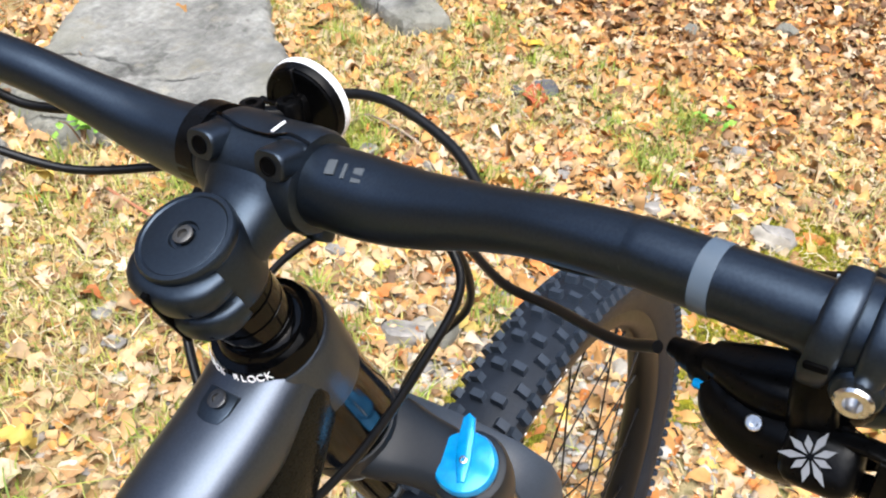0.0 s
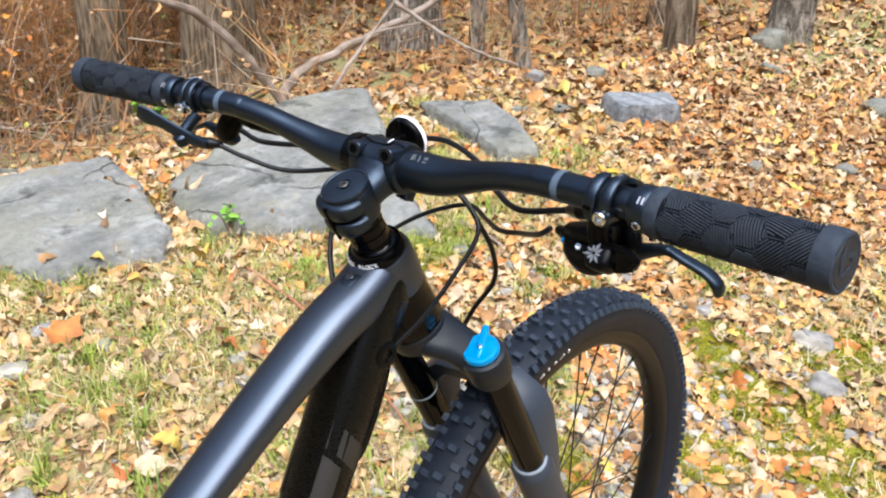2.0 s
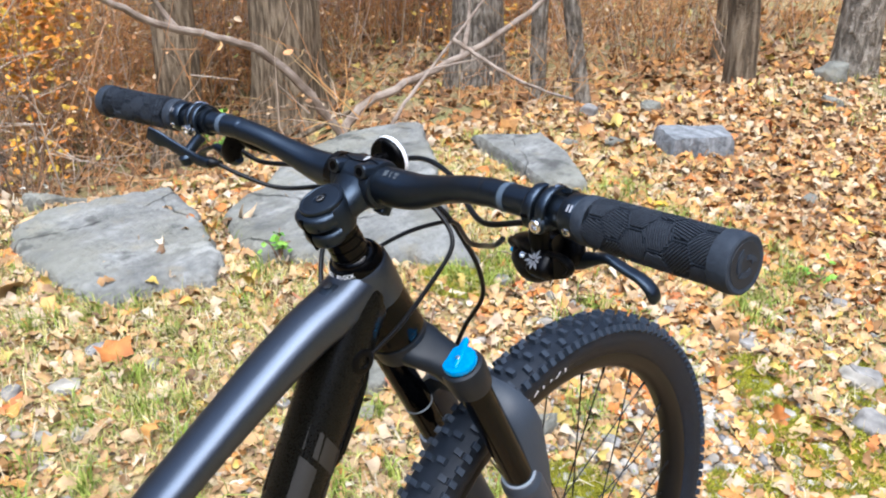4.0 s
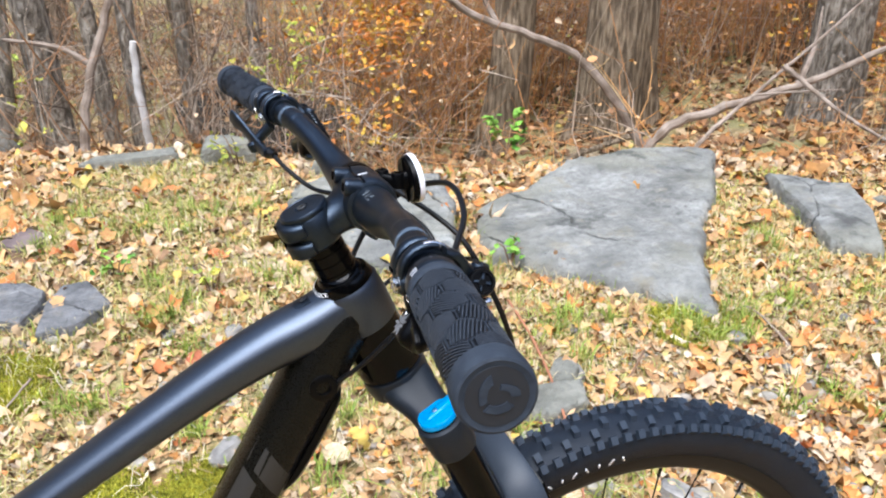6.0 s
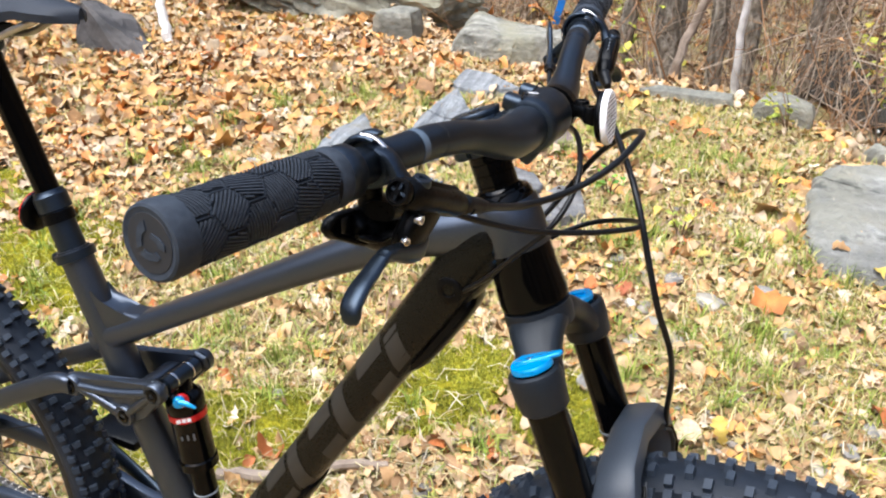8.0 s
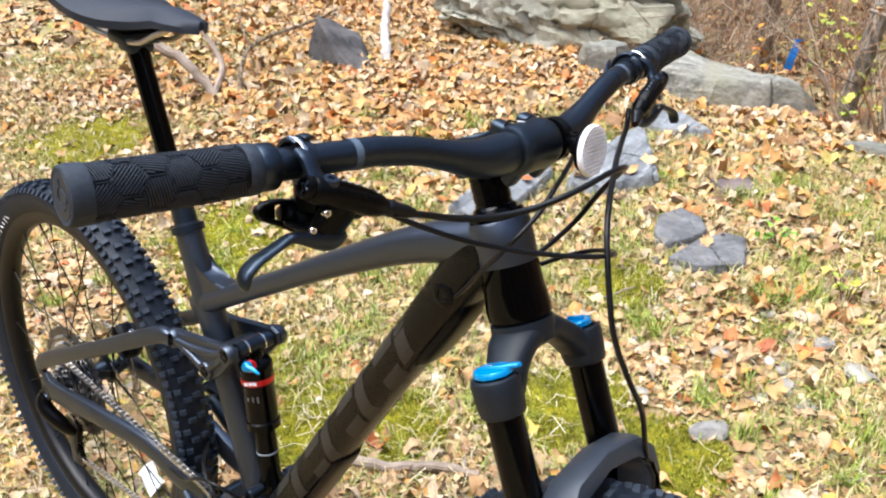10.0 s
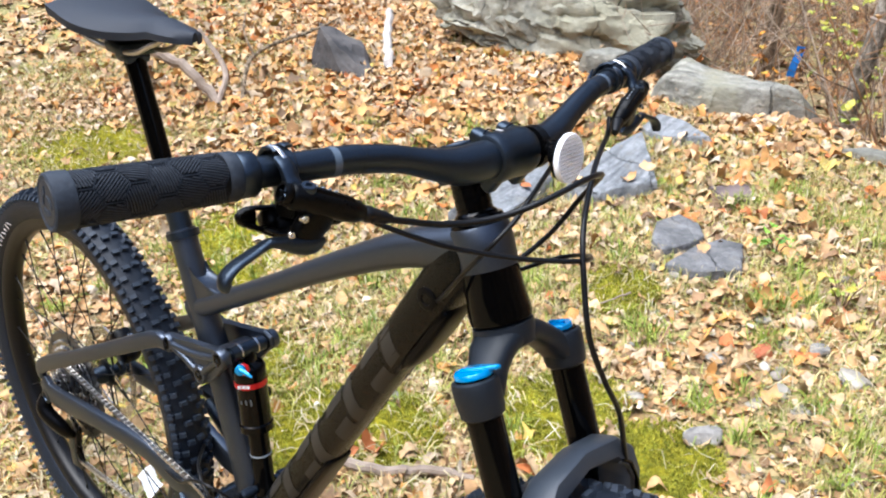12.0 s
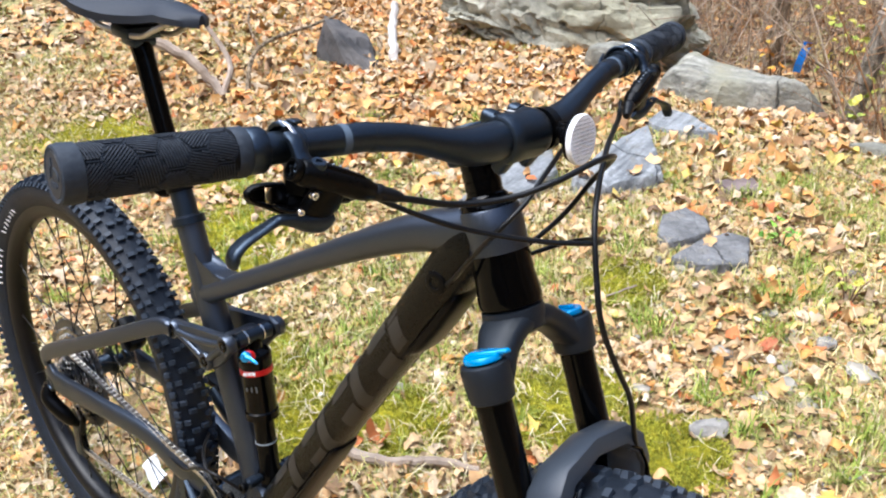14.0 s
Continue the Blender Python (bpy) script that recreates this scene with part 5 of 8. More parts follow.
lathe(bm, SH0 + sh * 0.010 + Vector((0.0135, -0.0215, 0)), Vector((0.7, -0.7, 0.1)), [(0, 0.0072), (0.005, 0.0072), (0.0065, 0.0055), (0.0065, 0)], 18)
sweep(bm, [SH0 + sh * 0.010 + Vector((0.017, -0.025, 0.001)), SH0 + sh * 0.009 + Vector((0.026, -0.023, 0.0)), SH0 + sh * 0.010 + Vector((0.036, -0.020, -0.003))], [(0.004, 0.0035), (0.0035, 0.003), (0.0015, 0.0015)], 8)
part("lockout_lever", bm, M_BLUE, shock, "blue anodised lever")
bm = bmesh.new()
lathe(bm, SH1 - Y * 0.040, Y, [(0, 0.006), (0.002, 0.0085), (0.016, 0.0085), (0.017, 0.006), (0.063, 0.006), (0.064, 0.0085), (0.078, 0.0085), (0.08, 0.006)], 18)
part("lower_mount", bm, M_ALU, shock)
bm = bmesh.new()
block(bm, pose(0.150, 0, 0.488, 0, 30, 0), 0.05, 0.05, 0.03, 0.008)
part("shock_yoke", bm, M_FRAME, bike)

for sgn in (-1, 1):
    y = sgn
    bm = bmesh.new()
    sweep(bm, spline([PA + Y * y * 0.044, PA + Vector((-0.03, y * 0.047, -0.004)), PA + Vector((-0.12, y * 0.058, -0.050)), PA + Vector((-0.25, y * 0.068, -0.118)), REAR_AXLE + Vector((-0.006, y * 0.071, 0.058)), REAR_AXLE + Vector((-0.020, y * 0.071, 0.030))]),
          spline([(0.011, 0.007), (0.013, 0.008), (0.0125, 0.008), (0.0125, 0.008), (0.014, 0.007), (0.010, 0.006)]), 14, Y, 0.7)
    part("seat_stay", bm, M_FRAME, bike, "charcoal seat stay")
    bm = bmesh.new()
    sweep(bm, spline([REAR_AXLE + Vector((-0.012, y * 0.070, 0.025)), REAR_AXLE + Vector((0.02, y * 0.070, 0.008)), REAR_AXLE + Vector((0.15, y * 0.062, 0.020)), REAR_AXLE + Vector((0.28, y * 0.048, 0.022)), BB + Vector((-0.055, y * 0.042, 0.034)), BB + Vector((0.012, y * 0.040, 0.040))]),
          spline([(0.016, 0.007), (0.020, 0.008), (0.017, 0.009), (0.017, 0.010), (0.021, 0.011), (0.018, 0.010)]), 14, Y, 0.7)
    part("chain_stay", bm, M_FRAME, bike, "charcoal chain stay")
    bm = bmesh.new()
    lathe(bm, REAR_AXLE + Y * y * 0.060, Y * y, [(0, 0.013), (0.012, 0.015), (0.018, 0.014), (0.019, 0.009), (0.017, 0.008), (0.017, 0)], 20)
    part("axle_pivot", bm, M_ALU, bike)

# -- drivetrain --
def sprocket(bm, axle, y, r, teeth, th, hole=0.5):
    rows = []
    n = teeth * 4
    for k in range(n):
        a = 2 * math.pi * k / n
        ro = r + (0.0022 if k % 4 in (1, 2) else -0.0022)
        rows.append([axle + Vector((math.cos(a) * q, y + d, math.sin(a) * q)) for q, d in ((r * hole, -th / 2), (ro, -th / 2), (ro, th / 2), (r * hole, th / 2))])
    rings(bm, rows + rows[:1], caps=False)


cassette = None
M_SPROCKET = mat("bright chain steel", (0.20, 0.20, 0.205), 0.24, 1.0, (0.42, 0.41, 0.40), 260)
for i in range(12):
    bm = bmesh.new()
    teeth = (10, 12, 14, 16, 18, 21, 24, 28, 32, 36, 42, 50)[i]
    sprocket(bm, REAR_AXLE, -0.058 + i * 0.0031, teeth * 0.00202, teeth, 0.0017, 0.45 if i > 8 else 0.6)
    ob = part("cassette" if cassette is None else "sprocket", bm, M_DARKSTEEL if i % 3 == 2 else M_SPROCKET, bike if cassette is None else cassette, "steel twelve-speed cassette on the rear hub" if cassette is None else "", smooth=False)
    cassette = cassette or ob
bm = bmesh.new()
sprocket(bm, BB, -0.050, 30 * 0.00202, 30, 0.003, 0.72)
crank = part("crankset", bm, M_ALU, bike, "black crankset with a single chainring", smooth=False)
for sgn in (-1, 1):
    a = radians(-25 if sgn < 0 else 155)
    tip = BB + Vector((math.cos(a) * 0.17, sgn * 0.075, math.sin(a) * 0.17))
    bm = bmesh.new()
    sweep(bm, spline([BB + Y * sgn * 0.062, BB.lerp(tip, 0.3) + Y * sgn * 0.045, tip]), spline([(0.020, 0.009), (0.014, 0.008), (0.014, 0.007)]), 14, Y)
    part("crank_arm", bm, M_ALU, crank)
    bm = bmesh.new()
    block(bm, Matrix.Translation(tip + Y * sgn * 0.055), 0.09, 0.09, 0.016, 0.005)
    lathe(bm, tip, Y * sgn, [(0, 0.007), (0.03, 0.007)], 12)
    part("pedal", bm, M_PLASTIC, crank, "flat black platform pedal")
bm = bmesh.new()
for k in range(5):
    a = 2 * math.pi * k / 5
    sweep(bm, [BB + Vector((math.cos(a) * 0.015, -0.052, math.sin(a) * 0.015)), BB + Vector((math.cos(a) * 0.046, -0.050, math.sin(a) * 0.046))], [(0.004, 0.009), (0.003, 0.006)], 8, Y)
part("chainring_spider", bm, M_ALU, crank)
# chain: the upper run, over both sprockets, and back by the derailleur; each link one piece
MECH = REAR_AXLE + Vector((0.005, -0.045, -0.085))
cp = [BB + Vector((math.cos(a) * 0.0606, -0.050, math.sin(a) * 0.0606)) for a in np.linspace(-1.6, 1.45, 12)]
r_s = 24 * 0.00202
cp += [Vector(p) for p in [REAR_AXLE + Vector((math.cos(a) * r_s, -0.040, math.sin(a) * r_s)) for a in np.linspace(1.52, 3.9, 10)]]
cp += [MECH + Vector((0.014, 0.004, 0.012)), MECH + Vector((0.012, 0.004, -0.004)), MECH + Vector((0.0, 0.004, -0.055)), MECH + Vector((0.015, 0.004, -0.062)), cp[0]]
lens = [0]
for a, b in zip(cp, cp[1:]):
    lens.append(lens[-1] + (b - a).length)


def along(s):
    for i in range(len(cp) - 1):
        if s <= lens[i + 1]:
            return cp[i].lerp(cp[i + 1], (s - lens[i]) / max(1e-6, lens[i + 1] - lens[i]))
    return cp[-1]


b = bmesh.new()
for sgn in (-1, 1):
    prism(b, [(-0.0085, -0.0032), (-0.006, -0.0042), (0, -0.0026), (0.006, -0.0042), (0.0085, -0.0032), (0.0085, 0.0032), (0.006, 0.0042), (0, 0.0026), (-0.006, 0.0042), (-0.0085, 0.0032)], pose(0, 0, sgn * 0.0028), 0.0011)
for dx in (-0.0062, 0.0062):
    sweep(b, [Vector((dx, 0, -0.004)), Vector((dx, 0, 0.004))], 0.0021, 8, X)
link = bpy.data.meshes.new("chain_link")
bmesh.ops.recalc_face_normals(b, faces=b.faces)
b.to_mesh(link)
b.free()
link.materials.append(mat("chain steel", (0.38, 0.36, 0.33), 0.3, 0.95, (0.55, 0.52, 0.48), 200))
chain = None
for k in range(int(lens[-1] / 0.0127)):
    p, q = along(k * 0.0127), along((k + 1) * 0.0127)
    d = (q - p).normalized()
    o = new("chain" if chain is None else "chain_link", link)
    if chain is None:
        o.parent = bike
        chain = o
        tagged(o, "greased steel chain")
        o.matrix_basis = frame_at((p + q) / 2, Y, d)
        base_inv = o.matrix_basis.inverted()
    else:
        o.parent = chain
        o.matrix_basis = base_inv @ frame_at((p + q) / 2, Y, d)
bm = bmesh.new()
sweep(bm, spline([REAR_AXLE + Vector((-0.018, -0.070, -0.01)), REAR_AXLE + Vector((-0.014, -0.078, -0.035)), MECH + Vector((0.01, -0.02, 0.02)), MECH + Vector((0.01, -0.006, 0.0))]), spline([(0.013, 0.010), (0.015, 0.013), (0.017, 0.012), (0.014, 0.008)]), 14, Y)
mech = part("rear_derailleur", bm, M_PLASTIC, bike, "black rear derailleur")
for a, b2 in ((0.004, -0.004), (0.004, -0.058)):
    bm = bmesh.new()
    sprocket(bm, MECH + Vector((a, 0, b2)), 0.004, 0.0245, 13, 0.0024, 0.25)
    part("jockey_wheel", bm, M_PLASTIC, mech, smooth=False)
for dy in (-0.003, 0.010):
    bm = bmesh.new()
    sweep(bm, [MECH + Vector((0.006, dy, 0.010)), MECH + Vector((0.0, dy, -0.03)), MECH + Vector((0.006, dy, -0.072))], [(0.016, 0.0012), (0.011, 0.0012), (0.014, 0.0012)], 12, Y)
    part("cage_plate", bm, M_ALU, mech)
# rear brake caliper, left side
bm = bmesh.new()
block(bm, Matrix.Translation(REAR_AXLE + Vector((0.055, 0.050, 0.075))) @ pose(0, 0, 0, 0, 35, 0), 0.062, 0.034, 0.034, 0.009)
cal = part("rear_brake_caliper", bm, M_PLASTIC, bike, "black rear brake caliper")
bolt("bolt", REAR_AXLE + Vector((0.075, 0.050, 0.10)), Z, 0.005, cal, M_STEEL, 0.004)


# -- hoses and cables --
def hose(name, pts, r, label, material=None):
    bm = bmesh.new()
    sweep(bm, spline(pts, 9), r, 10, Z)
    return part(name, bm, material or M_HOSE, bike, label)


hose("front_brake_hose", [(0.510, 0.196, 1.092), (0.521, 0.177, 1.080), (0.543, 0.130, 1.077), (0.569, 0.076, 1.069), (0.605, 0.010, 1.041), (0.627, -0.011, 0.991), (0.640, -0.015, 0.955), (0.652, -0.003, 0.917), (0.654, 0.029, 0.871), (0.652, 0.055, 0.817), (0.656, 0.068, 0.772), (0.657, 0.068, 0.755)], 0.0027, "black front brake hose")
hose("rear_brake_hose", [(0.541, -0.180, 1.080), (0.545, -0.160, 1.076), (0.553, -0.110, 1.062), (0.574, -0.070, 1.064), (0.594, -0.036, 1.076), (0.602, 0.006, 1.086), (0.597, 0.040, 1.083), (0.576, 0.077, 1.067), (0.547, 0.096, 1.036), (0.520, 0.093, 0.993), (0.495, 0.066, 0.957), (0.478, 0.030, 0.938)], 0.0027, "black rear brake hose")
hose("shift_cable", [(0.509, -0.170, 1.077), (0.520, -0.151, 1.063), (0.545, -0.115, 1.045), (0.562, -0.082, 1.033), (0.589, -0.046, 1.025), (0.612, -0.013, 1.021), (0.612, 0.014, 1.015), (0.593, 0.045, 1.003), (0.562, 0.064, 0.988), (0.535, 0.060, 0.974), (0.50, 0.043, 0.952), (0.478, 0.030, 0.936)], 0.0023, "black gear cable")
hose("dropper_cable", [(0.472, 0.182, 1.091), (0.482, 0.155, 1.080), (0.500, 0.120, 1.068), (0.525, 0.075, 1.070), (0.546, 0.035, 1.073), (0.563, -0.012, 1.065), (0.567, -0.040, 1.050), (0.558, -0.062, 1.028), (0.530, -0.056, 0.996), (0.500, -0.042, 0.962), (0.476, -0.027, 0.939)], 0.0023, "black dropper cable")
hose("rear_hose_run", [BB + Vector((0.06, -0.035, 0.03)), BB + Vector((0.03, -0.05, 0.065)), BB + Vector((-0.02, -0.03, 0.075)), BB + Vector((-0.08, 0.02, 0.06))], 0.0025, "black hose looped by the bottom bracket")

hose("derailleur_hose_run", [BB + Vector((0.085, -0.040, 0.075)), BB + Vector((0.060, -0.062, 0.098)), BB + Vector((0.020, -0.064, 0.088)), BB + Vector((-0.03, -0.058, 0.055)), BB + Vector((-0.09, -0.05, 0.045))], 0.0023, "black cable looped above the chainring")
for dx, dy, dz in ((0.075, -0.046, 0.060), (0.100, -0.042, 0.088), (0.048, -0.048, 0.075)):
    bolt("frame_bolt", BB + Vector((dx, dy, dz)), -Y, 0.0075, bike, M_PLASTIC, 0.006)
# ---- the ground: a leaf-strewn clearing with rock slabs, a bank edge, and a lower wood floor with a stream ----
EDGE_X = [-30, -6, -3, -2, -1, -0.1, 0.45, 0.8, 1.05, 1.25, 1.9, 2.2, 2.45, 2.85, 3.1, 3.5, 3.9, 4.4, 5.5, 8, 30]
EDGE_Y = [30, 12, 6.5, 4.3, 3.15, 2.9, 2.75, 2.55, 2.32, 2.2, 2.17, 2.1, 1.98, 1.86, 1.7, 1.5, 1.25, 1.1, 0.9, 0.7, 0.0]


def edge_y(x):
    return float(np.interp(x, EDGE_X, EDGE_Y))


def ground_z(x, y):
    """Height of the ground: a gentle rise to the left of the bike, then the fall over the bank."""
    rise = 0.045 * max(0.0, min(y, 2.4)) + 0.03 * max(0, min(x, 6) - 2.5) + 0.05 * max(0, min(-x, 6) - 2.2)
    fall = max(0.0, y - edge_y(x) + 0.05 * noise.noise(Vector((x * 2.0, y * 2.0, 9))))
    side = min(1.0, max(0.0, (x - 1.3) / 0.6))
    deep = 1 - min(1.0, max(0.0, (x - 2.6) / 1.2))
    bank = -0.74 * (1 - math.exp(-(fall * 2.0) ** 1.2)) * (1 - side) - ((1 - deep) * 1.08 * (1 - math.exp(-fall * 0.5)) + deep * 1.2 * (1 - math.exp(-fall * 0.95))) * side
    far = 0.12 * max(0.0, min(y, 40) - 8)
    lump = 0.030 * noise.noise(Vector((x * 0.9, y * 0.9, 0.3))) + 0.014 * noise.noise(Vector((x * 3.5, y * 3.5, 5)))
    near = min(1.0, (abs(y) + max(0, abs(x - 0.2) - 0.65)) * 1.2)
    wild = 0.10 * noise.noise(Vector((x * 0.8, y * 0.8, 2))) * min(1, fall)
    dip = -0.035 * math.exp(-(((x - 1.8) / 0.9) ** 2 + ((y - 1.95) / 0.55) ** 2))
    return rise + bank + far + lump * near + wild + dip


def axis_steps(lo, hi, fine0, fine1, step):
    v = list(np.arange(fine0, fine1 + 1e-6, step))
    a, s = fine0, step
    while a > lo:
        s *= 1.3
        a -= s
        v.insert(0, a)
    a, s = fine1, step
    while a < hi:
        s *= 1.3
        a += s
        v.append(a)
    return v


xs, ys = axis_steps(-400, 400, -5, 7, 0.06), axis_steps(-400, 400, -1.5, 7, 0.06)
gverts = [(x, y, ground_z(max(-40, min(40, x)), max(-40, min(40, y)))) for y in ys for x in xs]
nx = len(xs)
gfaces = [(j * nx + i, j * nx + i + 1, (j + 1) * nx + i + 1, (j + 1) * nx + i) for j in range(len(ys) - 1) for i in range(nx - 1)]
me = bpy.data.meshes.new("ground")
me.from_pydata(gverts, [], gfaces)
me.shade_smooth()


def ground_material():
    """Soil, moss-green turf and gravel, mixed by large soft noise."""
    m = bpy.data.materials.new("turf, soil and gravel")
    m.use_nodes = True
    t = m.node_tree
    n, ln = t.nodes, t.links
    b = n["Principled BSDF"]
    b.inputs["Specular IOR Level"].default_value = 0.15
    b.inputs["Roughness"].default_value = 0.95
    tc = n.new("ShaderNodeTexCoord")

    def nz(scale, detail=6):
        q = n.new("ShaderNodeTexNoise")
        q.inputs["Scale"].default_value, q.inputs["Detail"].default_value = scale, detail
        ln.new(tc.outputs["Object"], q.inputs["Vector"])
        return q.outputs["Fac"]

    def mix(fac, a, c, lo, hi):
        r = n.new("ShaderNodeMapRange")
        r.inputs[1].default_value, r.inputs[2].default_value = lo, hi
        ln.new(fac, r.inputs[0])
        q = n.new("ShaderNodeMix")
        q.data_type = "RGBA"
        ln.new(r.outputs[0], q.inputs["Factor"])
        for sock, v in (("A", a), ("B", c)):
            if isinstance(v, tuple):
                q.inputs[sock].default_value = (*v, 1)
            else:
                ln.new(v, q.inputs[sock])
        return q.outputs["Result"]

    soil = mix(nz(45, 8), (0.12, 0.085, 0.045), (0.30, 0.22, 0.13), 0.38, 0.62)
    turf = mix(nz(70, 8), (0.15, 0.145, 0.045), (0.34, 0.30, 0.14), 0.35, 0.65)
    grav = mix(nz(110, 4), (0.13, 0.105, 0.07), (0.34, 0.29, 0.21), 0.4, 0.6)
    vor = n.new("ShaderNodeTexVoronoi")
    vor.inputs["Scale"].default_value, vor.inputs["Randomness"].default_value = 48, 1.0
    warp = n.new("ShaderNodeMix")
    warp.data_type = "VECTOR"
    warp.inputs["Factor"].default_value = 0.03
    wz = n.new("ShaderNodeTexNoise")
    wz.inputs["Scale"].default_value = 25
    ln.new(tc.outputs["Object"], wz.inputs["Vector"])
    ln.new(tc.outputs["Object"], warp.inputs["A"])
    ln.new(wz.outputs["Color"], warp.inputs["B"])
    ln.new(warp.outputs["Result"], vor.inputs["Vector"])
    sep = n.new("ShaderNodeSeparateColor")
    ln.new(vor.outputs["Color"], sep.inputs[0])
    chips = n.new("ShaderNodeValToRGB")
    chips.color_ramp.interpolation = "CONSTANT"
    for p, col in ((0.18, (0.20, 0.115, 0.05)), (0.42, (0.36, 0.225, 0.11)), (0.62, (0.46, 0.30, 0.16)), (0.82, (0.28, 0.13, 0.05))):
        chips.color_ramp.elements.new(p).color = (*col, 1)
    chips.color_ramp.elements[0].color = (0.07, 0.045, 0.024, 1)
    chips.color_ramp.elements[-1].color = (0.58, 0.44, 0.28, 1)
    chips.color_ramp.elements[-1].position = 0.93
    ln.new(sep.outputs[0], chips.inputs[0])
    soil = mix(nz(5, 6), soil, chips.outputs[0], 0.30, 0.50)
    c = mix(nz(2.2, 5), soil, turf, 0.36, 0.66)
    c = mix(nz(1.4, 4), c, grav, 0.56, 0.82)
    ln.new(c, b.inputs["Base Color"])
    bp = n.new("ShaderNodeBump")
    bp.inputs["Strength"].default_value, bp.inputs["Distance"].default_value = 0.8, 0.012
    ln.new(nz(80, 9), bp.inputs["Height"])
    ln.new(bp.outputs[0], b.inputs["Normal"])
    return m


me.materials.append(ground_material())
ground = new("ground", me)
tagged(ground, "grassy soil strewn with fallen autumn leaves", "ground", kind="structure")

# plain brown wall all round, out of view, added to darken side reflections
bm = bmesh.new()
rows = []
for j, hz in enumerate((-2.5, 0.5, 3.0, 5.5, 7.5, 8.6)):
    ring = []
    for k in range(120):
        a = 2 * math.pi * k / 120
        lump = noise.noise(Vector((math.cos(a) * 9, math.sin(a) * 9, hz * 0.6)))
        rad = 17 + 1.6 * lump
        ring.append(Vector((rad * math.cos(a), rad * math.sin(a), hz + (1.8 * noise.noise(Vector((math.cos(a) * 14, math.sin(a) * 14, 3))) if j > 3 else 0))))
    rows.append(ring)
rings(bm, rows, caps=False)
M_RINGWALL = mat("dark reflection wall", (0.06, 0.045, 0.03), 1.0, 0.0, (0.22, 0.14, 0.07), 3.5, 0.6, 9, spec=0.05, big=0.5)
tagged(part("backdrop", bm, M_RINGWALL, None), "unseen brown wall added to darken reflections in the bike", "woodland", kind="structure")

# water in the hollow beyond the bank
bm = bmesh.new()
rows = []
for k in range(12):
    x = 0.55 + 0.1 * k
    yc = 5.3 + 0.25 * math.sin(x * 2.8) + 0.08 * x
    w = 0.75 * math.sqrt(max(0.01, 1 - ((x - 1.1) / 0.58) ** 2))
    rows.append([Vector((x, yc - w, -0.60)), Vector((x, yc + w, -0.60))])
rings(bm, rows, closed=False)
M_WATER = mat("stream water", (0.03, 0.032, 0.028), 0.06, 0.0, (0.05, 0.05, 0.045), 3, 0.08, 14, spec=0.9)
tagged(part("water", bm, M_WATER, None), "shallow dark stream reflecting the pale sky", "water", kind="structure")

# ---- rock slabs and stones ----
SLABS = []


def slab(name, outline, h, material, label, category="rock", tilt=(0, 0), rough=0.02, seed=1, grp="", sink=0.08, steps=14, around=84, jagged=1.0, crisp=0.78):
    """A rock of that outline on the ground, h high, with broken sides and an uneven top."""
    cx, cy = sum(p[0] for p in outline) / len(outline), sum(p[1] for p in outline) / len(outline)
    edge = []
    for k in range(around):
        s = k / around * len(outline)
        i = int(s)
        a, b = outline[i % len(outline)], outline[(i + 1) % len(outline)]
        f = s - i
        edge.append((a[0] + (b[0] - a[0]) * f, a[1] + (b[1] - a[1]) * f))
    size = max(math.hypot(p[0] - cx, p[1] - cy) for p in outline)
    bm = bmesh.new()
    rows = []
    base = ground_z(cx, cy)
    off = Vector((seed * 3.7, seed * 1.3, seed))
    rads = [0.02] + [0.12 + 0.8 * (j / (steps - 5)) for j in range(steps - 4)] + [0.965, 1.0, 1.03]
    for j, f in enumerate(rads):
        ring = []
        for k, (ex, ey) in enumerate(edge):
            jag = 1 + jagged * (0.10 * noise.noise(Vector((ex * 3.2 / size, ey * 3.2 / size, seed))) + 0.085 * noise.noise(Vector((ex * 9 / size, ey * 9 / size, seed)))) + 0.035 * noise.noise(Vector((ex * 30, ey * 30, seed)))
            x, y = cx + (ex - cx) * f * jag, cy + (ey - cy) * f * jag
            q = Vector((x, y, 0)) / max(0.2, size)
            top = h * (0.88 + 0.12 * (1 - f * f)) + tilt[0] * (x - cx) + tilt[1] * (y - cy)
            top += rough * size * (0.9 * noise.noise(q * 2.2 + off) + 0.35 * noise.noise(q * 7 + off) + 0.12 * noise.noise(q * 24 + off))
            st = math.floor((q.x * 1.3 + q.y * 0.8 + 0.15 * noise.noise(q * 4 + off)) * 5) * 0.1 * rough * size
            rim = max(0.0, (f - crisp) / (1 - crisp))
            z = base * 0.35 + ground_z(x, y) * 0.65 + top + st - h * 0.75 * min(1.0, rim) ** 2.2
            if f >= 0.965:
                z -= h * (0.05 if f < 0.99 else 0.2 if f < 1.01 else 0.6) + (sink if f > 1.01 else 0)
            ring.append(Vector((x, y, z)))
        rows.append(ring)
    rings(bm, rows)
    ob = part(name, bm, material, None)
    tagged(ob, label, category, grp)
    SLABS.append((outline, base, h, tilt, (cx, cy)))
    return ob


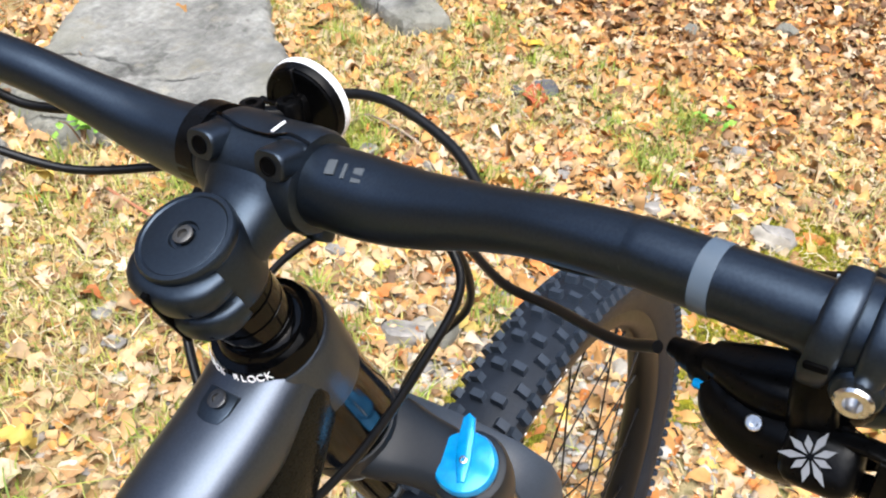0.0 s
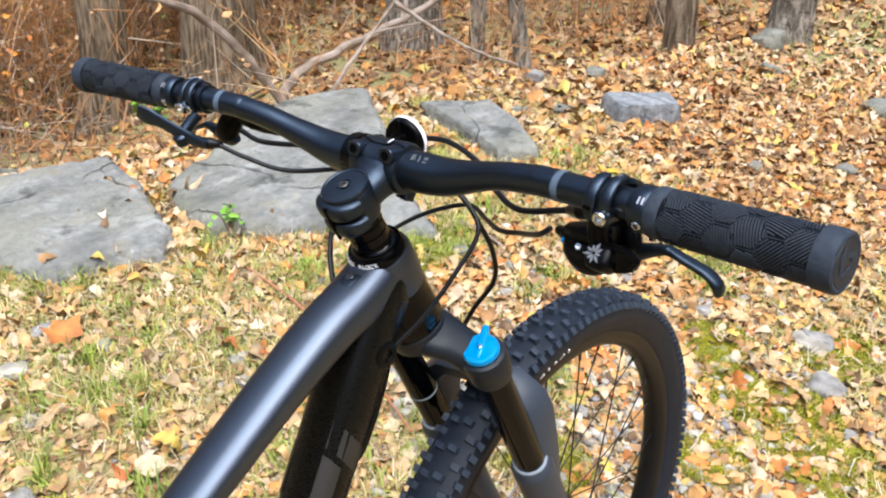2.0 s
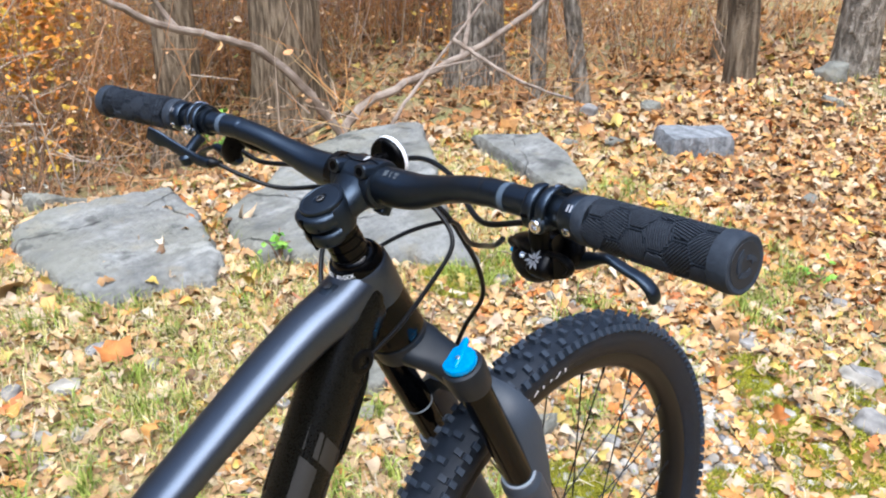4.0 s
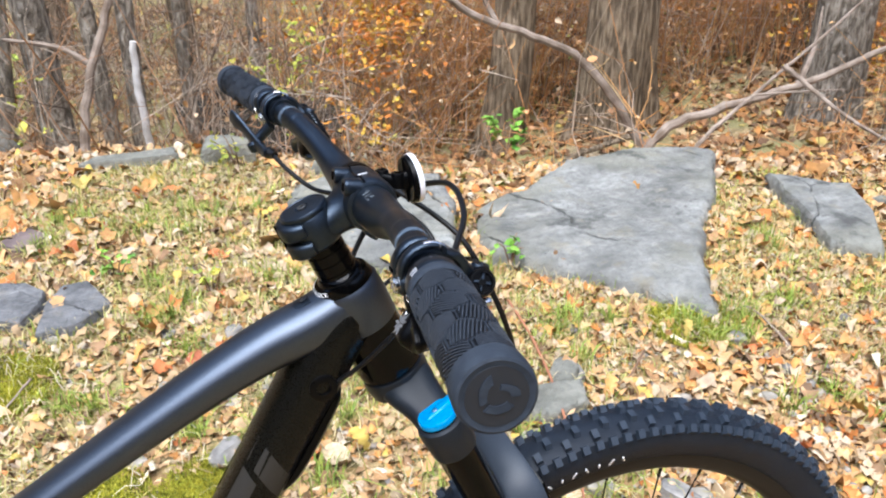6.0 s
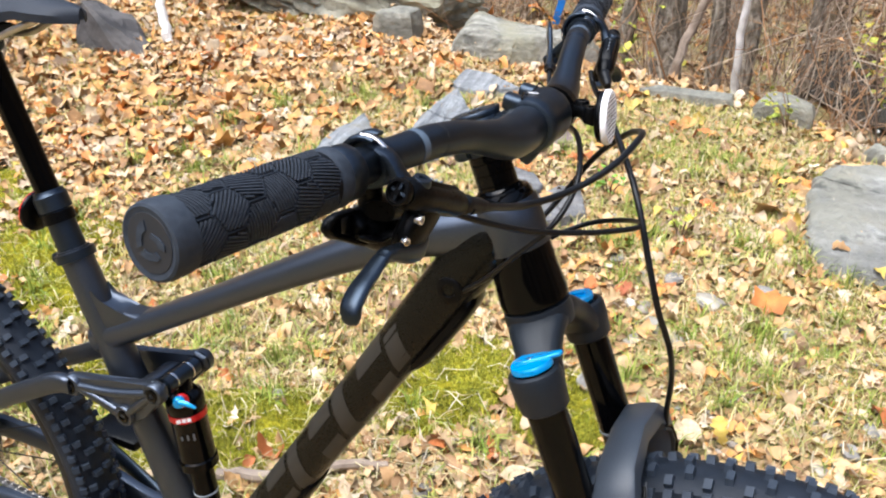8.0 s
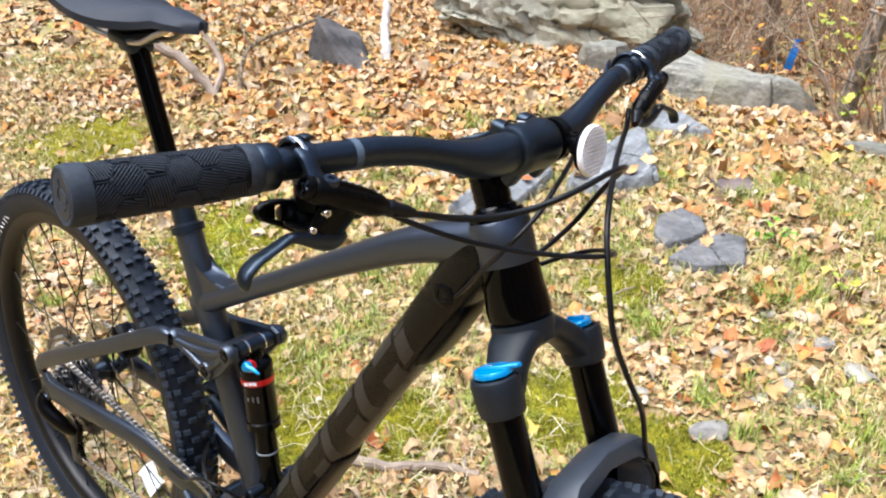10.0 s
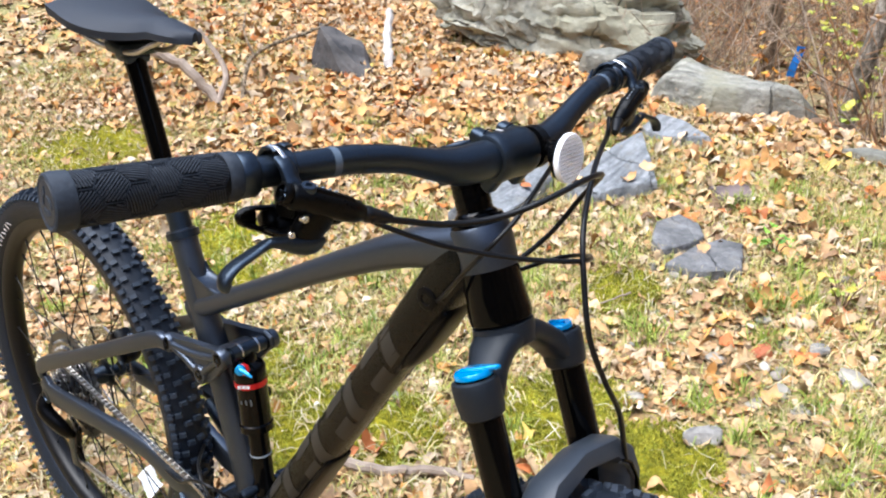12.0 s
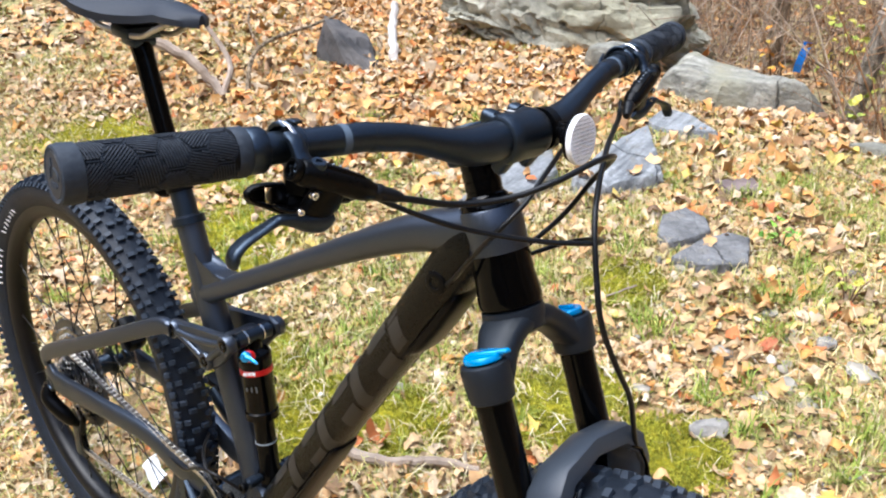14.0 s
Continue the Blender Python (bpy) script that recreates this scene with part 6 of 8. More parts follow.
slab("rock_slab", [(0.75, 2.05), (0.80, 2.24), (0.93, 2.29), (1.10, 2.24), (1.33, 2.17), (1.31, 1.97), (1.24, 1.78), (1.19, 1.60), (1.09, 1.52), (0.99, 1.58), (0.83, 1.60), (0.76, 1.75)], 0.026, M_ROCK, "flat grey rock slab set in the leafy bank", rough=0.022, seed=3, jagged=0.45, crisp=0.88, steps=22, around=132)
slab("rock_slab", [(0.89, 2.36), (0.94, 2.50), (1.04, 2.54), (1.16, 2.38)], 0.03, M_ROCKB, "low dark grey rock behind the flat slab", rough=0.04, seed=4, around=48, jagged=0.6)
slab("rock_slab", [(1.29, 1.74), (1.36, 1.90), (1.58, 1.97), (1.84, 2.13), (2.12, 2.17), (2.42, 2.04), (2.22, 1.74), (2.02, 1.52), (1.86, 1.32), (1.72, 1.03), (1.62, 1.18), (1.46, 1.38), (1.26, 1.53)], 0.026, M_ROCK, "broad cracked grey rock slab with fallen leaves on it", rough=0.02, seed=5, jagged=0.45, crisp=0.9, steps=24, around=156)
slab("rock_slab", [(2.43, 1.75), (2.63, 1.55), (2.55, 1.36), (2.38, 1.13), (2.26, 1.23), (2.35, 1.50)], 0.022, M_ROCK, "narrow grey rock slab among leaves", rough=0.02, seed=7, tilt=(0.0, 0.02), jagged=0.5, crisp=0.88)
slab("rock_slab", [(2.93, 1.22), (3.13, 1.02), (3.05, 0.93), (2.86, 1.08)], 0.035, M_SLATE, "pale split rock on the leafy slope", rough=0.03, seed=8, tilt=(0.04, 0.02), around=48, jagged=0.3, crisp=0.9)
slab("rock_slab", [(-0.80, 2.84), (-0.84, 3.12), (-0.3, 3.32), (-0.12, 3.1), (-0.16, 2.96), (-0.5, 2.80)], 0.10, M_BED, "long layered rock at the edge of the bank", rough=0.06, seed=11, steps=24, around=140, tilt=(-0.03, 0.03), jagged=0.6)
slab("rock_slab", [(-0.62, 2.42), (-0.62, 2.58), (-0.50, 2.57), (-0.32, 2.46), (-0.50, 2.39)], 0.035, M_SLATE, "flat blue-grey stone among leaves", rough=0.02, seed=12, around=50, jagged=0.2, crisp=0.92, tilt=(0.0, 0.10))
slab("rock_slab", [(-0.70, 1.37), (-0.54, 1.38), (-0.55, 1.58), (-0.58, 1.79), (-0.73, 1.95), (-0.75, 1.69)], 0.055, M_SLATE, "tilted blue-grey slate stone with pale streaks", rough=0.03, seed=13, tilt=(-0.16, 0.05), around=60, jagged=0.12, crisp=0.95)
slab("rock_slab", [(-0.51, 1.75), (-0.40, 1.75), (-0.27, 1.96), (-0.49, 2.23), (-0.53, 1.98)], 0.06, M_SLATE, "tilted blue-grey slate stone with pale streaks", rough=0.03, seed=14, tilt=(-0.12, 0.12), around=60, jagged=0.12, crisp=0.95)
M_DARKSLATE = rock_mat("dark slate", (0.10, 0.10, 0.10), (0.27, 0.268, 0.265), (6.0, 9.0, 8.0), 3.0, 30)
slab("rock_slab", [(-0.15, 1.73), (-0.12, 1.82), (-0.04, 1.80), (0.02, 1.72), (0.01, 1.64), (-0.04, 1.56), (-0.10, 1.61)], 0.022, M_DARKSLATE, "flat dark grey slate stone in the grass", rough=0.03, seed=15, around=56, jagged=0.15, crisp=0.94)
slab("rock_slab", [(0.00, 1.51), (0.02, 1.66), (0.06, 1.75), (0.13, 1.74), (0.19, 1.60), (0.10, 1.52)], 0.016, M_DARKSLATE, "flat dark grey slate stone in the grass", rough=0.03, seed=16, around=56, jagged=0.15, crisp=0.94)
slab("rock_slab", [(-0.15, 2.08), (-0.05, 2.17), (0.02, 2.08), (-0.07, 2.02)], 0.016, mat("brown shale", (0.12, 0.085, 0.078), 0.85, 0, (0.2, 0.15, 0.138), 14, 0.5, 60, big=4), "flat brown stone in the grass", rough=0.03, seed=17, around=40, jagged=0.2, crisp=0.92)
slab("rock_slab", [(1.05, 0.86), (1.13, 0.94), (1.24, 0.92), (1.22, 0.84), (1.12, 0.82)], 0.02, M_ROCKB, "flat pale grey stone among leaves", rough=0.03, seed=18, around=40, jagged=0.3, crisp=0.85)
bm = bmesh.new()
for p in ((-2.46, 2.27, 0.02), (-2.02, 2.22, 0.0), (-1.94, 2.36, 0.02), (-2.3, 2.62, 0.0), (-2.52, 2.45, 0.0), (-2.5, 2.40, 0.33), (-2.42, 2.34, 0.31), (-2.22, 2.33, 0.20), (-2.3, 2.50, 0.22), (-1.99, 2.30, 0.10)):
    bm.verts.new(p)
bmesh.ops.convex_hull(bm, input=bm.verts)
bmesh.ops.subdivide_edges(bm, edges=bm.edges, cuts=5, use_grid_fill=True)
for v in bm.verts:
    v.co += 0.018 * Vector((noise.noise(v.co * 9), noise.noise(v.co * 9 + Vector((7, 1, 2))), noise.noise(v.co * 9 + Vector((3, 8, 1))))) + 0.006 * Vector((noise.noise(v.co * 30), noise.noise(v.co * 30 + Vector((7, 1, 2))), 0))
tagged(part("rock", bm, mat("dark rock", (0.028, 0.026, 0.026), 0.8, 0, (0.085, 0.077, 0.072), 10, 0.7, 40, big=3), None, smooth=False), "dark angular rock half buried in leaves", "rock")


def break_planes(r, n, lo, hi):
    """Random planes that break flat faces off a rounded rock."""
    return [(Vector((r.gauss(0, 1), r.gauss(0, 1), r.gauss(0, 0.8))).normalized(), r.uniform(lo, hi)) for _ in range(n)]


def broken(c, planes, hard):
    for nrm, d in planes:
        s = c.dot(nrm) - d
        if s > 0:
            c = c - nrm * (s * hard)
    return c


bm = bmesh.new()
bmesh.ops.create_icosphere(bm, subdivisions=6, radius=1)
cuts = break_planes(random.Random(12), 22, 0.66, 0.9)
for v in bm.verts:
    c = broken(v.co.copy(), cuts, 0.92)
    q = v.co.copy()
    r = 1 + 0.22 * noise.noise(q * 1.2 + Vector((3, 1, 8))) + 0.16 * (0.35 - abs(noise.noise(q * 2.6 + Vector((5, 2, 1))))) + 0.045 * noise.noise(q * 7 + Vector((1, 9, 2))) + 0.02 * noise.noise(q * 19)
    r += 0.05 * noise.noise(q * 5 + Vector((2, 7, 1))) + 0.025 * noise.noise(q * 12) - 0.02 * max(0.0, 0.12 - abs(noise.noise(Vector((q.x * 1.5, q.y * 1.5, q.z * 4))))) / 0.12
    for sc, amp in ((2.3, 0.055), (5.5, 0.028)):
        w = Vector((q.x, q.y, q.z * 1.8)) * sc + 0.5 * noise.noise_vector(q * 3)
        dist, near_pts = noise.voronoi(w)
        r += amp * math.sin(near_pts[0].x * 50 + near_pts[0].y * 77) - 0.6 * amp * max(0.0, 0.1 - (dist[1] - dist[0])) / 0.1
    c *= r
    c.z = max(-0.6, c.z if c.z < 0.6 else 0.6 + 0.45 * (c.z - 0.6))
    if c.z < -0.1 and c.x < 0.1 and c.y < 0:
        c.y *= 0.62
    v.co = Vector((c.x * 0.88, c.y * 0.61, c.z * 0.60))
tagged(part("boulder", bm, M_BOULDER, None, m=pose(-1.76, 3.60, 0.20, 4, 10, 12)), "large weathered boulder overhanging the leafy bank", "boulder")
SLABS.append(([(-2.2, 3.6), (-2.0, 4.1), (-1.3, 4.2), (-0.95, 3.8), (-1.2, 3.4), (-1.8, 3.35)], 0.1, 0.6, (0, 0), (-1.6, 3.7)))
slab("rock", [(-1.28, 2.98), (-1.2, 3.12), (-1.05, 3.1), (-1.06, 2.98)], 0.12, M_ROCKB, "small weathered stone beside the boulder", rough=0.06, seed=23, around=40)
slab("rock", [(0.52, 2.56), (0.55, 2.70), (0.72, 2.68), (0.72, 2.55)], 0.025, M_ROCKB, "small grey stone at the bank edge", rough=0.06, seed=24, around=40)
slab("rock_slab", [(0.06, 2.66), (0.14, 2.72), (0.44, 2.70), (0.44, 2.63)], 0.006, M_ROCKB, "low grey stone at the bank edge", rough=0.03, seed=25, around=40)

STONES = [  # x, y, size, tint
    (0.375, 1.315, 0.034, 0), (0.39, 1.385, 0.030, 1), (0.48, 1.40, 0.028, 2), (0.47, 1.19, 0.036, 1), (0.44, 1.13, 0.020, 1), (0.54, 1.15, 0.024, 1), (0.58, 1.34, 0.038, 1), (0.40, 0.955, 0.038, 2),
    (0.70, 1.42, 0.034, 2), (0.77, 1.27, 0.026, 1), (0.04, 1.50, 0.022, 1), (-0.94, 1.55, 0.045, 2), (0.57, 1.33, 0.022, 2), (1.72, 0.36, 0.032, 1), (1.92, 0.52, 0.030, 2), (1.30, 0.52, 0.034, 1), (1.22, 0.46, 0.030, 2),
    (0.92, 0.94, 0.028, 2), (2.03, 0.03, 0.050, 2), (1.89, -0.06, 0.036, 2), (1.97, 0.32, 0.034, 2), (1.77, 0.16, 0.022, 1), (0.53, 1.15, 0.026, 1), (3.11, 0.30, 0.05, 3), (2.9, 0.55, 0.04, 3), (3.81, 0.38, 0.09, 3),
    (2.82, 1.33, 0.055, 3), (2.70, 1.45, 0.05, 3), (4.28, 1.05, 0.10, 3), (1.72, 0.96, 0.030, 2), (1.65, 0.74, 0.024, 1), (1.22, 0.97, 0.060, 3), (0.69, 1.42, 0.030, 2), (2.245, 0.74, 0.050, 4), (2.19, 0.80, 0.03, 4), (1.45, 0.16, 0.026, 1),
    (1.52, -0.15, 0.02, 1), (1.12, 0.62, 0.036, 1), (1.18, 0.72, 0.042, 2), (1.05, 0.80, 0.03, 1), (1.38, 0.80, 0.028, 2), (-0.22, 0.65, 0.026, 1), (0.22, 0.98, 0.022, 1), (3.3, 1.45, 0.06, 3), (3.05, 1.62, 0.06, 2), (3.9, 0.9, 0.07, 3),
    (0.95, 1.02, 0.028, 2), (0.30, 1.22, 0.024, 1), (0.32, 1.45, 0.024, 2), (1.60, 0.22, 0.024, 1), (1.83, 0.60, 0.02, 1), (2.3, 0.2, 0.03, 2), (2.45, 0.55, 0.028, 1),
    (1.95, 0.30, 0.034, 2), (2.00, 0.03, 0.050, 1), (1.86, -0.06, 0.052, 2), (1.76, 0.10, 0.026, 1), (1.64, 0.02, 0.022, 1), (1.50, 0.14, 0.026, 1), (1.40, 0.05, 0.024, 1), (1.44, -0.08, 0.026, 1),
    (1.73, -0.16, 0.030, 2), (1.62, -0.12, 0.024, 1), (1.39, 0.34, 0.026, 2), (1.47, 0.25, 0.028, 2), (1.31, 0.25, 0.018, 1), (1.26, 0.54, 0.040, 2), (1.32, 0.48, 0.044, 3), (1.41, 0.42, 0.022, 1), (1.62, 0.34, 0.026, 1), (1.86, 0.52, 0.032, 1), (1.24, 0.98, 0.046, 2), (1.71, 0.33, 0.02, 1),
]
TINTS = [M_REDROCK, M_PEBBLE, mat("grey pebble", (0.17, 0.159, 0.143), 0.85, 0, (0.32, 0.30, 0.27), 25, 0.4, 90, big=7), M_ROCKB, mat("charred stone", (0.05, 0.05, 0.055), 0.8, 0, (0.11, 0.11, 0.12), 25, 0.5, 90)]
TNAMES = ["rounded red brick fragment", "pale rounded stone lying among leaves", "grey stone lying among leaves", "weathered tan stone on the leafy slope", "dark charred stone beside a red leaf"]
stone_rng = random.Random(4)
for x, y, r, tint in STONES:
    bm = bmesh.new()
    bmesh.ops.create_icosphere(bm, subdivisions=3, radius=1)
    sx, sy, sz, rz = stone_rng.uniform(0.85, 1.3), stone_rng.uniform(0.7, 1.0), stone_rng.uniform(0.5, 0.75), stone_rng.uniform(0, 6.28)
    off = Vector((stone_rng.uniform(0, 50), stone_rng.uniform(0, 50), 0))
    cuts = break_planes(stone_rng, 9, 0.55, 0.85)
    for v in bm.verts:
        c = broken(v.co.copy(), cuts, 0.9)
        c *= 1 + 0.22 * noise.noise(c * 1.1 + off) + 0.07 * noise.noise(c * 3.5 + off)
        c.x, c.y, c.z = max(-0.82, min(0.85, c.x)) * sx, max(-0.8, min(0.8, c.y)) * sy, max(-0.7, min(0.75, c.z)) * sz
        v.co = c * r
    ob = part("stone", bm, TINTS[tint], None, m=pose(x, y, ground_z(x, y) + r * sz * 0.35, 0, 0, math.degrees(rz)))
    tagged(ob, TNAMES[tint], "stone", "stones lying in the clearing")

# fine gravel showing through the thin leaves beside the front wheel
gravel_rng = np.random.default_rng(12)
ball = bmesh.new()
bmesh.ops.create_icosphere(ball, subdivisions=1, radius=1)
ball.verts.index_update()
BALL = np.array([v.co[:] for v in ball.verts])
BALLF = [tuple(v.index for v in f.verts) for f in ball.faces]
ball.free()
gv, gf = [], []
for k in range(1500):
    x, y = gravel_rng.normal(1.50, 0.30), gravel_rng.normal(0.12, 0.24)
    r = 0.004 + 0.013 * gravel_rng.random() ** 2.5
    q = BALL * gravel_rng.uniform(0.75, 1.2, (len(BALL), 1)) * (r * gravel_rng.uniform(0.9, 1.4), r * gravel_rng.uniform(0.7, 1.0), r * gravel_rng.uniform(0.45, 0.7))
    a = gravel_rng.uniform(0, 6.28)
    q = np.stack([q[:, 0] * math.cos(a) - q[:, 1] * math.sin(a) + x, q[:, 0] * math.sin(a) + q[:, 1] * math.cos(a) + y, q[:, 2] + ground_z(x, y) + 0.006 + r * 0.2], -1)
    gf += [tuple(i + k * len(BALL) for i in f) for f in BALLF]
    gv.append(q)
GRAVEL = (np.concatenate(gv), gf)


# ---- litter: leaves, grass, gravel ----
def poly_mask(xy):
    """Which points lie on a slab, and the slab's top there."""
    on = np.zeros(len(xy), bool)
    top = np.zeros(len(xy))
    grow = 1 / (0.80 + 0.24 * np.modf(np.abs(np.sin(xy[:, 0] * 91.7 + xy[:, 1] * 57.3)) * 7919)[0])
    for outline, base, h, tilt, c in SLABS:
        inside = np.zeros(len(xy), bool)
        n = len(outline)
        px, py = c[0] + (xy[:, 0] - c[0]) * grow, c[1] + (xy[:, 1] - c[1]) * grow
        for i in range(n):
            (x0, y0), (x1, y1) = outline[i], outline[(i + 1) % n]
            if y0 == y1:
                continue
            cond = ((y0 > py) != (y1 > py)) & (px < (x1 - x0) * (py - y0) / (y1 - y0) + x0)
            inside ^= cond
        top[inside] = base + h + tilt[0] * (xy[inside, 0] - c[0]) + tilt[1] * (xy[inside, 1] - c[1])
        on |= inside
    return on, top


def stuff(name, verts, faces, material, label, category):
    me = bpy.data.meshes.new(name)
    me.from_pydata(verts.tolist(), [], faces)
    me.materials.append(material)
    me.shade_smooth()
    ob = new(name, me)
    tagged(ob, label, category, kind="stuff")
    return ob


def palette(name, stops, rough=0.65, grain=25, trans=0.0):
    """A material whose colour is drawn for each leaf from a palette, with a fine mottling."""
    m = bpy.data.materials.new(name)
    m.use_nodes = True
    n, ln = m.node_tree.nodes, m.node_tree.links
    b = n["Principled BSDF"]
    b.inputs["Roughness"].default_value = rough
    b.inputs["Specular IOR Level"].default_value = 0.3
    ge = n.new("ShaderNodeNewGeometry")
    cr = n.new("ShaderNodeValToRGB")
    cr.color_ramp.interpolation = "CONSTANT"
    while len(cr.color_ramp.elements) < len(stops):
        cr.color_ramp.elements.new(0.5)
    acc, tot = 0, sum(s[0] for s in stops)
    for e, (w, c) in zip(cr.color_ramp.elements, stops):
        e.position = acc / tot
        e.color = (*c, 1)
        acc += w
    ln.new(ge.outputs["Random Per Island"], cr.inputs[0])
    tc = n.new("ShaderNodeTexCoord")
    nz = n.new("ShaderNodeTexNoise")
    nz.inputs["Scale"].default_value, nz.inputs["Detail"].default_value = grain, 6
    ln.new(tc.outputs["Object"], nz.inputs["Vector"])
    mr = n.new("ShaderNodeMapRange")
    mr.inputs[1].default_value, mr.inputs[2].default_value, mr.inputs[3].default_value, mr.inputs[4].default_value = 0.3, 0.7, 0.62, 1.3
    ln.new(nz.outputs["Fac"], mr.inputs[0])
    hs = n.new("ShaderNodeHueSaturation")
    ln.new(cr.outputs[0], hs.inputs["Color"])
    ln.new(mr.outputs[0], hs.inputs["Value"])
    ln.new(hs.outputs[0], b.inputs["Base Color"])
    bp = n.new("ShaderNodeBump")
    bp.inputs["Strength"].default_value, bp.inputs["Distance"].default_value = 0.3, 0.004
    ln.new(nz.outputs["Fac"], bp.inputs["Height"])
    ln.new(bp.outputs[0], b.inputs["Normal"])
    return m


def oval_template():
    """A pointed leaf with a slightly wavy margin."""
    v, f = [], []
    for i, (s, w) in enumerate(((0, .02), (.14, .15), (.32, .27), (.5, .29), (.68, .25), (.86, .13), (1, .0))):
        for k in (-1, 0, 1):
            v.append((s - .5, k * w + 0.02 * math.sin(i * 2.1), -0.05 * abs(k)))
    for i in range(6):
        for k in range(2):
            a = i * 3 + k
            f.append((a, a + 1, a + 4, a + 3))
    return np.array(v, float), f


def oak_template():
    """A long leaf with rounded lobes."""
    v, f = [], []
    for i, (s, w) in enumerate(((0, .02), (.16, .16), (.26, .10), (.38, .25), (.5, .13), (.62, .30), (.74, .15), (.86, .20), (1, .03))):
        for k in (-1, 0, 1):
            v.append((s - .5 + (0.03 * abs(k)), k * w, -0.04 * abs(k)))
    for i in range(8):
        for k in range(2):
            a = i * 3 + k
            f.append((a, a + 1, a + 4, a + 3))
    return np.array(v, float), f


def maple_template():
    rad = [0.58, 0.38, 0.52, 0.36, 0.44, 0.22, 0.26, 0.22, 0.44, 0.36, 0.52, 0.38]
    v = [(0, 0, 0)] + [(r * math.cos(2 * math.pi * k / 12), r * math.sin(2 * math.pi * k / 12), -0.04 * (k % 2)) for k, r in enumerate(rad)]
    return np.array(v, float), [(0, 1 + k, 1 + (k + 1) % 12) for k in range(12)]


def shred_template():
    v = [(-.5, -.2, 0), (0.1, -.35, .05), (.5, 0, 0), (.15, .3, -.04), (-.35, .25, .06)]
    return np.array(v, float), [(0, 1, 2), (0, 2, 3), (0, 3, 4)]


def scatter(rng, xy, z, sizes, template, tilt, curl):
    """Leaves at these places: turned, tilted and curled at random. Returns points and faces."""
    tv, tf = template
    n, k = len(xy), len(tv)
    p = np.repeat(tv[None], n, 0) * sizes[:, None, None]
    c1, c2 = rng.normal(0, curl, n), rng.normal(0, curl, n)
    p[:, :, 2] += (c1[:, None] * p[:, :, 0] ** 2 + c2[:, None] * p[:, :, 1] ** 2) / sizes[:, None] + 0.12 * rng.normal(0, 1, (n, k)) * sizes[:, None] * (0.5 if k > 5 else 1)
    p[:, :, 2] += rng.normal(0.22, 0.40, n)[:, None] * np.abs(p[:, :, 1])
    ang = rng.uniform(0, 2 * np.pi, n)
    ti, td = rng.normal(0, tilt, n), rng.uniform(0, 2 * np.pi, n)
    ca, sa = np.cos(ang)[:, None], np.sin(ang)[:, None]
    x = p[:, :, 0] * ca - p[:, :, 1] * sa
    y = p[:, :, 0] * sa + p[:, :, 1] * ca
    w = p[:, :, 2]
    cd, sdn = np.cos(td)[:, None], np.sin(td)[:, None]
    u, v = x * cd + y * sdn, -x * sdn + y * cd
    ct, st = np.cos(ti)[:, None], np.sin(ti)[:, None]
    u, w = u * ct - w * st, u * st + w * ct
    x, y = u * cd - v * sdn, u * sdn + v * cd
    low = w.min(1)
    w = w - low[:, None] * 0.75
    out = np.stack([x + xy[:, :1], y + xy[:, 1:], w + z[:, None]], -1).reshape(-1, 3)
    faces = [tuple(i + o for i in f) for o in range(0, n * k, k) for f in tf]
    return out, faces


def ground_many(xy):
    return np.array([ground_z(x, y) for x, y in xy])


def place(rng, n, x0, x1, y0, y1, keep_slab=0.06, dens=None):
    """Random places on the clearing, thinned on slabs and by a density function."""
    xy = np.stack([rng.uniform(x0, x1, n), rng.uniform(y0, y1, n)], -1)
    on, top = poly_mask(xy)
    keep = ~on | (rng.random(n) < keep_slab)
    if dens is not None:
        d = np.array([dens(x, y) for x, y in xy])
        keep &= rng.random(n) < d
    xy, on, top = xy[keep], on[keep], top[keep]
    z = ground_many(xy)
    z[on] = top[on]
    return xy, z


lit = np.random.default_rng(7)
PALE = [(13, (0.525, 0.350, 0.180)), (13, (0.483, 0.286, 0.123)), (8, (0.493, 0.364, 0.229)), (9, (0.399, 0.231, 0.101)), (6, (0.263, 0.153, 0.075)), (5, (0.525, 0.256, 0.070)), (7, (0.483, 0.360, 0.238)), (2, (0.158, 0.094, 0.051)), (2, (0.493, 0.355, 0.079)), (3, (0.557, 0.458, 0.326)), (2, (0.420, 0.138, 0.044)), (6, (0.367, 0.251, 0.132))]
ORANGE = [(12, (0.516, 0.280, 0.090)), (11, (0.447, 0.228, 0.073)), (10, (0.490, 0.331, 0.159)), (8, (0.284, 0.150, 0.060)), (7, (0.464, 0.353, 0.224)), (6, (0.447, 0.159, 0.039)), (4, (0.146, 0.086, 0.043)), (2, (0.430, 0.318, 0.086))]
SHREDS = [(9, (0.462, 0.286, 0.132)), (9, (0.378, 0.227, 0.101)), (6, (0.263, 0.153, 0.070)), (7, (0.525, 0.364, 0.198)), (2, (0.147, 0.089, 0.044)), (4, (0.473, 0.227, 0.066)), (3, (0.578, 0.453, 0.299)), (4, (0.367, 0.295, 0.106))]
stuff("gravel", *GRAVEL, palette("mixed gravel", [(6, (0.40, 0.37, 0.31)), (6, (0.28, 0.255, 0.22)), (4, (0.50, 0.46, 0.40)), (4, (0.34, 0.26, 0.18)), (3, (0.20, 0.19, 0.18))], 0.85), "pale fine gravel among thin leaves and moss", "gravel")
M_LEAF = palette("dry fallen leaves", PALE)
M_LEAFO = palette("orange fallen leaves", ORANGE)
M_SHRED = palette("broken leaf litter", SHREDS)


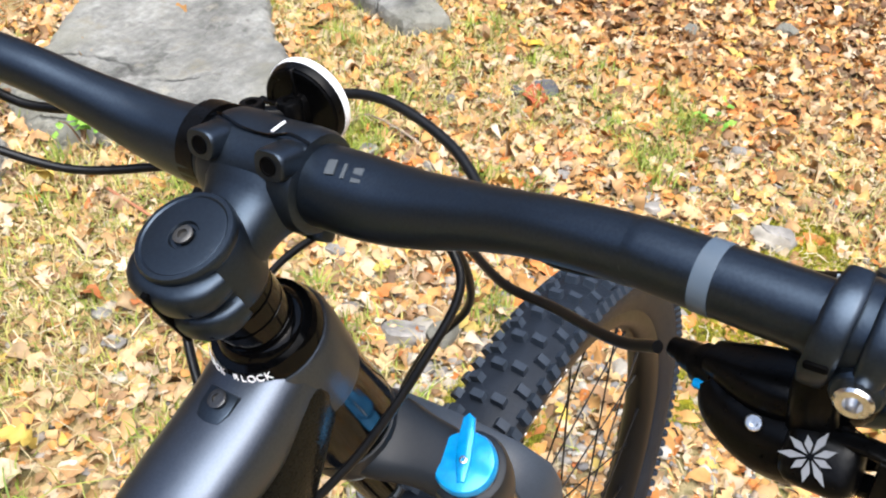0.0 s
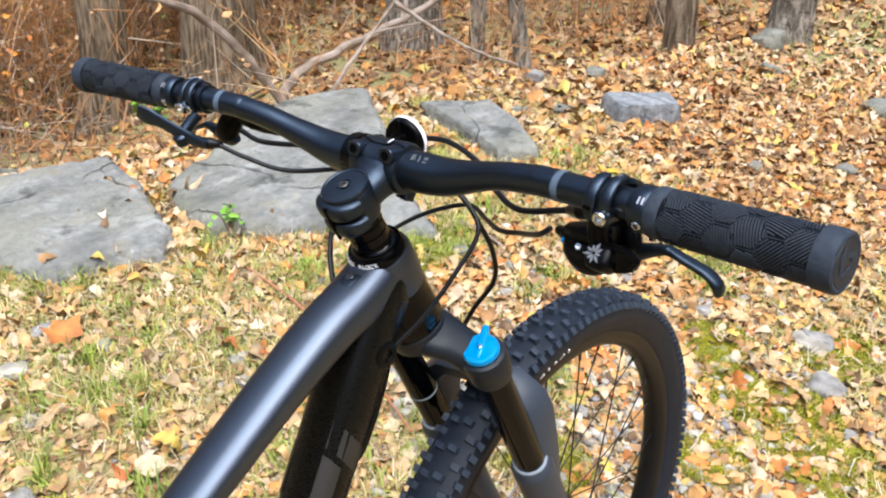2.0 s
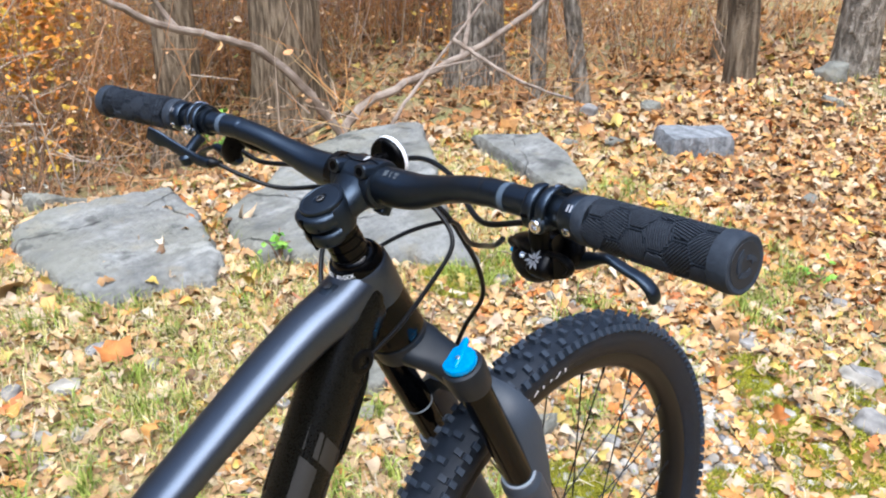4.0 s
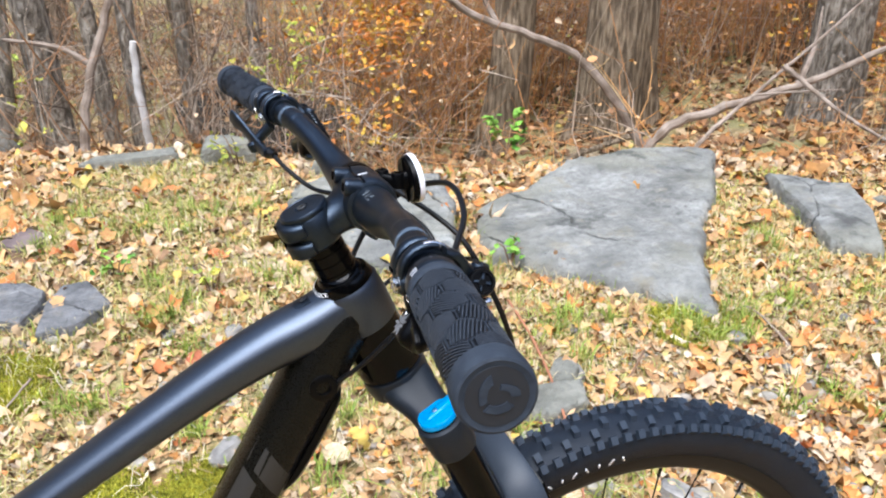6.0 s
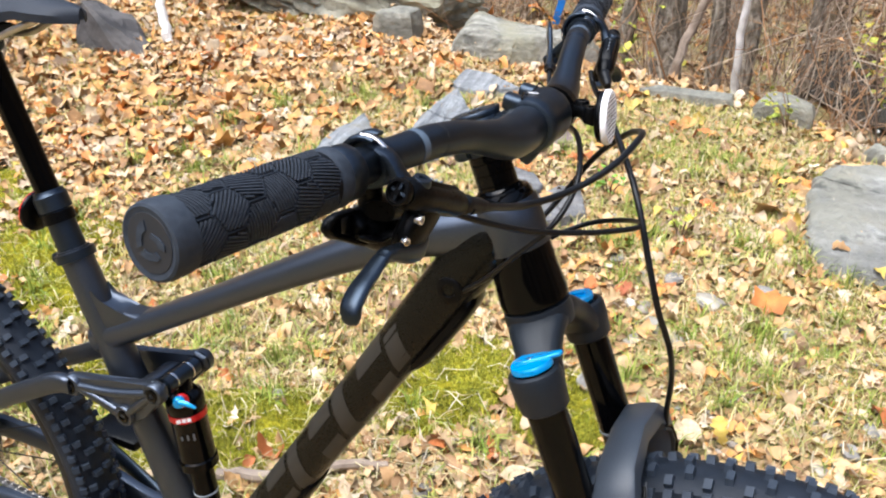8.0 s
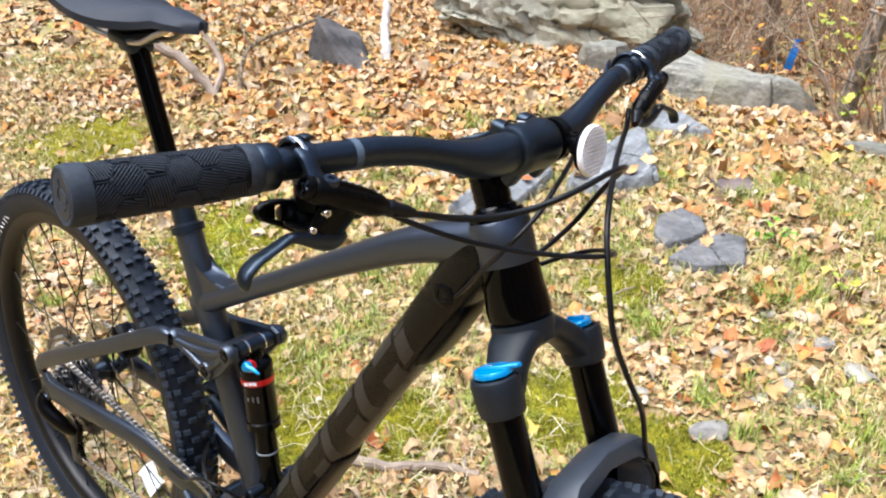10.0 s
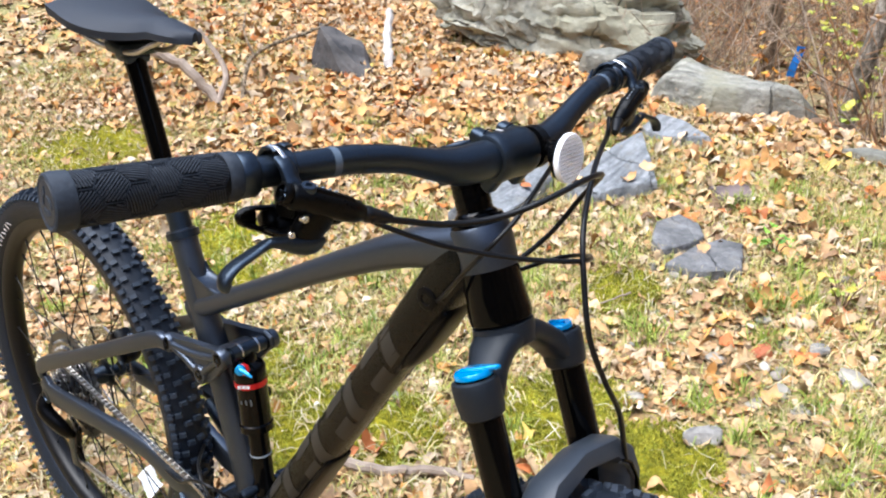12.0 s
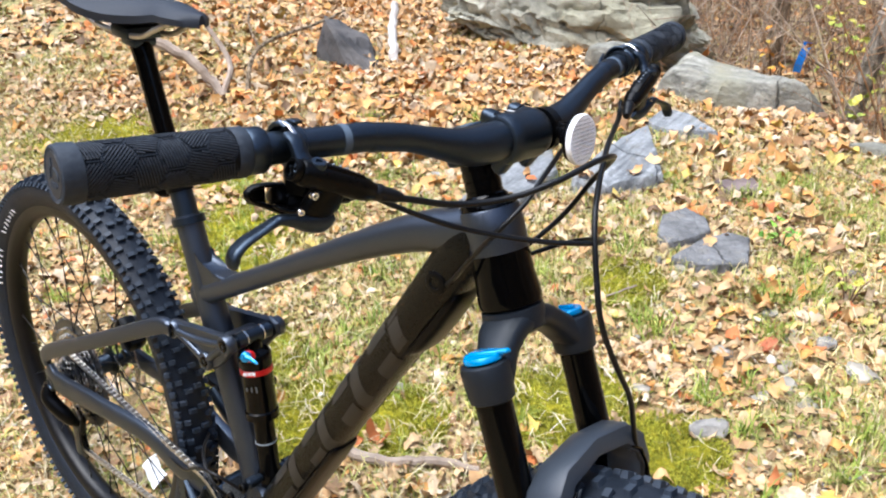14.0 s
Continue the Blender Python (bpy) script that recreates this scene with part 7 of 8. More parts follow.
MOSS = [(-2.37, 1.04, 0.30), (-1.18, 0.90, 0.22), (-1.0, 0.75, 0.16), (-0.30, 0.42, 0.16), (0.08, 0.80, 0.15), (-0.05, 1.35, 0.11), (0.37, 0.84, 0.12), (-0.16, 0.56, 0.13), (-0.29, 0.53, 0.10), (1.84, 0.21, 0.09), (1.70, -0.03, 0.12), (2.02, -0.04, 0.11), (1.71, 0.11, 0.08), (1.65, 1.06, 0.12), (1.60, -0.18, 0.11), (0.13, 0.87, 0.12), (1.2, 0.30, 0.09), (1.45, 0.05, 0.08), (-0.6, 0.5, 0.14), (-1.6, 1.1, 0.2)]


def mossy(x, y):
    return min(1.0, min(math.hypot(x - a, y - b) / r for a, b, r in MOSS) ** 3)


# grassier spots: centre, spread
GRASS_SPOTS = [(0.3, 2.3, 0.32), (0.2, 1.65, 0.24), (2.08, 1.2, 0.26), (2.05, 0.75, 0.2), (2.1, 0.1, 0.24), (0.65, 1.05, 0.16), (-3.2, 1.4, 0.7), (-2.45, 1.14, 0.4), (0.0, 1.4, 0.18)]


def spot(x, y):
    return max(math.exp(-((x - a) ** 2 + (y - b) ** 2) / (r * r)) for a, b, r in GRASS_SPOTS)


def gravelly(x, y):
    return math.exp(-((x - 1.5) / 0.42) ** 2 - ((y - 0.12) / 0.34) ** 2)


def leafy(x, y):
    d = 0.50 + 0.9 * noise.noise(Vector((x * 1.3, y * 1.3, 11))) + 0.25 * noise.noise(Vector((x * 4, y * 4, 3)))
    d += 0.35 * max(0, y - 1.9) + 0.25 * max(0, x - 2.2) + 0.08 * max(0, -0.6 - x)
    d -= 0.10 if y < 2.4 else 0
    d -= 0.30 * max(0.0, noise.noise(Vector((x * 1.1, y * 1.1, 21))) + 0.15)
    if -0.7 < x < 1.0 and 0.9 < y < 2.6:
        d -= 0.12
    if 1.1 < x < 2.1 and y < 0.5:
        d -= 0.25
    return min(1.0, max(0.30, d)) * (0.6 if x > 2.7 and y > 0.5 else 1) * (0.16 + 0.84 * mossy(x, y)) * (1 - 0.35 * spot(x, y)) * (1 - 0.62 * gravelly(x, y))


# broken litter under the whole leaves
xy, z = place(lit, 330000, -3.4, 4.2, -0.6, 3.6, 0.015, lambda x, y: (0.35 + 0.65 * leafy(x, y)) * (0.1 + 0.9 * mossy(x, y)) * (1 - 0.5 * gravelly(x, y)))
far = xy[:, 1] > np.interp(xy[:, 0], EDGE_X, EDGE_Y) + 0.25
xy, z = xy[~far], z[~far]
p, f = scatter(lit, xy, z + 0.001, lit.uniform(0.008, 0.028, len(xy)), shred_template(), 0.35, 0.7)
stuff("leaf_litter", p, f, M_SHRED, "broken brown and tan leaf litter on the soil", "leaves")

vs, fs, off = [], [], 0
for tmpl, n, s0, s1, tilt, curl in ((oval_template(), 28000, 0.022, 0.062, 0.42, 1.3), (oak_template(), 19000, 0.03, 0.075, 0.40, 1.1), (maple_template(), 9000, 0.026, 0.062, 0.42, 1.3)):
    xy, z = place(lit, n, -3.4, 4.2, -0.6, 3.6, 0.07, leafy)
    z += 0.008 * lit.random(len(xy))
    far = xy[:, 1] > np.interp(xy[:, 0], EDGE_X, EDGE_Y) + 0.25
    xy, z = xy[~far], z[~far]
    size = s0 + (s1 - s0) * lit.random(len(xy)) ** 1.3
    p, f = scatter(lit, xy, z + 0.003, size * np.interp(xy[:, 1], [0.7, 1.6], [0.86, 1.0]), tmpl, tilt, curl)
    vs.append(p)
    fs += [tuple(i + off for i in q) for q in f]
    off += len(p)
for tmpl, n, s0, s1 in ((oval_template(), 30000, 0.022, 0.066), (maple_template(), 14000, 0.03, 0.07), (shred_template(), 50000, 0.012, 0.03)):
    xy, z = place(lit, n, -6, 7, -3, 3.0, 0.0, lambda x, y: (not (-3.4 < x < 4.2 and -0.6 < y)) * (y < edge_y(x)) * math.exp(-1.3 * math.hypot(max(-3.4 - x, 0, x - 4.2), max(-0.6 - y, 0))))
    p, f = scatter(lit, xy, z + 0.002, lit.uniform(s0, s1, len(xy)), tmpl, 0.4, 0.9)
    vs.append(p)
    fs += [tuple(i + off for i in q) for q in f]
    off += len(p)
for tmpl, n, s0, s1 in ((oval_template(), 13000, 0.03, 0.08), (maple_template(), 9000, 0.04, 0.09)):
    xy, z = place(lit, n, -9, 10, -6, 3.0, 0.0, lambda x, y: (not (-3.4 < x < 4.2 and -0.6 < y)) * (y < edge_y(x)) * max(0.25, 1 - 0.09 * math.hypot(x, y)))
    p, f = scatter(lit, xy, z + 0.002, lit.uniform(s0, s1, len(xy)), tmpl, 0.4, 0.9)
    vs.append(p)
    fs += [tuple(i + off for i in q) for q in f]
    off += len(p)
stuff("fallen_leaves", np.concatenate(vs), fs, M_LEAF, "dry tan and orange fallen leaves covering the grass", "leaves")

# mould browns, with the shade of the trees put into their darkness
M_MOULD = palette("shaded brown leaf mould", [(10, (0.32, 0.15, 0.05)), (9, (0.22, 0.105, 0.04)), (6, (0.38, 0.24, 0.11)), (8, (0.13, 0.068, 0.032)), (4, (0.42, 0.19, 0.05)), (3, (0.44, 0.31, 0.17)), (2, (0.46, 0.34, 0.09))])


def drift(x, y):
    """How far the bank's leaves have drifted into the clearing."""
    w = 0.35 * noise.noise(Vector((x * 1.7, y * 1.7, 31)))
    return min(1.0, max(0.0, (y - 1.2 + w) / 0.45, (x - 1.0 + w) / 0.45))


vs, fs, off = [], [], 0
wv, wf, woff = [], [], 0
for tmpl, n, s0, s1, (x0, x1, y0, y1) in ((oval_template(), 9000, 0.05, 0.10, (-7, 9, 1.2, 9)), (maple_template(), 11000, 0.05, 0.11, (-7, 9, 1.2, 9)), (oval_template(), 4000, 0.035, 0.07, (2.4, 6.5, -0.5, 3.2)), (maple_template(), 6500, 0.03, 0.08, (-3.6, 0.3, 1.2, 3.4)), (oval_template(), 4000, 0.03, 0.075, (-3.6, -0.5, 1.2, 3.4)), (oval_template(), 17000, 0.022, 0.06, (0.95, 3.8, -0.6, 2.2)), (oak_template(), 11000, 0.03, 0.072, (0.95, 3.8, -0.6, 2.2)), (shred_template(), 60000, 0.008, 0.028, (0.95, 3.8, -0.6, 2.2))):
    xy, z = place(lit, n, x0, x1, y0, y1, 0.03, lambda x, y: drift(x, y) * min(1, 0.25 + 0.5 * (y > edge_y(x)) + 0.5 * (abs(x - 0.6) > 1.8) + 0.4 * noise.noise(Vector((x, y, 4)))))
    low = (xy[:, 1] > np.interp(xy[:, 0], EDGE_X, EDGE_Y) + 0.12) | ((xy[:, 0] > 2.6) & (lit.random(len(xy)) < 0.6))
    p, f = scatter(lit, xy[~low], z[~low] + 0.004, lit.uniform(s0, s1, len(xy))[~low], tmpl, 0.4, 0.6)
    vs.append(p)
    fs += [tuple(i + off for i in q) for q in f]
    off += len(p)
    p, f = scatter(lit, xy[low], z[low] + 0.004, lit.uniform(s0, s1, len(xy))[low], tmpl, 0.4, 0.6)
    wv.append(p)
    wf += [tuple(i + woff for i in q) for q in f]
    woff += len(p)
stuff("bank_leaves", np.concatenate(vs), fs, M_LEAFO, "orange and tan leaves drifted along the bank", "leaves")
stuff("woodland_leaves", np.concatenate(wv), wf, M_MOULD, "brown and rust leaf litter, darkened to paint the trees' shade", "leaves")


def blades(rng, xy, z, h0, h1, lean, width):
    n = len(xy)
    h = rng.uniform(h0, h1, n)
    a = rng.uniform(0, 2 * np.pi, n)
    d = np.stack([np.cos(a), np.sin(a)], -1)
    s = np.stack([-np.sin(a), np.cos(a)], -1) * (width * rng.uniform(0.6, 1.3, n))[:, None]
    L = np.abs(rng.normal(0, lean, n))
    base = np.concatenate([xy, z[:, None] - 0.003], 1)
    P = np.zeros((n, 5, 3))
    P[:, 0], P[:, 1] = base, base
    P[:, 0, :2] -= s
    P[:, 1, :2] += s
    mid = base.copy()
    mid[:, :2] += d * (h * L * 0.35)[:, None]
    mid[:, 2] += h * 0.6
    P[:, 2], P[:, 3] = mid, mid
    P[:, 2, :2] += s * 0.75
    P[:, 3, :2] -= s * 0.75
    tip = base.copy()
    tip[:, :2] += d * (h * L)[:, None]
    tip[:, 2] += h * np.clip(1.05 - 0.35 * L, 0.25, 1)
    P[:, 4] = tip
    f = []
    for o in range(0, n * 5, 5):
        f.append((o, o + 1, o + 2, o + 3))
        f.append((o + 3, o + 2, o + 4))
    return P.reshape(-1, 3), f


def grassy(x, y):
    d = 0.38 + 1.3 * noise.noise(Vector((x * 1.1, y * 1.1, 21))) + 0.5 * noise.noise(Vector((x * 3, y * 3, 1)))
    if y > edge_y(x) - 0.1 or x > 3.0:
        d -= 0.6
    if x > 1.0:
        d -= 0.15
    if x < 1.1 and y < 1.3:
        d += 0.05
    if -1.0 < x < 1.0 and 0.4 < y < 2.6:
        d += 0.28
    d += 0.5 * spot(x, y) - 0.35 * gravelly(x, y)
    return max(0.03, min(1, d))


M_GRASS = palette("short autumn grass", [(9, (0.30, 0.31, 0.070)), (10, (0.44, 0.38, 0.115)), (8, (0.56, 0.45, 0.20)), (4, (0.20, 0.25, 0.045)), (5, (0.62, 0.51, 0.28)), (5, (0.35, 0.40, 0.075))], 0.6, 15)
xy, z = place(lit, 300000, -3.6, 3.6, -0.6, 3.2, 0.0, lambda x, y: grassy(x, y) * (0.08 + 0.92 * mossy(x, y)))
p, f = blades(lit, xy, z, 0.014, 0.052, 0.95, 0.0016)
xy, z = place(lit, 45000, -8, 9, -5, 2.6, 0.0, lambda x, y: (not (-3.6 < x < 3.6 and -0.6 < y)) * (y < edge_y(x)) * max(0.2, 1 - 0.1 * math.hypot(x, y)))
p2, f2 = blades(lit, xy, z, 0.03, 0.09, 0.9, 0.003)
f += [tuple(i + len(p) for i in q) for q in f2]
p = np.concatenate([p, p2])
stuff("grass", p, f, M_GRASS, "short yellow-green autumn grass between the leaves", "grass")

# greener tufts
tuft = random.Random(9)
tx = [(tuft.uniform(-1.6, 2.6), tuft.uniform(0.3, 2.3), tuft.uniform(0.02, 0.09)) for _ in range(230)]
xy = np.array([(a + r * math.cos(t) * s, b + r * math.sin(t) * s) for a, b, r in tx for t, s in ((tuft.uniform(0, 6.28), abs(tuft.gauss(0, 0.6))) for _ in range(int(900 * r + 12)))])
on, top = poly_mask(xy)
xy = xy[~on]
p, f = blades(lit, xy, ground_many(xy), 0.025, 0.075, 0.9, 0.0018)
stuff("grass_tufts", p, f, palette("fresh grass", [(6, (0.22, 0.29, 0.04)), (5, (0.30, 0.35, 0.06)), (3, (0.15, 0.22, 0.03)), (3, (0.40, 0.38, 0.10))], 0.6, 15), "fresh green grass tufts among the leaves", "grass")

# long dry grass stems lying flat among the leaves
xy, z = place(lit, 30000, -3.6, 3.8, -0.6, 2.9, 0.01, lambda x, y: min(1, grassy(x, y) + 0.25))
n = len(xy)
a, L, w = lit.uniform(0, 6.283, n), lit.uniform(0.02, 0.075, n), lit.uniform(0.0005, 0.0013, n)
d, sv = np.stack([np.cos(a), np.sin(a)], -1), np.stack([-np.sin(a), np.cos(a)], -1)
P = np.zeros((n, 6, 3))
for k, s in enumerate((0.0, 0.5, 1.0)):
    c = xy + d * (L * s)[:, None] + sv * (0.15 * L * math.sin(3.14 * s) * lit.normal(0, 1, n))[:, None]
    P[:, 2 * k, :2], P[:, 2 * k + 1, :2] = c - sv * w[:, None], c + sv * w[:, None]
    P[:, 2 * k, 2] = P[:, 2 * k + 1, 2] = z + 0.012 + lit.uniform(0.0, 0.022, n) * (0.4 + math.sin(3.14 * s))
f = [q for o in range(0, n * 6, 6) for q in ((o, o + 1, o + 3, o + 2), (o + 2, o + 3, o + 5, o + 4))]
stuff("straw", P.reshape(-1, 3), f, palette("dry straw", [(6, (0.48, 0.40, 0.24)), (5, (0.40, 0.32, 0.17)), (3, (0.36, 0.32, 0.13)), (3, (0.54, 0.47, 0.33)), (2, (0.30, 0.20, 0.10))], 0.6, 10), "dry straw stems tangled among the leaves", "straw")

# moss cushions
M_MOSS = mat("yellow green moss", (0.098, 0.092, 0.006), 0.95, 0.0, (0.285, 0.245, 0.015), 60, 0.9, 130, spec=0.1, big=5)
vs, fs, off = [], [], 0
for x, y, r in MOSS:
    bm = bmesh.new()
    rows = []
    for j in range(9):
        fr = (0.02, 0.15, 0.3, 0.45, 0.6, 0.72, 0.84, 0.94, 1.0)[j]
        ring = []
        for k in range(32):
            a = 2 * math.pi * k / 32
            rr = r * fr * (1 + 0.32 * noise.noise(Vector((math.cos(a) * 1.3 + x * 5, math.sin(a) * 1.3 + y * 5, 0))))
            px, py = x + rr * math.cos(a), y + rr * math.sin(a)
            hh = 0.016 * (1 - fr ** 3) * (0.7 + 0.6 * noise.noise(Vector((px * 22, py * 22, 1)))) - (0.012 if j == 8 else 0)
            ring.append(Vector((px, py, ground_z(px, py) + hh)))
        rows.append(ring)
    rings(bm, rows)
    tagged(part("moss_patch", bm, M_MOSS, None), "low yellow-green moss cushion in the grass", "moss", "moss patches on the ground")
    n = int(9000 * r * r / 0.02) + 200
    rad, ang = r * 1.05 * np.sqrt(lit.random(n)), lit.uniform(0, 6.283, n)
    xy = np.stack([x + rad * np.cos(ang), y + rad * np.sin(ang)], -1)[:6000]
    p, f = blades(lit, xy, ground_many(xy) + 0.010, 0.006, 0.016, 0.8, 0.0011)
    vs.append(p)
    fs += [tuple(i + off for i in q) for q in f]
    off += len(p)
stuff("moss_tufts", np.concatenate(vs), fs, palette("moss tips", [(6, (0.30, 0.28, 0.022)), (5, (0.21, 0.22, 0.016)), (3, (0.42, 0.38, 0.04)), (2, (0.12, 0.14, 0.014))], 0.9, 20), "fine yellow-green moss tips", "moss")

# gravel chips
xy, z = place(lit, 17000, -0.9, 3.2, -0.6, 1.9, 0.02, lambda x, y: max(0.08, min(1, 0.9 - 0.8 * math.hypot((x - 1.5) * 0.8, y - 0.4))))
gv, gf, off = [], [], 0
b = bmesh.new()
bmesh.ops.create_icosphere(b, subdivisions=1, radius=1)
tv = np.array([v.co[:] for v in b.verts])
tf = [tuple(v.index for v in f.verts) for f in b.faces]
b.free()
for (x, y), zz in zip(xy, z):
    s = lit.uniform(0.003, 0.011) * (1.9 if lit.random() < 0.12 else 1)
    q = tv * (1 + lit.normal(0, 0.18, (len(tv), 1))) * np.array([lit.uniform(0.8, 1.4), lit.uniform(0.7, 1.1), lit.uniform(0.4, 0.8)]) * s
    a = lit.uniform(0, 6.28)
    q = np.stack([q[:, 0] * math.cos(a) - q[:, 1] * math.sin(a), q[:, 0] * math.sin(a) + q[:, 1] * math.cos(a), q[:, 2]], -1)
    gv.append(q + np.array([x, y, zz + s * 0.2]))
    gf += [tuple(i + off for i in t) for t in tf]
    off += len(tv)
stuff("gravel", np.concatenate(gv), gf, palette("gravel chips", [(6, (0.30, 0.26, 0.21)), (4, (0.42, 0.37, 0.29)), (5, (0.18, 0.165, 0.145)), (4, (0.38, 0.28, 0.17)), (1, (0.56, 0.52, 0.45))], 0.85, 40), "small grey and tan gravel chips", "gravel")

# ---- the wood: trunks, dead branches, thicket ----
def trunk(x, y, r, lean=(0, 0), h=9.0, label="furrowed grey-brown tree trunk", seed=0, z0=None, limbs=True, rough=1.0):
    """A tapered trunk with root flare and furrowed bark, limbs above, and a small crown of leaf clumps."""
    z0 = ground_z(x, y) - 0.12 if z0 is None else z0
    tree = group("tree", label, "tree", "trees of the wood", m=pose(x, y, z0))
    bm = bmesh.new()
    rows = []
    around = 40 if r > 0.12 else 20
    steps = 46
    for j in range(steps):
        s = j / (steps - 1)
        zz = h * s ** 1.35
        rad = r * (1 - 0.45 * s) * (1 + 0.30 * math.exp(-zz / (1.2 * r)))
        cx, cy = lean[0] * zz + 0.04 * noise.noise(Vector((zz * 0.8, seed, 0))), lean[1] * zz + 0.04 * noise.noise(Vector((zz * 0.8, seed, 7)))
        ring = []
        for k in range(around):
            a = 2 * math.pi * k / around
            fl = 1 + 0.22 * math.exp(-zz / (1.8 * r)) * math.cos(a * 4 + seed)
            fur = 0.075 * rough * (noise.noise(Vector((math.cos(a) * 5, math.sin(a) * 5, zz * 1.6 + seed))) + 0.7 * noise.noise(Vector((math.cos(a) * 11, math.sin(a) * 11, zz * 3 + seed))))
            q = rad * fl * (1 + fur)
            ring.append(Vector((cx + q * math.cos(a), cy + q * math.sin(a), zz)))
        rows.append(ring)
    rings(bm, rows)
    part("trunk", bm, M_BARK if rough > 0.6 else M_BARKG, tree)
    if limbs:
        rg = random.Random(seed)
        tops = []
        for i in range(4):
            zz = h * rg.uniform(0.76, 0.97)
            a = rg.uniform(0, 6.28)
            p0 = Vector((lean[0] * zz, lean[1] * zz, zz))
            L = rg.uniform(0.7, 1.4)
            p1 = p0 + Vector((math.cos(a) * L * 0.5, math.sin(a) * L * 0.5, L * 0.5))
            p2 = p0 + Vector((math.cos(a + 0.3) * L, math.sin(a + 0.3) * L, L * 1.1))
            bm = bmesh.new()
            sweep(bm, spline([p0, p1, p2], 5), list(np.linspace(r * 0.38, r * 0.08, 11)), 8)
            part("limb", bm, M_BARK, tree)
            tops += [p1, p2]
        pts = np.array([t + Vector((rg.gauss(0, 0.35), rg.gauss(0, 0.35), rg.gauss(0, 0.3))) for t in tops for _ in range(24)])
        p, f = scatter(lit, pts[:, :2], pts[:, 2], lit.uniform(0.05, 0.1, len(pts)), oval_template(), 0.9, 0.6)
        me = bpy.data.meshes.new("crown")
        me.from_pydata(p.tolist(), [], f)
        me.materials.append(M_LEAFO)
        o = new("crown", me)
        o.parent = tree
        tagged(o, "sparse crown of orange leaves", kind="stuff")
    return tree


trunk(2.83, 5.10, 0.165, (0.10, -0.02), seed=1, label="leaning furrowed tree trunk at the wood's edge")
trunk(3.55, 4.60, 0.255, (0.01, 0.0), seed=2, label="thick deeply furrowed tree trunk")
trunk(4.86, 3.97, 0.205, (0.02, 0.0), h=6, seed=3, label="thick smooth grey tree trunk", rough=0.5)
trunk(4.45, 1.02, 0.105, (0.02, 0.0), seed=4, label="slender grey tree trunk on the leafy slope", rough=0.6)
trunk(4.30, 1.52, 0.085, (-0.06, 0.08), seed=5, label="slender forked tree trunk on the leafy slope", rough=0.8)
trunk(4.31, 2.49, 0.055, (-0.12, 0.14), seed=6, label="thin dark leaning tree trunk", rough=0.6, h=9)
trunk(0.29, 4.42, 0.055, (0.03, 0.0), seed=7, label="pale young tree trunk beside the stream", rough=0.5, h=7)
trunk(0.16, 4.36, 0.05, (-0.03, 0.02), seed=21, label="slender grey tree trunk beside the stream", rough=0.5, h=7)
trunk(-0.10, 4.35, 0.095, (-0.04, 0.05), seed=8, label="grey young tree trunk beside the stream", rough=0.5)
trunk(0.62, 4.95, 0.045, (0.02, 0.0), seed=9, label="thin young tree trunk", rough=0.5, h=7)
trunk(1.19, 5.80, 0.05, (0.0, 0.05), seed=10, label="thin young tree trunk", rough=0.5, h=7)
trunk(-0.40, 4.20, 0.05, (0.12, 0.0), seed=11, label="thin leaning tree trunk", rough=0.5, h=7)
trunk(0.05, 5.90, 0.06, (0.0, 0.0), seed=12, label="thin young tree trunk", rough=0.5, h=7)
trunk(2.05, 7.3, 0.10, (0.03, 0.0), seed=13, label="slim tree trunk deep in the wood", h=9)
trunk(0.75, 6.6, 0.10, (-0.03, 0.0), seed=14, label="slim tree trunk deep in the wood", h=9)
trunk(-0.35, 7.7, 0.19, (0.0, 0.0), seed=15, label="tree trunk deep in the wood", h=9)
trunk(4.54, 3.09, 0.06, (0.02, 0.0), seed=20, label="thin grey tree trunk", rough=0.5, h=7)
trunk(5.9, 2.4, 0.10, (0.0, 0.05), seed=16, label="slim tree trunk on the leafy slope", h=9)
trunk(6.2, 5.8, 0.14, (0.02, 0.0), seed=17, label="tree trunk deep in the wood", h=9)
trunk(4.3, 6.9, 0.16, (0.0, 0.0), seed=18, label="tree trunk deep in the wood", h=9)
trunk(-1.7, 6.4, 0.07, (0.06, 0.0), seed=19, label="thin young tree trunk", h=7)


def stick(name, pts, r0, r1, label, material=None, category="branch", forks=()):
    bm = bmesh.new()
    q = spline(pts, 6)
    q = [Vector(p) + Vector((noise.noise(Vector((i * 0.7, r0 * 99, 0))), noise.noise(Vector((i * 0.7, r0 * 77, 5))), noise.noise(Vector((i * 0.7, r0 * 55, 9))))) * r0 * 0.5 for i, p in enumerate(q)]
    sweep(bm, q, list(np.linspace(r0, r1, len(q))), 9)
    ob = part(name, bm, material or M_BRANCH, None)
    tagged(ob, label, category)
    for f in forks:
        bm = bmesh.new()
        g = spline(f, 5)
        sweep(bm, g, list(np.linspace(r0 * 0.6, r1 * 0.5, len(g))), 7)
        part("fork", bm, material or M_BRANCH, ob)
    return ob


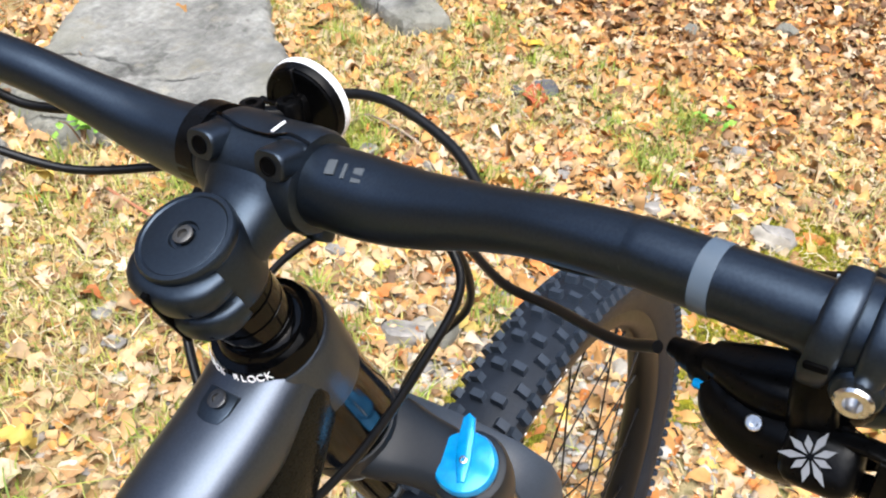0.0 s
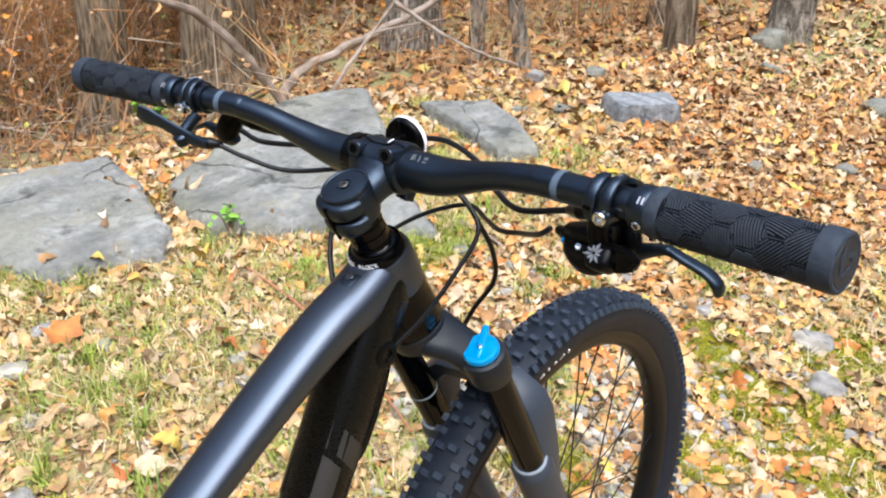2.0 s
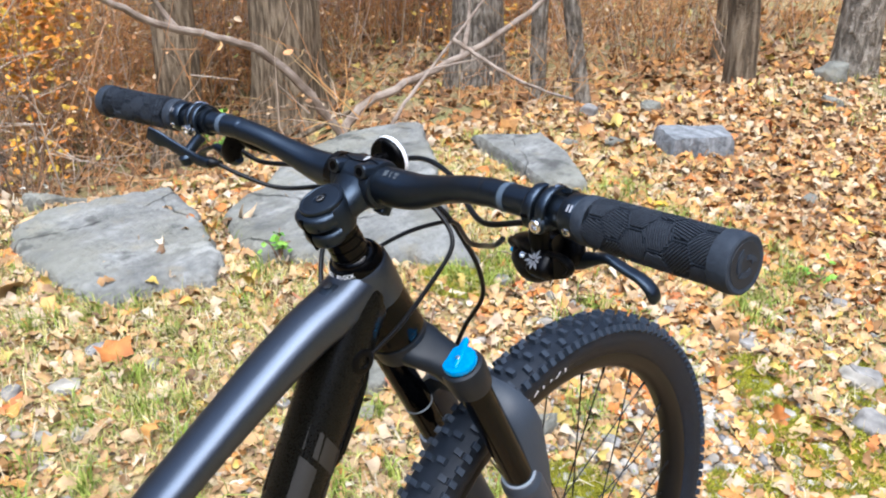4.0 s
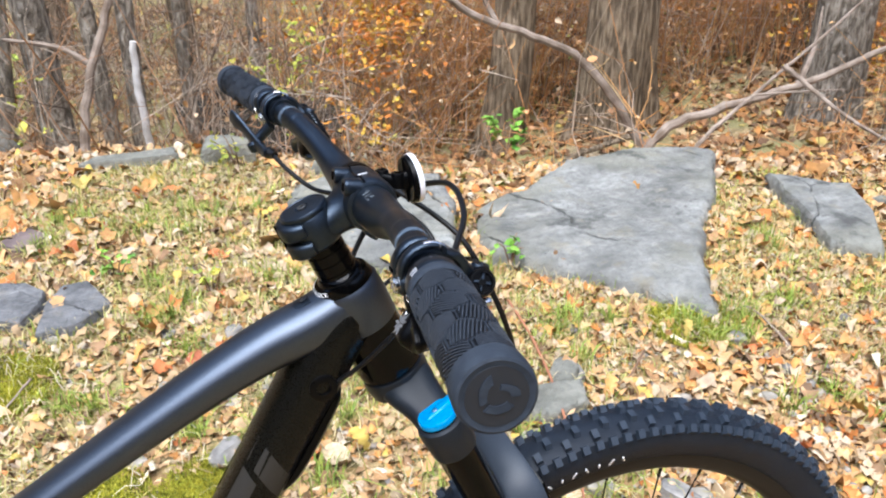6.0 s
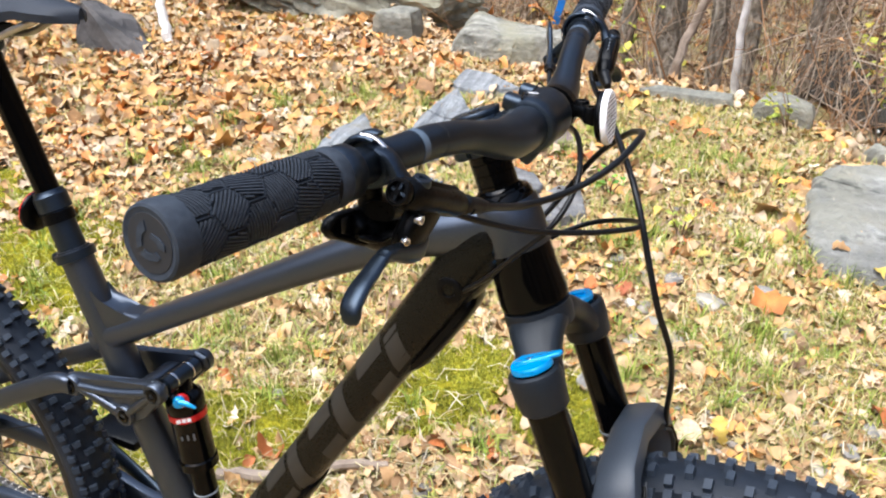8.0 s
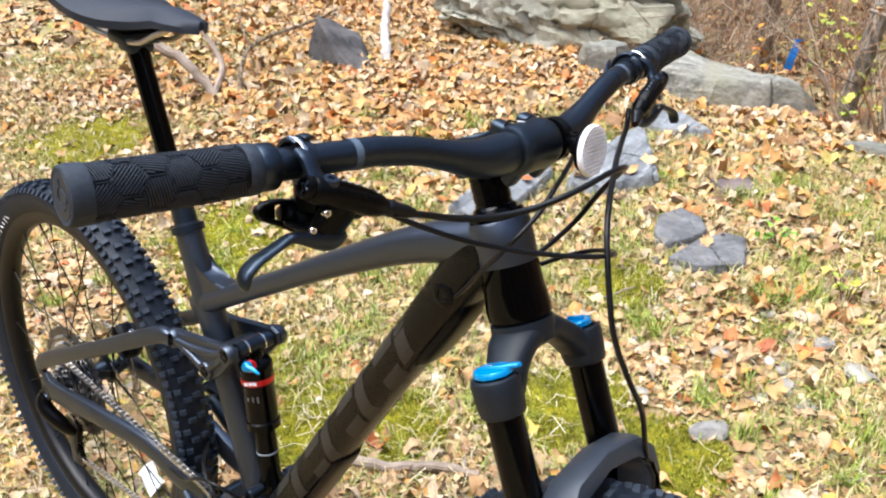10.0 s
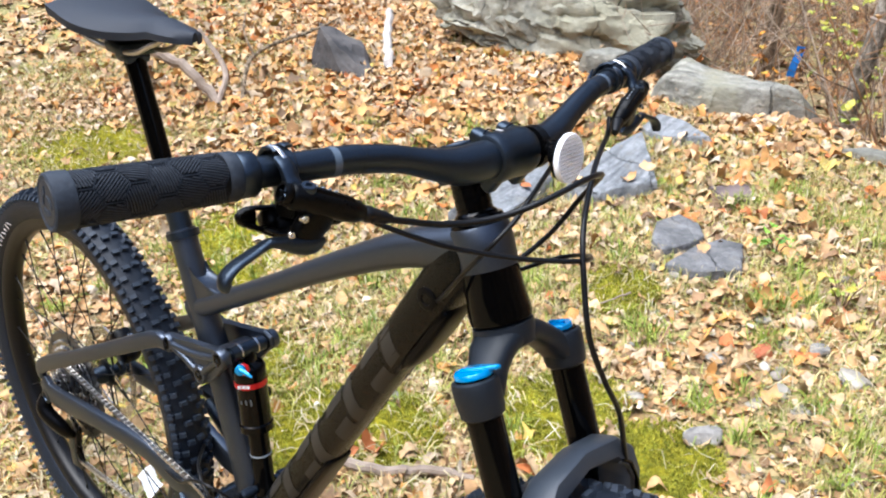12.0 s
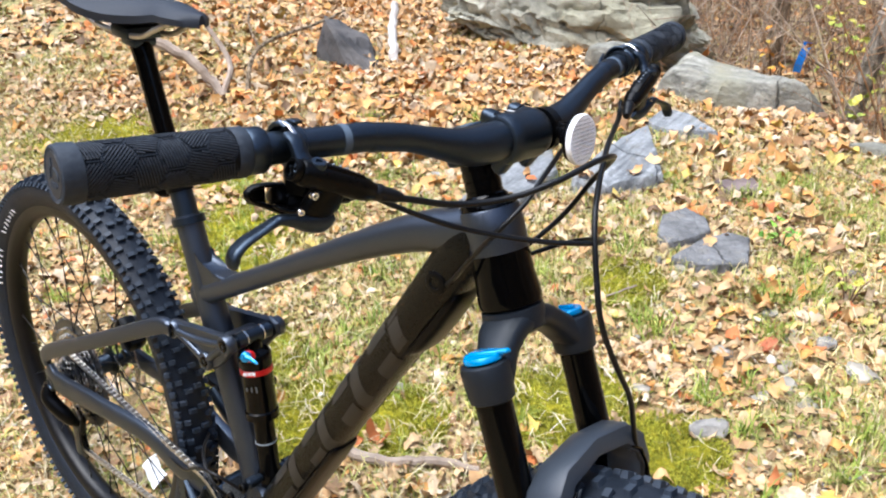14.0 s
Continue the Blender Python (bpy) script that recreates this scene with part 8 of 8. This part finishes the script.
stick("fallen_branch", [(2.84, 3.00, -0.40), (2.59, 3.11, 0.02), (2.37, 3.20, 0.25), (2.03, 3.28, 0.38), (1.76, 3.32, 0.53), (1.45, 3.36, 0.72)], 0.026, 0.014, "bare pale branch leaning out of the wood", forks=[[(2.03, 3.28, 0.38), (1.98, 3.34, 0.5), (1.95, 3.40, 0.66)]])
stick("fallen_branch", [(2.80, 3.10, -0.35), (2.93, 3.06, -0.18), (3.27, 2.97, -0.06), (3.57, 2.88, 0.03), (3.93, 2.71, 0.23), (4.1, 2.65, 0.36)], 0.030, 0.012, "brown dead branch lying across the bank", M_BRANCH, forks=[[(3.57, 2.88, 0.03), (3.7, 2.95, 0.2), (3.75, 3.0, 0.4)]])
stick("fallen_branch", [(3.20, 2.60, 0.24), (3.26, 2.50, 0.17), (3.32, 2.23, 0.06), (3.23, 1.83, 0.07)], 0.014, 0.006, "thin grey branch propped on the bank")
stick("fallen_branch", [(2.78, 2.66, -0.22), (2.83, 2.64, -0.1), (3.15, 2.71, 0.07), (3.64, 2.76, 0.37), (3.8, 2.78, 0.48)], 0.013, 0.005, "thin pale branch rising from the bank", forks=[[(3.15, 2.71, 0.07), (3.3, 2.6, 0.1), (3.5, 2.5, 0.12)]])
stick("fallen_branch", [(2.2, 3.15, -0.5), (2.41, 3.20, -0.35), (2.77, 3.26, -0.30), (3.07, 3.31, -0.28)], 0.02, 0.012, "dark dead branch at the tree's foot", M_BARK)
stick("dead_branch", [(-2.95, 1.45, 0.36), (-2.74, 1.55, 0.31), (-2.55, 1.63, 0.23), (-2.38, 1.66, 0.09)], 0.028, 0.022, "dead forked branch stuck in the leaves", forks=[[(-2.38, 1.66, 0.1), (-2.46, 1.77, 0.21), (-2.71, 1.82, 0.36)]])
stick("dead_branch", [(-2.32, 1.74, 0.08), (-2.47, 1.95, 0.24), (-2.47, 2.31, 0.29), (-2.45, 2.5, 0.33)], 0.012, 0.005, "thin dead branch bending over the leaves", M_BARK, forks=[[(-2.47, 1.95, 0.24), (-2.6, 2.0, 0.34), (-2.7, 2.1, 0.4)]])
M_BIRCH = mat("bleached wood", (0.38, 0.35, 0.31), 0.8, 0.0, (0.62, 0.59, 0.55), 12, 0.5, 60)
stick("bleached_stick", [(-2.06, 2.46, 0.06), (-2.14, 2.54, 0.16), (-2.22, 2.62, 0.25), (-2.28, 2.70, 0.36)], 0.026, 0.020, "bleached white stick standing in the leaves", M_BIRCH)
stick("ground_stick", [(-0.20, 0.40, 0.035), (-0.06, 0.45, 0.04), (0.03, 0.52, 0.045), (0.10, 0.55, 0.04)], 0.013, 0.009, "short brown stick lying on moss", M_BRANCH)
stick("red_vine", [(1.22, 1.31, 0.075), (1.19, 1.06, 0.075), (1.12, 0.75, 0.06), (1.05, 0.55, 0.05)], 0.004, 0.0025, "thin reddish stem lying on the leaves", mat("reddish stem", (0.3, 0.12, 0.06), 0.7))
stick("ground_stick", [(1.4, 1.75, 0.085), (1.52, 1.6, 0.08), (1.58, 1.48, 0.075)], 0.004, 0.002, "dark twig lying on the slab", M_BARK)
stick("ground_stick", [(1.62, 1.95, 0.088), (1.80, 1.75, 0.082), (1.86, 1.50, 0.075)], 0.004, 0.002, "dark twig lying on the slab", M_BARK)
twig_rng = random.Random(12)
for k in range(26):
    x, y = twig_rng.uniform(-2.4, 3.6), twig_rng.uniform(0.5, 2.4)
    a, L = twig_rng.uniform(0, 6.28), twig_rng.uniform(0.10, 0.32)
    p = [(x + math.cos(a) * L * s, y + math.sin(a) * L * s + 0.03 * math.sin(s * 4 + k), ground_z(x + math.cos(a) * L * s, y + math.sin(a) * L * s) + 0.022 + 0.02 * math.sin(s * 5 + k)) for s in (0, 0.33, 0.66, 1)]
    tagged(stick("ground_twig", p, twig_rng.uniform(0.002, 0.0045), 0.0012, "thin dry twig lying on the leaves", M_TWIG if k % 2 else M_BRANCH, "twig"), group="twigs on the ground")

# thicket: many thin stems with side twigs, all in one mesh
BRUSH = {True: ([], []), False: ([], [])}


def stem(p0, p1, r0, r1, bend, rg):
    tv, tf = BRUSH[p0[0] > 1.5]
    n = len(tv)
    p0, p1 = np.array(p0), np.array(p1)
    d = p1 - p0
    side = np.cross(d, [0.3, 0.2, 1.0])
    side /= np.linalg.norm(side) + 1e-6
    up = np.cross(side, d)
    up /= np.linalg.norm(up) + 1e-6
    for s in (0, 0.35, 0.7, 1):
        c = p0 + d * s + side * bend * math.sin(math.pi * s)
        r = r0 + (r1 - r0) * s
        for k in range(3):
            a = k * 2.0944
            tv.append(tuple(c + side * (r * math.cos(a)) + up * (r * math.sin(a))))
    for j in range(3):
        for k in range(3):
            a, b = n + j * 3 + k, n + j * 3 + (k + 1) % 3
            tf.append((a, b, b + 3, a + 3))


bush = random.Random(31)
LEAFPTS = []
for k in range(4200):
    x = bush.uniform(-5.0, 8.0)
    e = edge_y(x)
    y = e + 0.5 + abs(bush.gauss(0, 3.6))
    if k % 7 == 0:
        y = e + bush.uniform(0.1, 1.2)
    clear = 1.4 < x < 5.4 and y < 5.3
    if (clear and k % 6) or (x > 3.2 and y < 2.2):
        continue
    if x < 1.6 and y < 4.6 and k % 3:
        continue
    # a gap in the thicket, through which the marking tape shows
    if abs((x - 0.95) * 0.945 + (y + 0.46) * 0.327) < 0.26 and y < 5.7 and x < 0.4:
        continue
    z = ground_z(x, y)
    h = bush.uniform(0.35, 1.5) * (0.35 if clear and k % 11 else 1)
    lx, ly = bush.gauss(0, 0.35) * h, bush.gauss(0, 0.35) * h
    top = (x + lx, y + ly, z + h)
    stem((x, y, z - 0.03), top, bush.uniform(0.002, 0.006), 0.0012, bush.gauss(0, 0.09), bush)
    for i in range(bush.randint(2, 5)):
        s = bush.uniform(0.25, 0.95)
        b0 = (x + lx * s, y + ly * s, z + h * s)
        L = bush.uniform(0.12, 0.5)
        a = bush.uniform(0, 6.28)
        b1 = (b0[0] + math.cos(a) * L, b0[1] + math.sin(a) * L, b0[2] + bush.uniform(-0.05, 0.35))
        stem(b0, b1, 0.0028, 0.001, bush.gauss(0, 0.04), bush)
        for q in range(bush.randint(0, 3)):
            s2 = bush.uniform(0.3, 1.05)
            if q != 1 or (b0[0] < 1.5 and k % 4):
                continue
            LEAFPTS.append([b0[j] + (b1[j] - b0[j]) * s2 + bush.gauss(0, 0.02) for j in range(3)])
# saplings with rusty leaves that stand behind the thick trunks
for k in range(1300):
    x, y = bush.uniform(2.0, 8.5), 5.4 + abs(bush.gauss(0, 1.7))
    z, h = ground_z(x, y), bush.uniform(0.7, 2.3)
    lx, ly = bush.gauss(0, 0.25) * h, bush.gauss(0, 0.25) * h
    stem((x, y, z - 0.03), (x + lx, y + ly, z + h), bush.uniform(0.003, 0.009), 0.002, bush.gauss(0, 0.12), bush)
    for i in range(5):
        t = bush.uniform(0.15, 0.98)
        b0 = (x + lx * t, y + ly * t, z + h * t)
        L, a = bush.uniform(0.2, 0.6), bush.uniform(0, 6.28)
        b1 = (b0[0] + math.cos(a) * L, b0[1] + math.sin(a) * L, b0[2] + bush.uniform(-0.1, 0.35))
        stem(b0, b1, 0.0035, 0.0015, bush.gauss(0, 0.05), bush)
        LEAFPTS += [[b0[j] + (b1[j] - b0[j]) * t2 + bush.gauss(0, 0.03) for j in range(3)] for t2 in (bush.uniform(0.2, 1), bush.uniform(0.3, 1.05))]
M_BRUSH = palette("rusty brush stems", [(8, (0.54, 0.26, 0.10)), (6, (0.42, 0.22, 0.10)), (3, (0.20, 0.12, 0.07)), (5, (0.62, 0.32, 0.11)), (6, (0.48, 0.37, 0.27)), (3, (0.58, 0.40, 0.19))], 0.9, 9)
M_BRUSHG = palette("grey brush stems", [(7, (0.33, 0.24, 0.165)), (6, (0.21, 0.145, 0.10)), (5, (0.40, 0.22, 0.11)), (6, (0.45, 0.36, 0.27)), (2, (0.11, 0.075, 0.055))], 0.9, 9)
stuff("thicket", np.array(BRUSH[True][0]), BRUSH[True][1], M_BRUSH, "dense rusty bare twigs of undergrowth", "undergrowth")
stuff("thicket", np.array(BRUSH[False][0]), BRUSH[False][1], M_BRUSHG, "dense grey-brown bare twigs of undergrowth", "undergrowth")
LP = np.array(LEAFPTS)
p, f = scatter(lit, LP[:, :2], LP[:, 2], lit.uniform(0.02, 0.05, len(LP)), oval_template(), 1.0, 0.6)
stuff("thicket_leaves", p, f, palette("undergrowth leaves", [(12, (0.52, 0.26, 0.11)), (7, (0.58, 0.34, 0.14)), (7, (0.36, 0.19, 0.09)), (7, (0.54, 0.40, 0.25)), (1, (0.42, 0.36, 0.08)), (1, (0.2, 0.23, 0.06)), (2, (0.5, 0.2, 0.04))], 0.7, 20), "rust and yellow leaves hanging in the undergrowth", "leaves")


def shrub(x, y, z, r, n, stops, label, name="shrub", leaf=0.05):
    """A small leafy plant: a few stems and its leaves."""
    ob = group(name, label, "plant", m=pose(x, y, z))
    rg = np.random.default_rng(int(abs(x * 100 + y * 10)))
    tips = []
    for k in range(5):
        bm = bmesh.new()
        a = rg.uniform(0, 6.28)
        t = Vector((math.cos(a) * r * 0.8, math.sin(a) * r * 0.8, r * rg.uniform(0.8, 1.8)))
        sweep(bm, spline([(0, 0, -0.02), t * 0.5 + Vector((0, 0, r * 0.25)), t], 4), list(np.linspace(0.003, 0.001, 9)), 5)
        tips.append(t)
        part("stem", bm, M_TWIG, ob)
    pts = np.array([np.array(tips[i % 5]) * rg.uniform(0.35, 1.1) + rg.normal(0, r * 0.22, 3) for i in range(n)])
    p, f = scatter(rg, pts[:, :2], np.maximum(pts[:, 2], 0.01), rg.uniform(leaf * 0.6, leaf * 1.2, n), oval_template(), 0.7, 0.5)
    me = bpy.data.meshes.new("leaves")
    me.from_pydata(p.tolist(), [], f)
    me.materials.append(palette(name + " leaves", stops, 0.55, 20))
    o = new("leaves", me)
    o.parent = ob
    tagged(o, kind="stuff")
    return ob


GREEN = [(5, (0.16, 0.34, 0.04)), (4, (0.24, 0.44, 0.06)), (2, (0.10, 0.24, 0.03))]
YGREEN = [(5, (0.40, 0.42, 0.06)), (4, (0.30, 0.36, 0.06)), (3, (0.52, 0.46, 0.08))]
ORNG = [(5, (0.62, 0.26, 0.03)), (4, (0.55, 0.36, 0.05)), (3, (0.50, 0.17, 0.03))]
WHT = [(5, (0.62, 0.60, 0.52)), (3, (0.42, 0.40, 0.30)), (2, (0.3, 0.3, 0.14))]
shrub(1.87, 2.79, -0.08, 0.09, 26, GREEN, "bright green leafy sprig at the bank", "green_sprig", 0.06)
shrub(1.31, 1.50, 0.09, 0.05, 12, GREEN, "small bright green seedling beside the slab", "seedling", 0.035)
shrub(0.20, 1.80, 0.08, 0.07, 18, GREEN, "small green weed in the grass", "weed", 0.03)
shrub(0.45, 1.62, 0.07, 0.06, 14, YGREEN, "small yellow-green weed in the grass", "weed", 0.03)
shrub(1.15, 3.16, -0.30, 0.16, 34, WHT, "dried white seed heads on thin stems", "dried_flower", 0.03)
shrub(1.5, 4.2, -0.62, 0.35, 70, ORNG, "orange autumn shrub beside the stream", "shrub", 0.06)
shrub(1.75, 5.2, -0.55, 0.55, 420, ORNG, "orange autumn shrub in the wood", "shrub", 0.06)
shrub(2.2, 6.0, -0.5, 0.6, 420, ORNG, "orange autumn shrub in the wood", "shrub", 0.07)
shrub(1.25, 4.7, -0.55, 0.35, 160, YGREEN, "yellow-green shrub beside the stream", "shrub", 0.06)
shrub(5.6, 4.6, -0.85, 0.55, 300, ORNG, "orange autumn shrub in the wood", "shrub", 0.06)
shrub(-0.55, 5.2, -0.4, 0.35, 60, YGREEN, "yellow-green shrub beside the stream", "shrub", 0.07)
shrub(-0.15, 3.95, -0.3, 0.25, 14, YGREEN, "green leafy sprig hanging in the thicket", "shrub", 0.07)
shrub(-0.68, 4.6, 0.05, 0.18, 16, YGREEN, "green leafy sprig hanging in the thicket", "shrub", 0.06)
shrub(-0.82, 4.2, -0.11, 0.14, 10, ORNG, "orange leafy sprig in the thicket", "shrub", 0.06)
shrub(0.65, 2.50, 0.10, 0.10, 30, YGREEN, "grassy green tuft at the bank edge", "weed", 0.03)
bm = bmesh.new()
rings(bm, [[Vector((-0.45 + 0.025 * s, 0.11 + 0.018 * q - 0.006 * s, 0.030 + 0.012 * math.sin(s * 1.9 + q))) for q in range(3)] for s in range(4)], closed=False, caps=False)
tagged(part("paper_scrap", bm, mat("white paper", (0.72, 0.72, 0.70), 0.8), None), "crumpled white scrap of paper on the grass", "paper")
shrub(2.35, 0.30, 0.02, 0.05, 12, GREEN, "small green weed in the grass", "weed", 0.03)


def big_leaf(x, y, size, turn, colour, label):
    """One curled fallen leaf with a midrib and a stalk."""
    bm = bmesh.new()
    rows = []
    for s in (0, 0.12, 0.3, 0.5, 0.7, 0.86, 1.0):
        w = 0.36 * math.sin(math.pi * min(1, s * 0.92 + 0.04)) ** 0.8
        rows.append([Vector(((s - 0.5) * size, q * w * size, size * (0.16 * abs(q) * (0.6 + 0.5 * math.sin(s * 7)) + 0.10 * (s - 0.4) ** 2 + 0.02 * math.sin(s * 23 + q * 5)))) for q in (-1, -0.5, 0, 0.5, 1)])
    rings(bm, rows, closed=False)
    ob = part("fallen_leaf", bm, mat(label, colour, 0.7, 0.0, tuple(c * 0.6 for c in colour), 90, 0.4), None, m=pose(x, y, ground_z(x, y) + 0.02, 6, -5, turn))
    tagged(ob, label, "leaf", "large leaves on the ground")
    bm = bmesh.new()
    sweep(bm, [Vector((-0.5 * size, 0, 0.03 * size)), Vector((-0.7 * size, 0.03 * size, 0.06 * size)), Vector((-0.85 * size, 0.08 * size, 0.04 * size))], [0.0012, 0.001, 0.0008], 5)
    part("stalk", bm, M_TWIG, ob)


big_leaf(2.175, 0.735, 0.10, 30, (0.46, 0.085, 0.03), "red-orange fallen leaf beside a charred stone")
big_leaf(2.456, 0.897, 0.075, 100, (0.70, 0.42, 0.04), "bright yellow fallen leaf on the bank")
big_leaf(-0.75, 1.62, 0.07, 200, (0.66, 0.44, 0.06), "yellow fallen leaf on the brown litter")
big_leaf(-0.95, 2.05, 0.09, 60, (0.52, 0.20, 0.04), "deep orange fallen leaf on the litter")
big_leaf(-1.25, 1.85, 0.10, 140, (0.60, 0.30, 0.07), "orange fallen leaf on the litter")
big_leaf(0.35, 0.62, 0.07, 20, (0.60, 0.46, 0.28), "pale tan fallen leaf in the grass")
big_leaf(0.62, 0.85, 0.075, 300, (0.62, 0.48, 0.30), "pale tan fallen leaf in the grass")
# blue marking tape tied in the thicket
bm = bmesh.new()
tp = [Vector((-1.14, 5.6, -0.24)), Vector((-1.15, 5.6, -0.30)), Vector((-1.17, 5.59, -0.38)), Vector((-1.185, 5.6, -0.46))]
rings(bm, [[p + Vector((-0.026, 0.0, 0)), p + Vector((0.026, 0.01, 0)), p + Vector((0.026, 0.014, 0)), p + Vector((-0.026, 0.004, 0))] for p in [Vector(q) for q in spline(tp, 4)]])
tagged(part("marking_tape", bm, mat("blue tape", (0.01, 0.16, 0.55), 0.4), None), "strip of bright blue marking tape hanging in the thicket", "tape")
stick("tape_twig", [(-1.22, 5.62, -0.75), (-1.18, 5.62, -0.5), (-1.14, 5.61, -0.22), (-1.08, 5.62, 0.1)], 0.006, 0.003, "bare twig that carries the marking tape", M_TWIG, "twig")
# bleached snag and a bent branch among the trunks by the stream
stick("bleached_stick", [(0.34, 3.62, -0.62), (0.345, 3.63, -0.2), (0.335, 3.64, 0.12), (0.34, 3.65, 0.36)], 0.022, 0.016, "broken bleached snag standing among the trunks", M_BIRCH)
stick("dead_branch", [(0.02, 3.55, -0.45), (0.06, 3.62, -0.05), (0.15, 3.70, 0.25), (0.26, 3.74, 0.52), (0.30, 3.8, 0.8)], 0.026, 0.016, "crooked brown branch leaning between the trunks", M_BRANCH, forks=[[(0.15, 3.70, 0.25), (0.02, 3.72, 0.34), (-0.2, 3.7, 0.40)]])
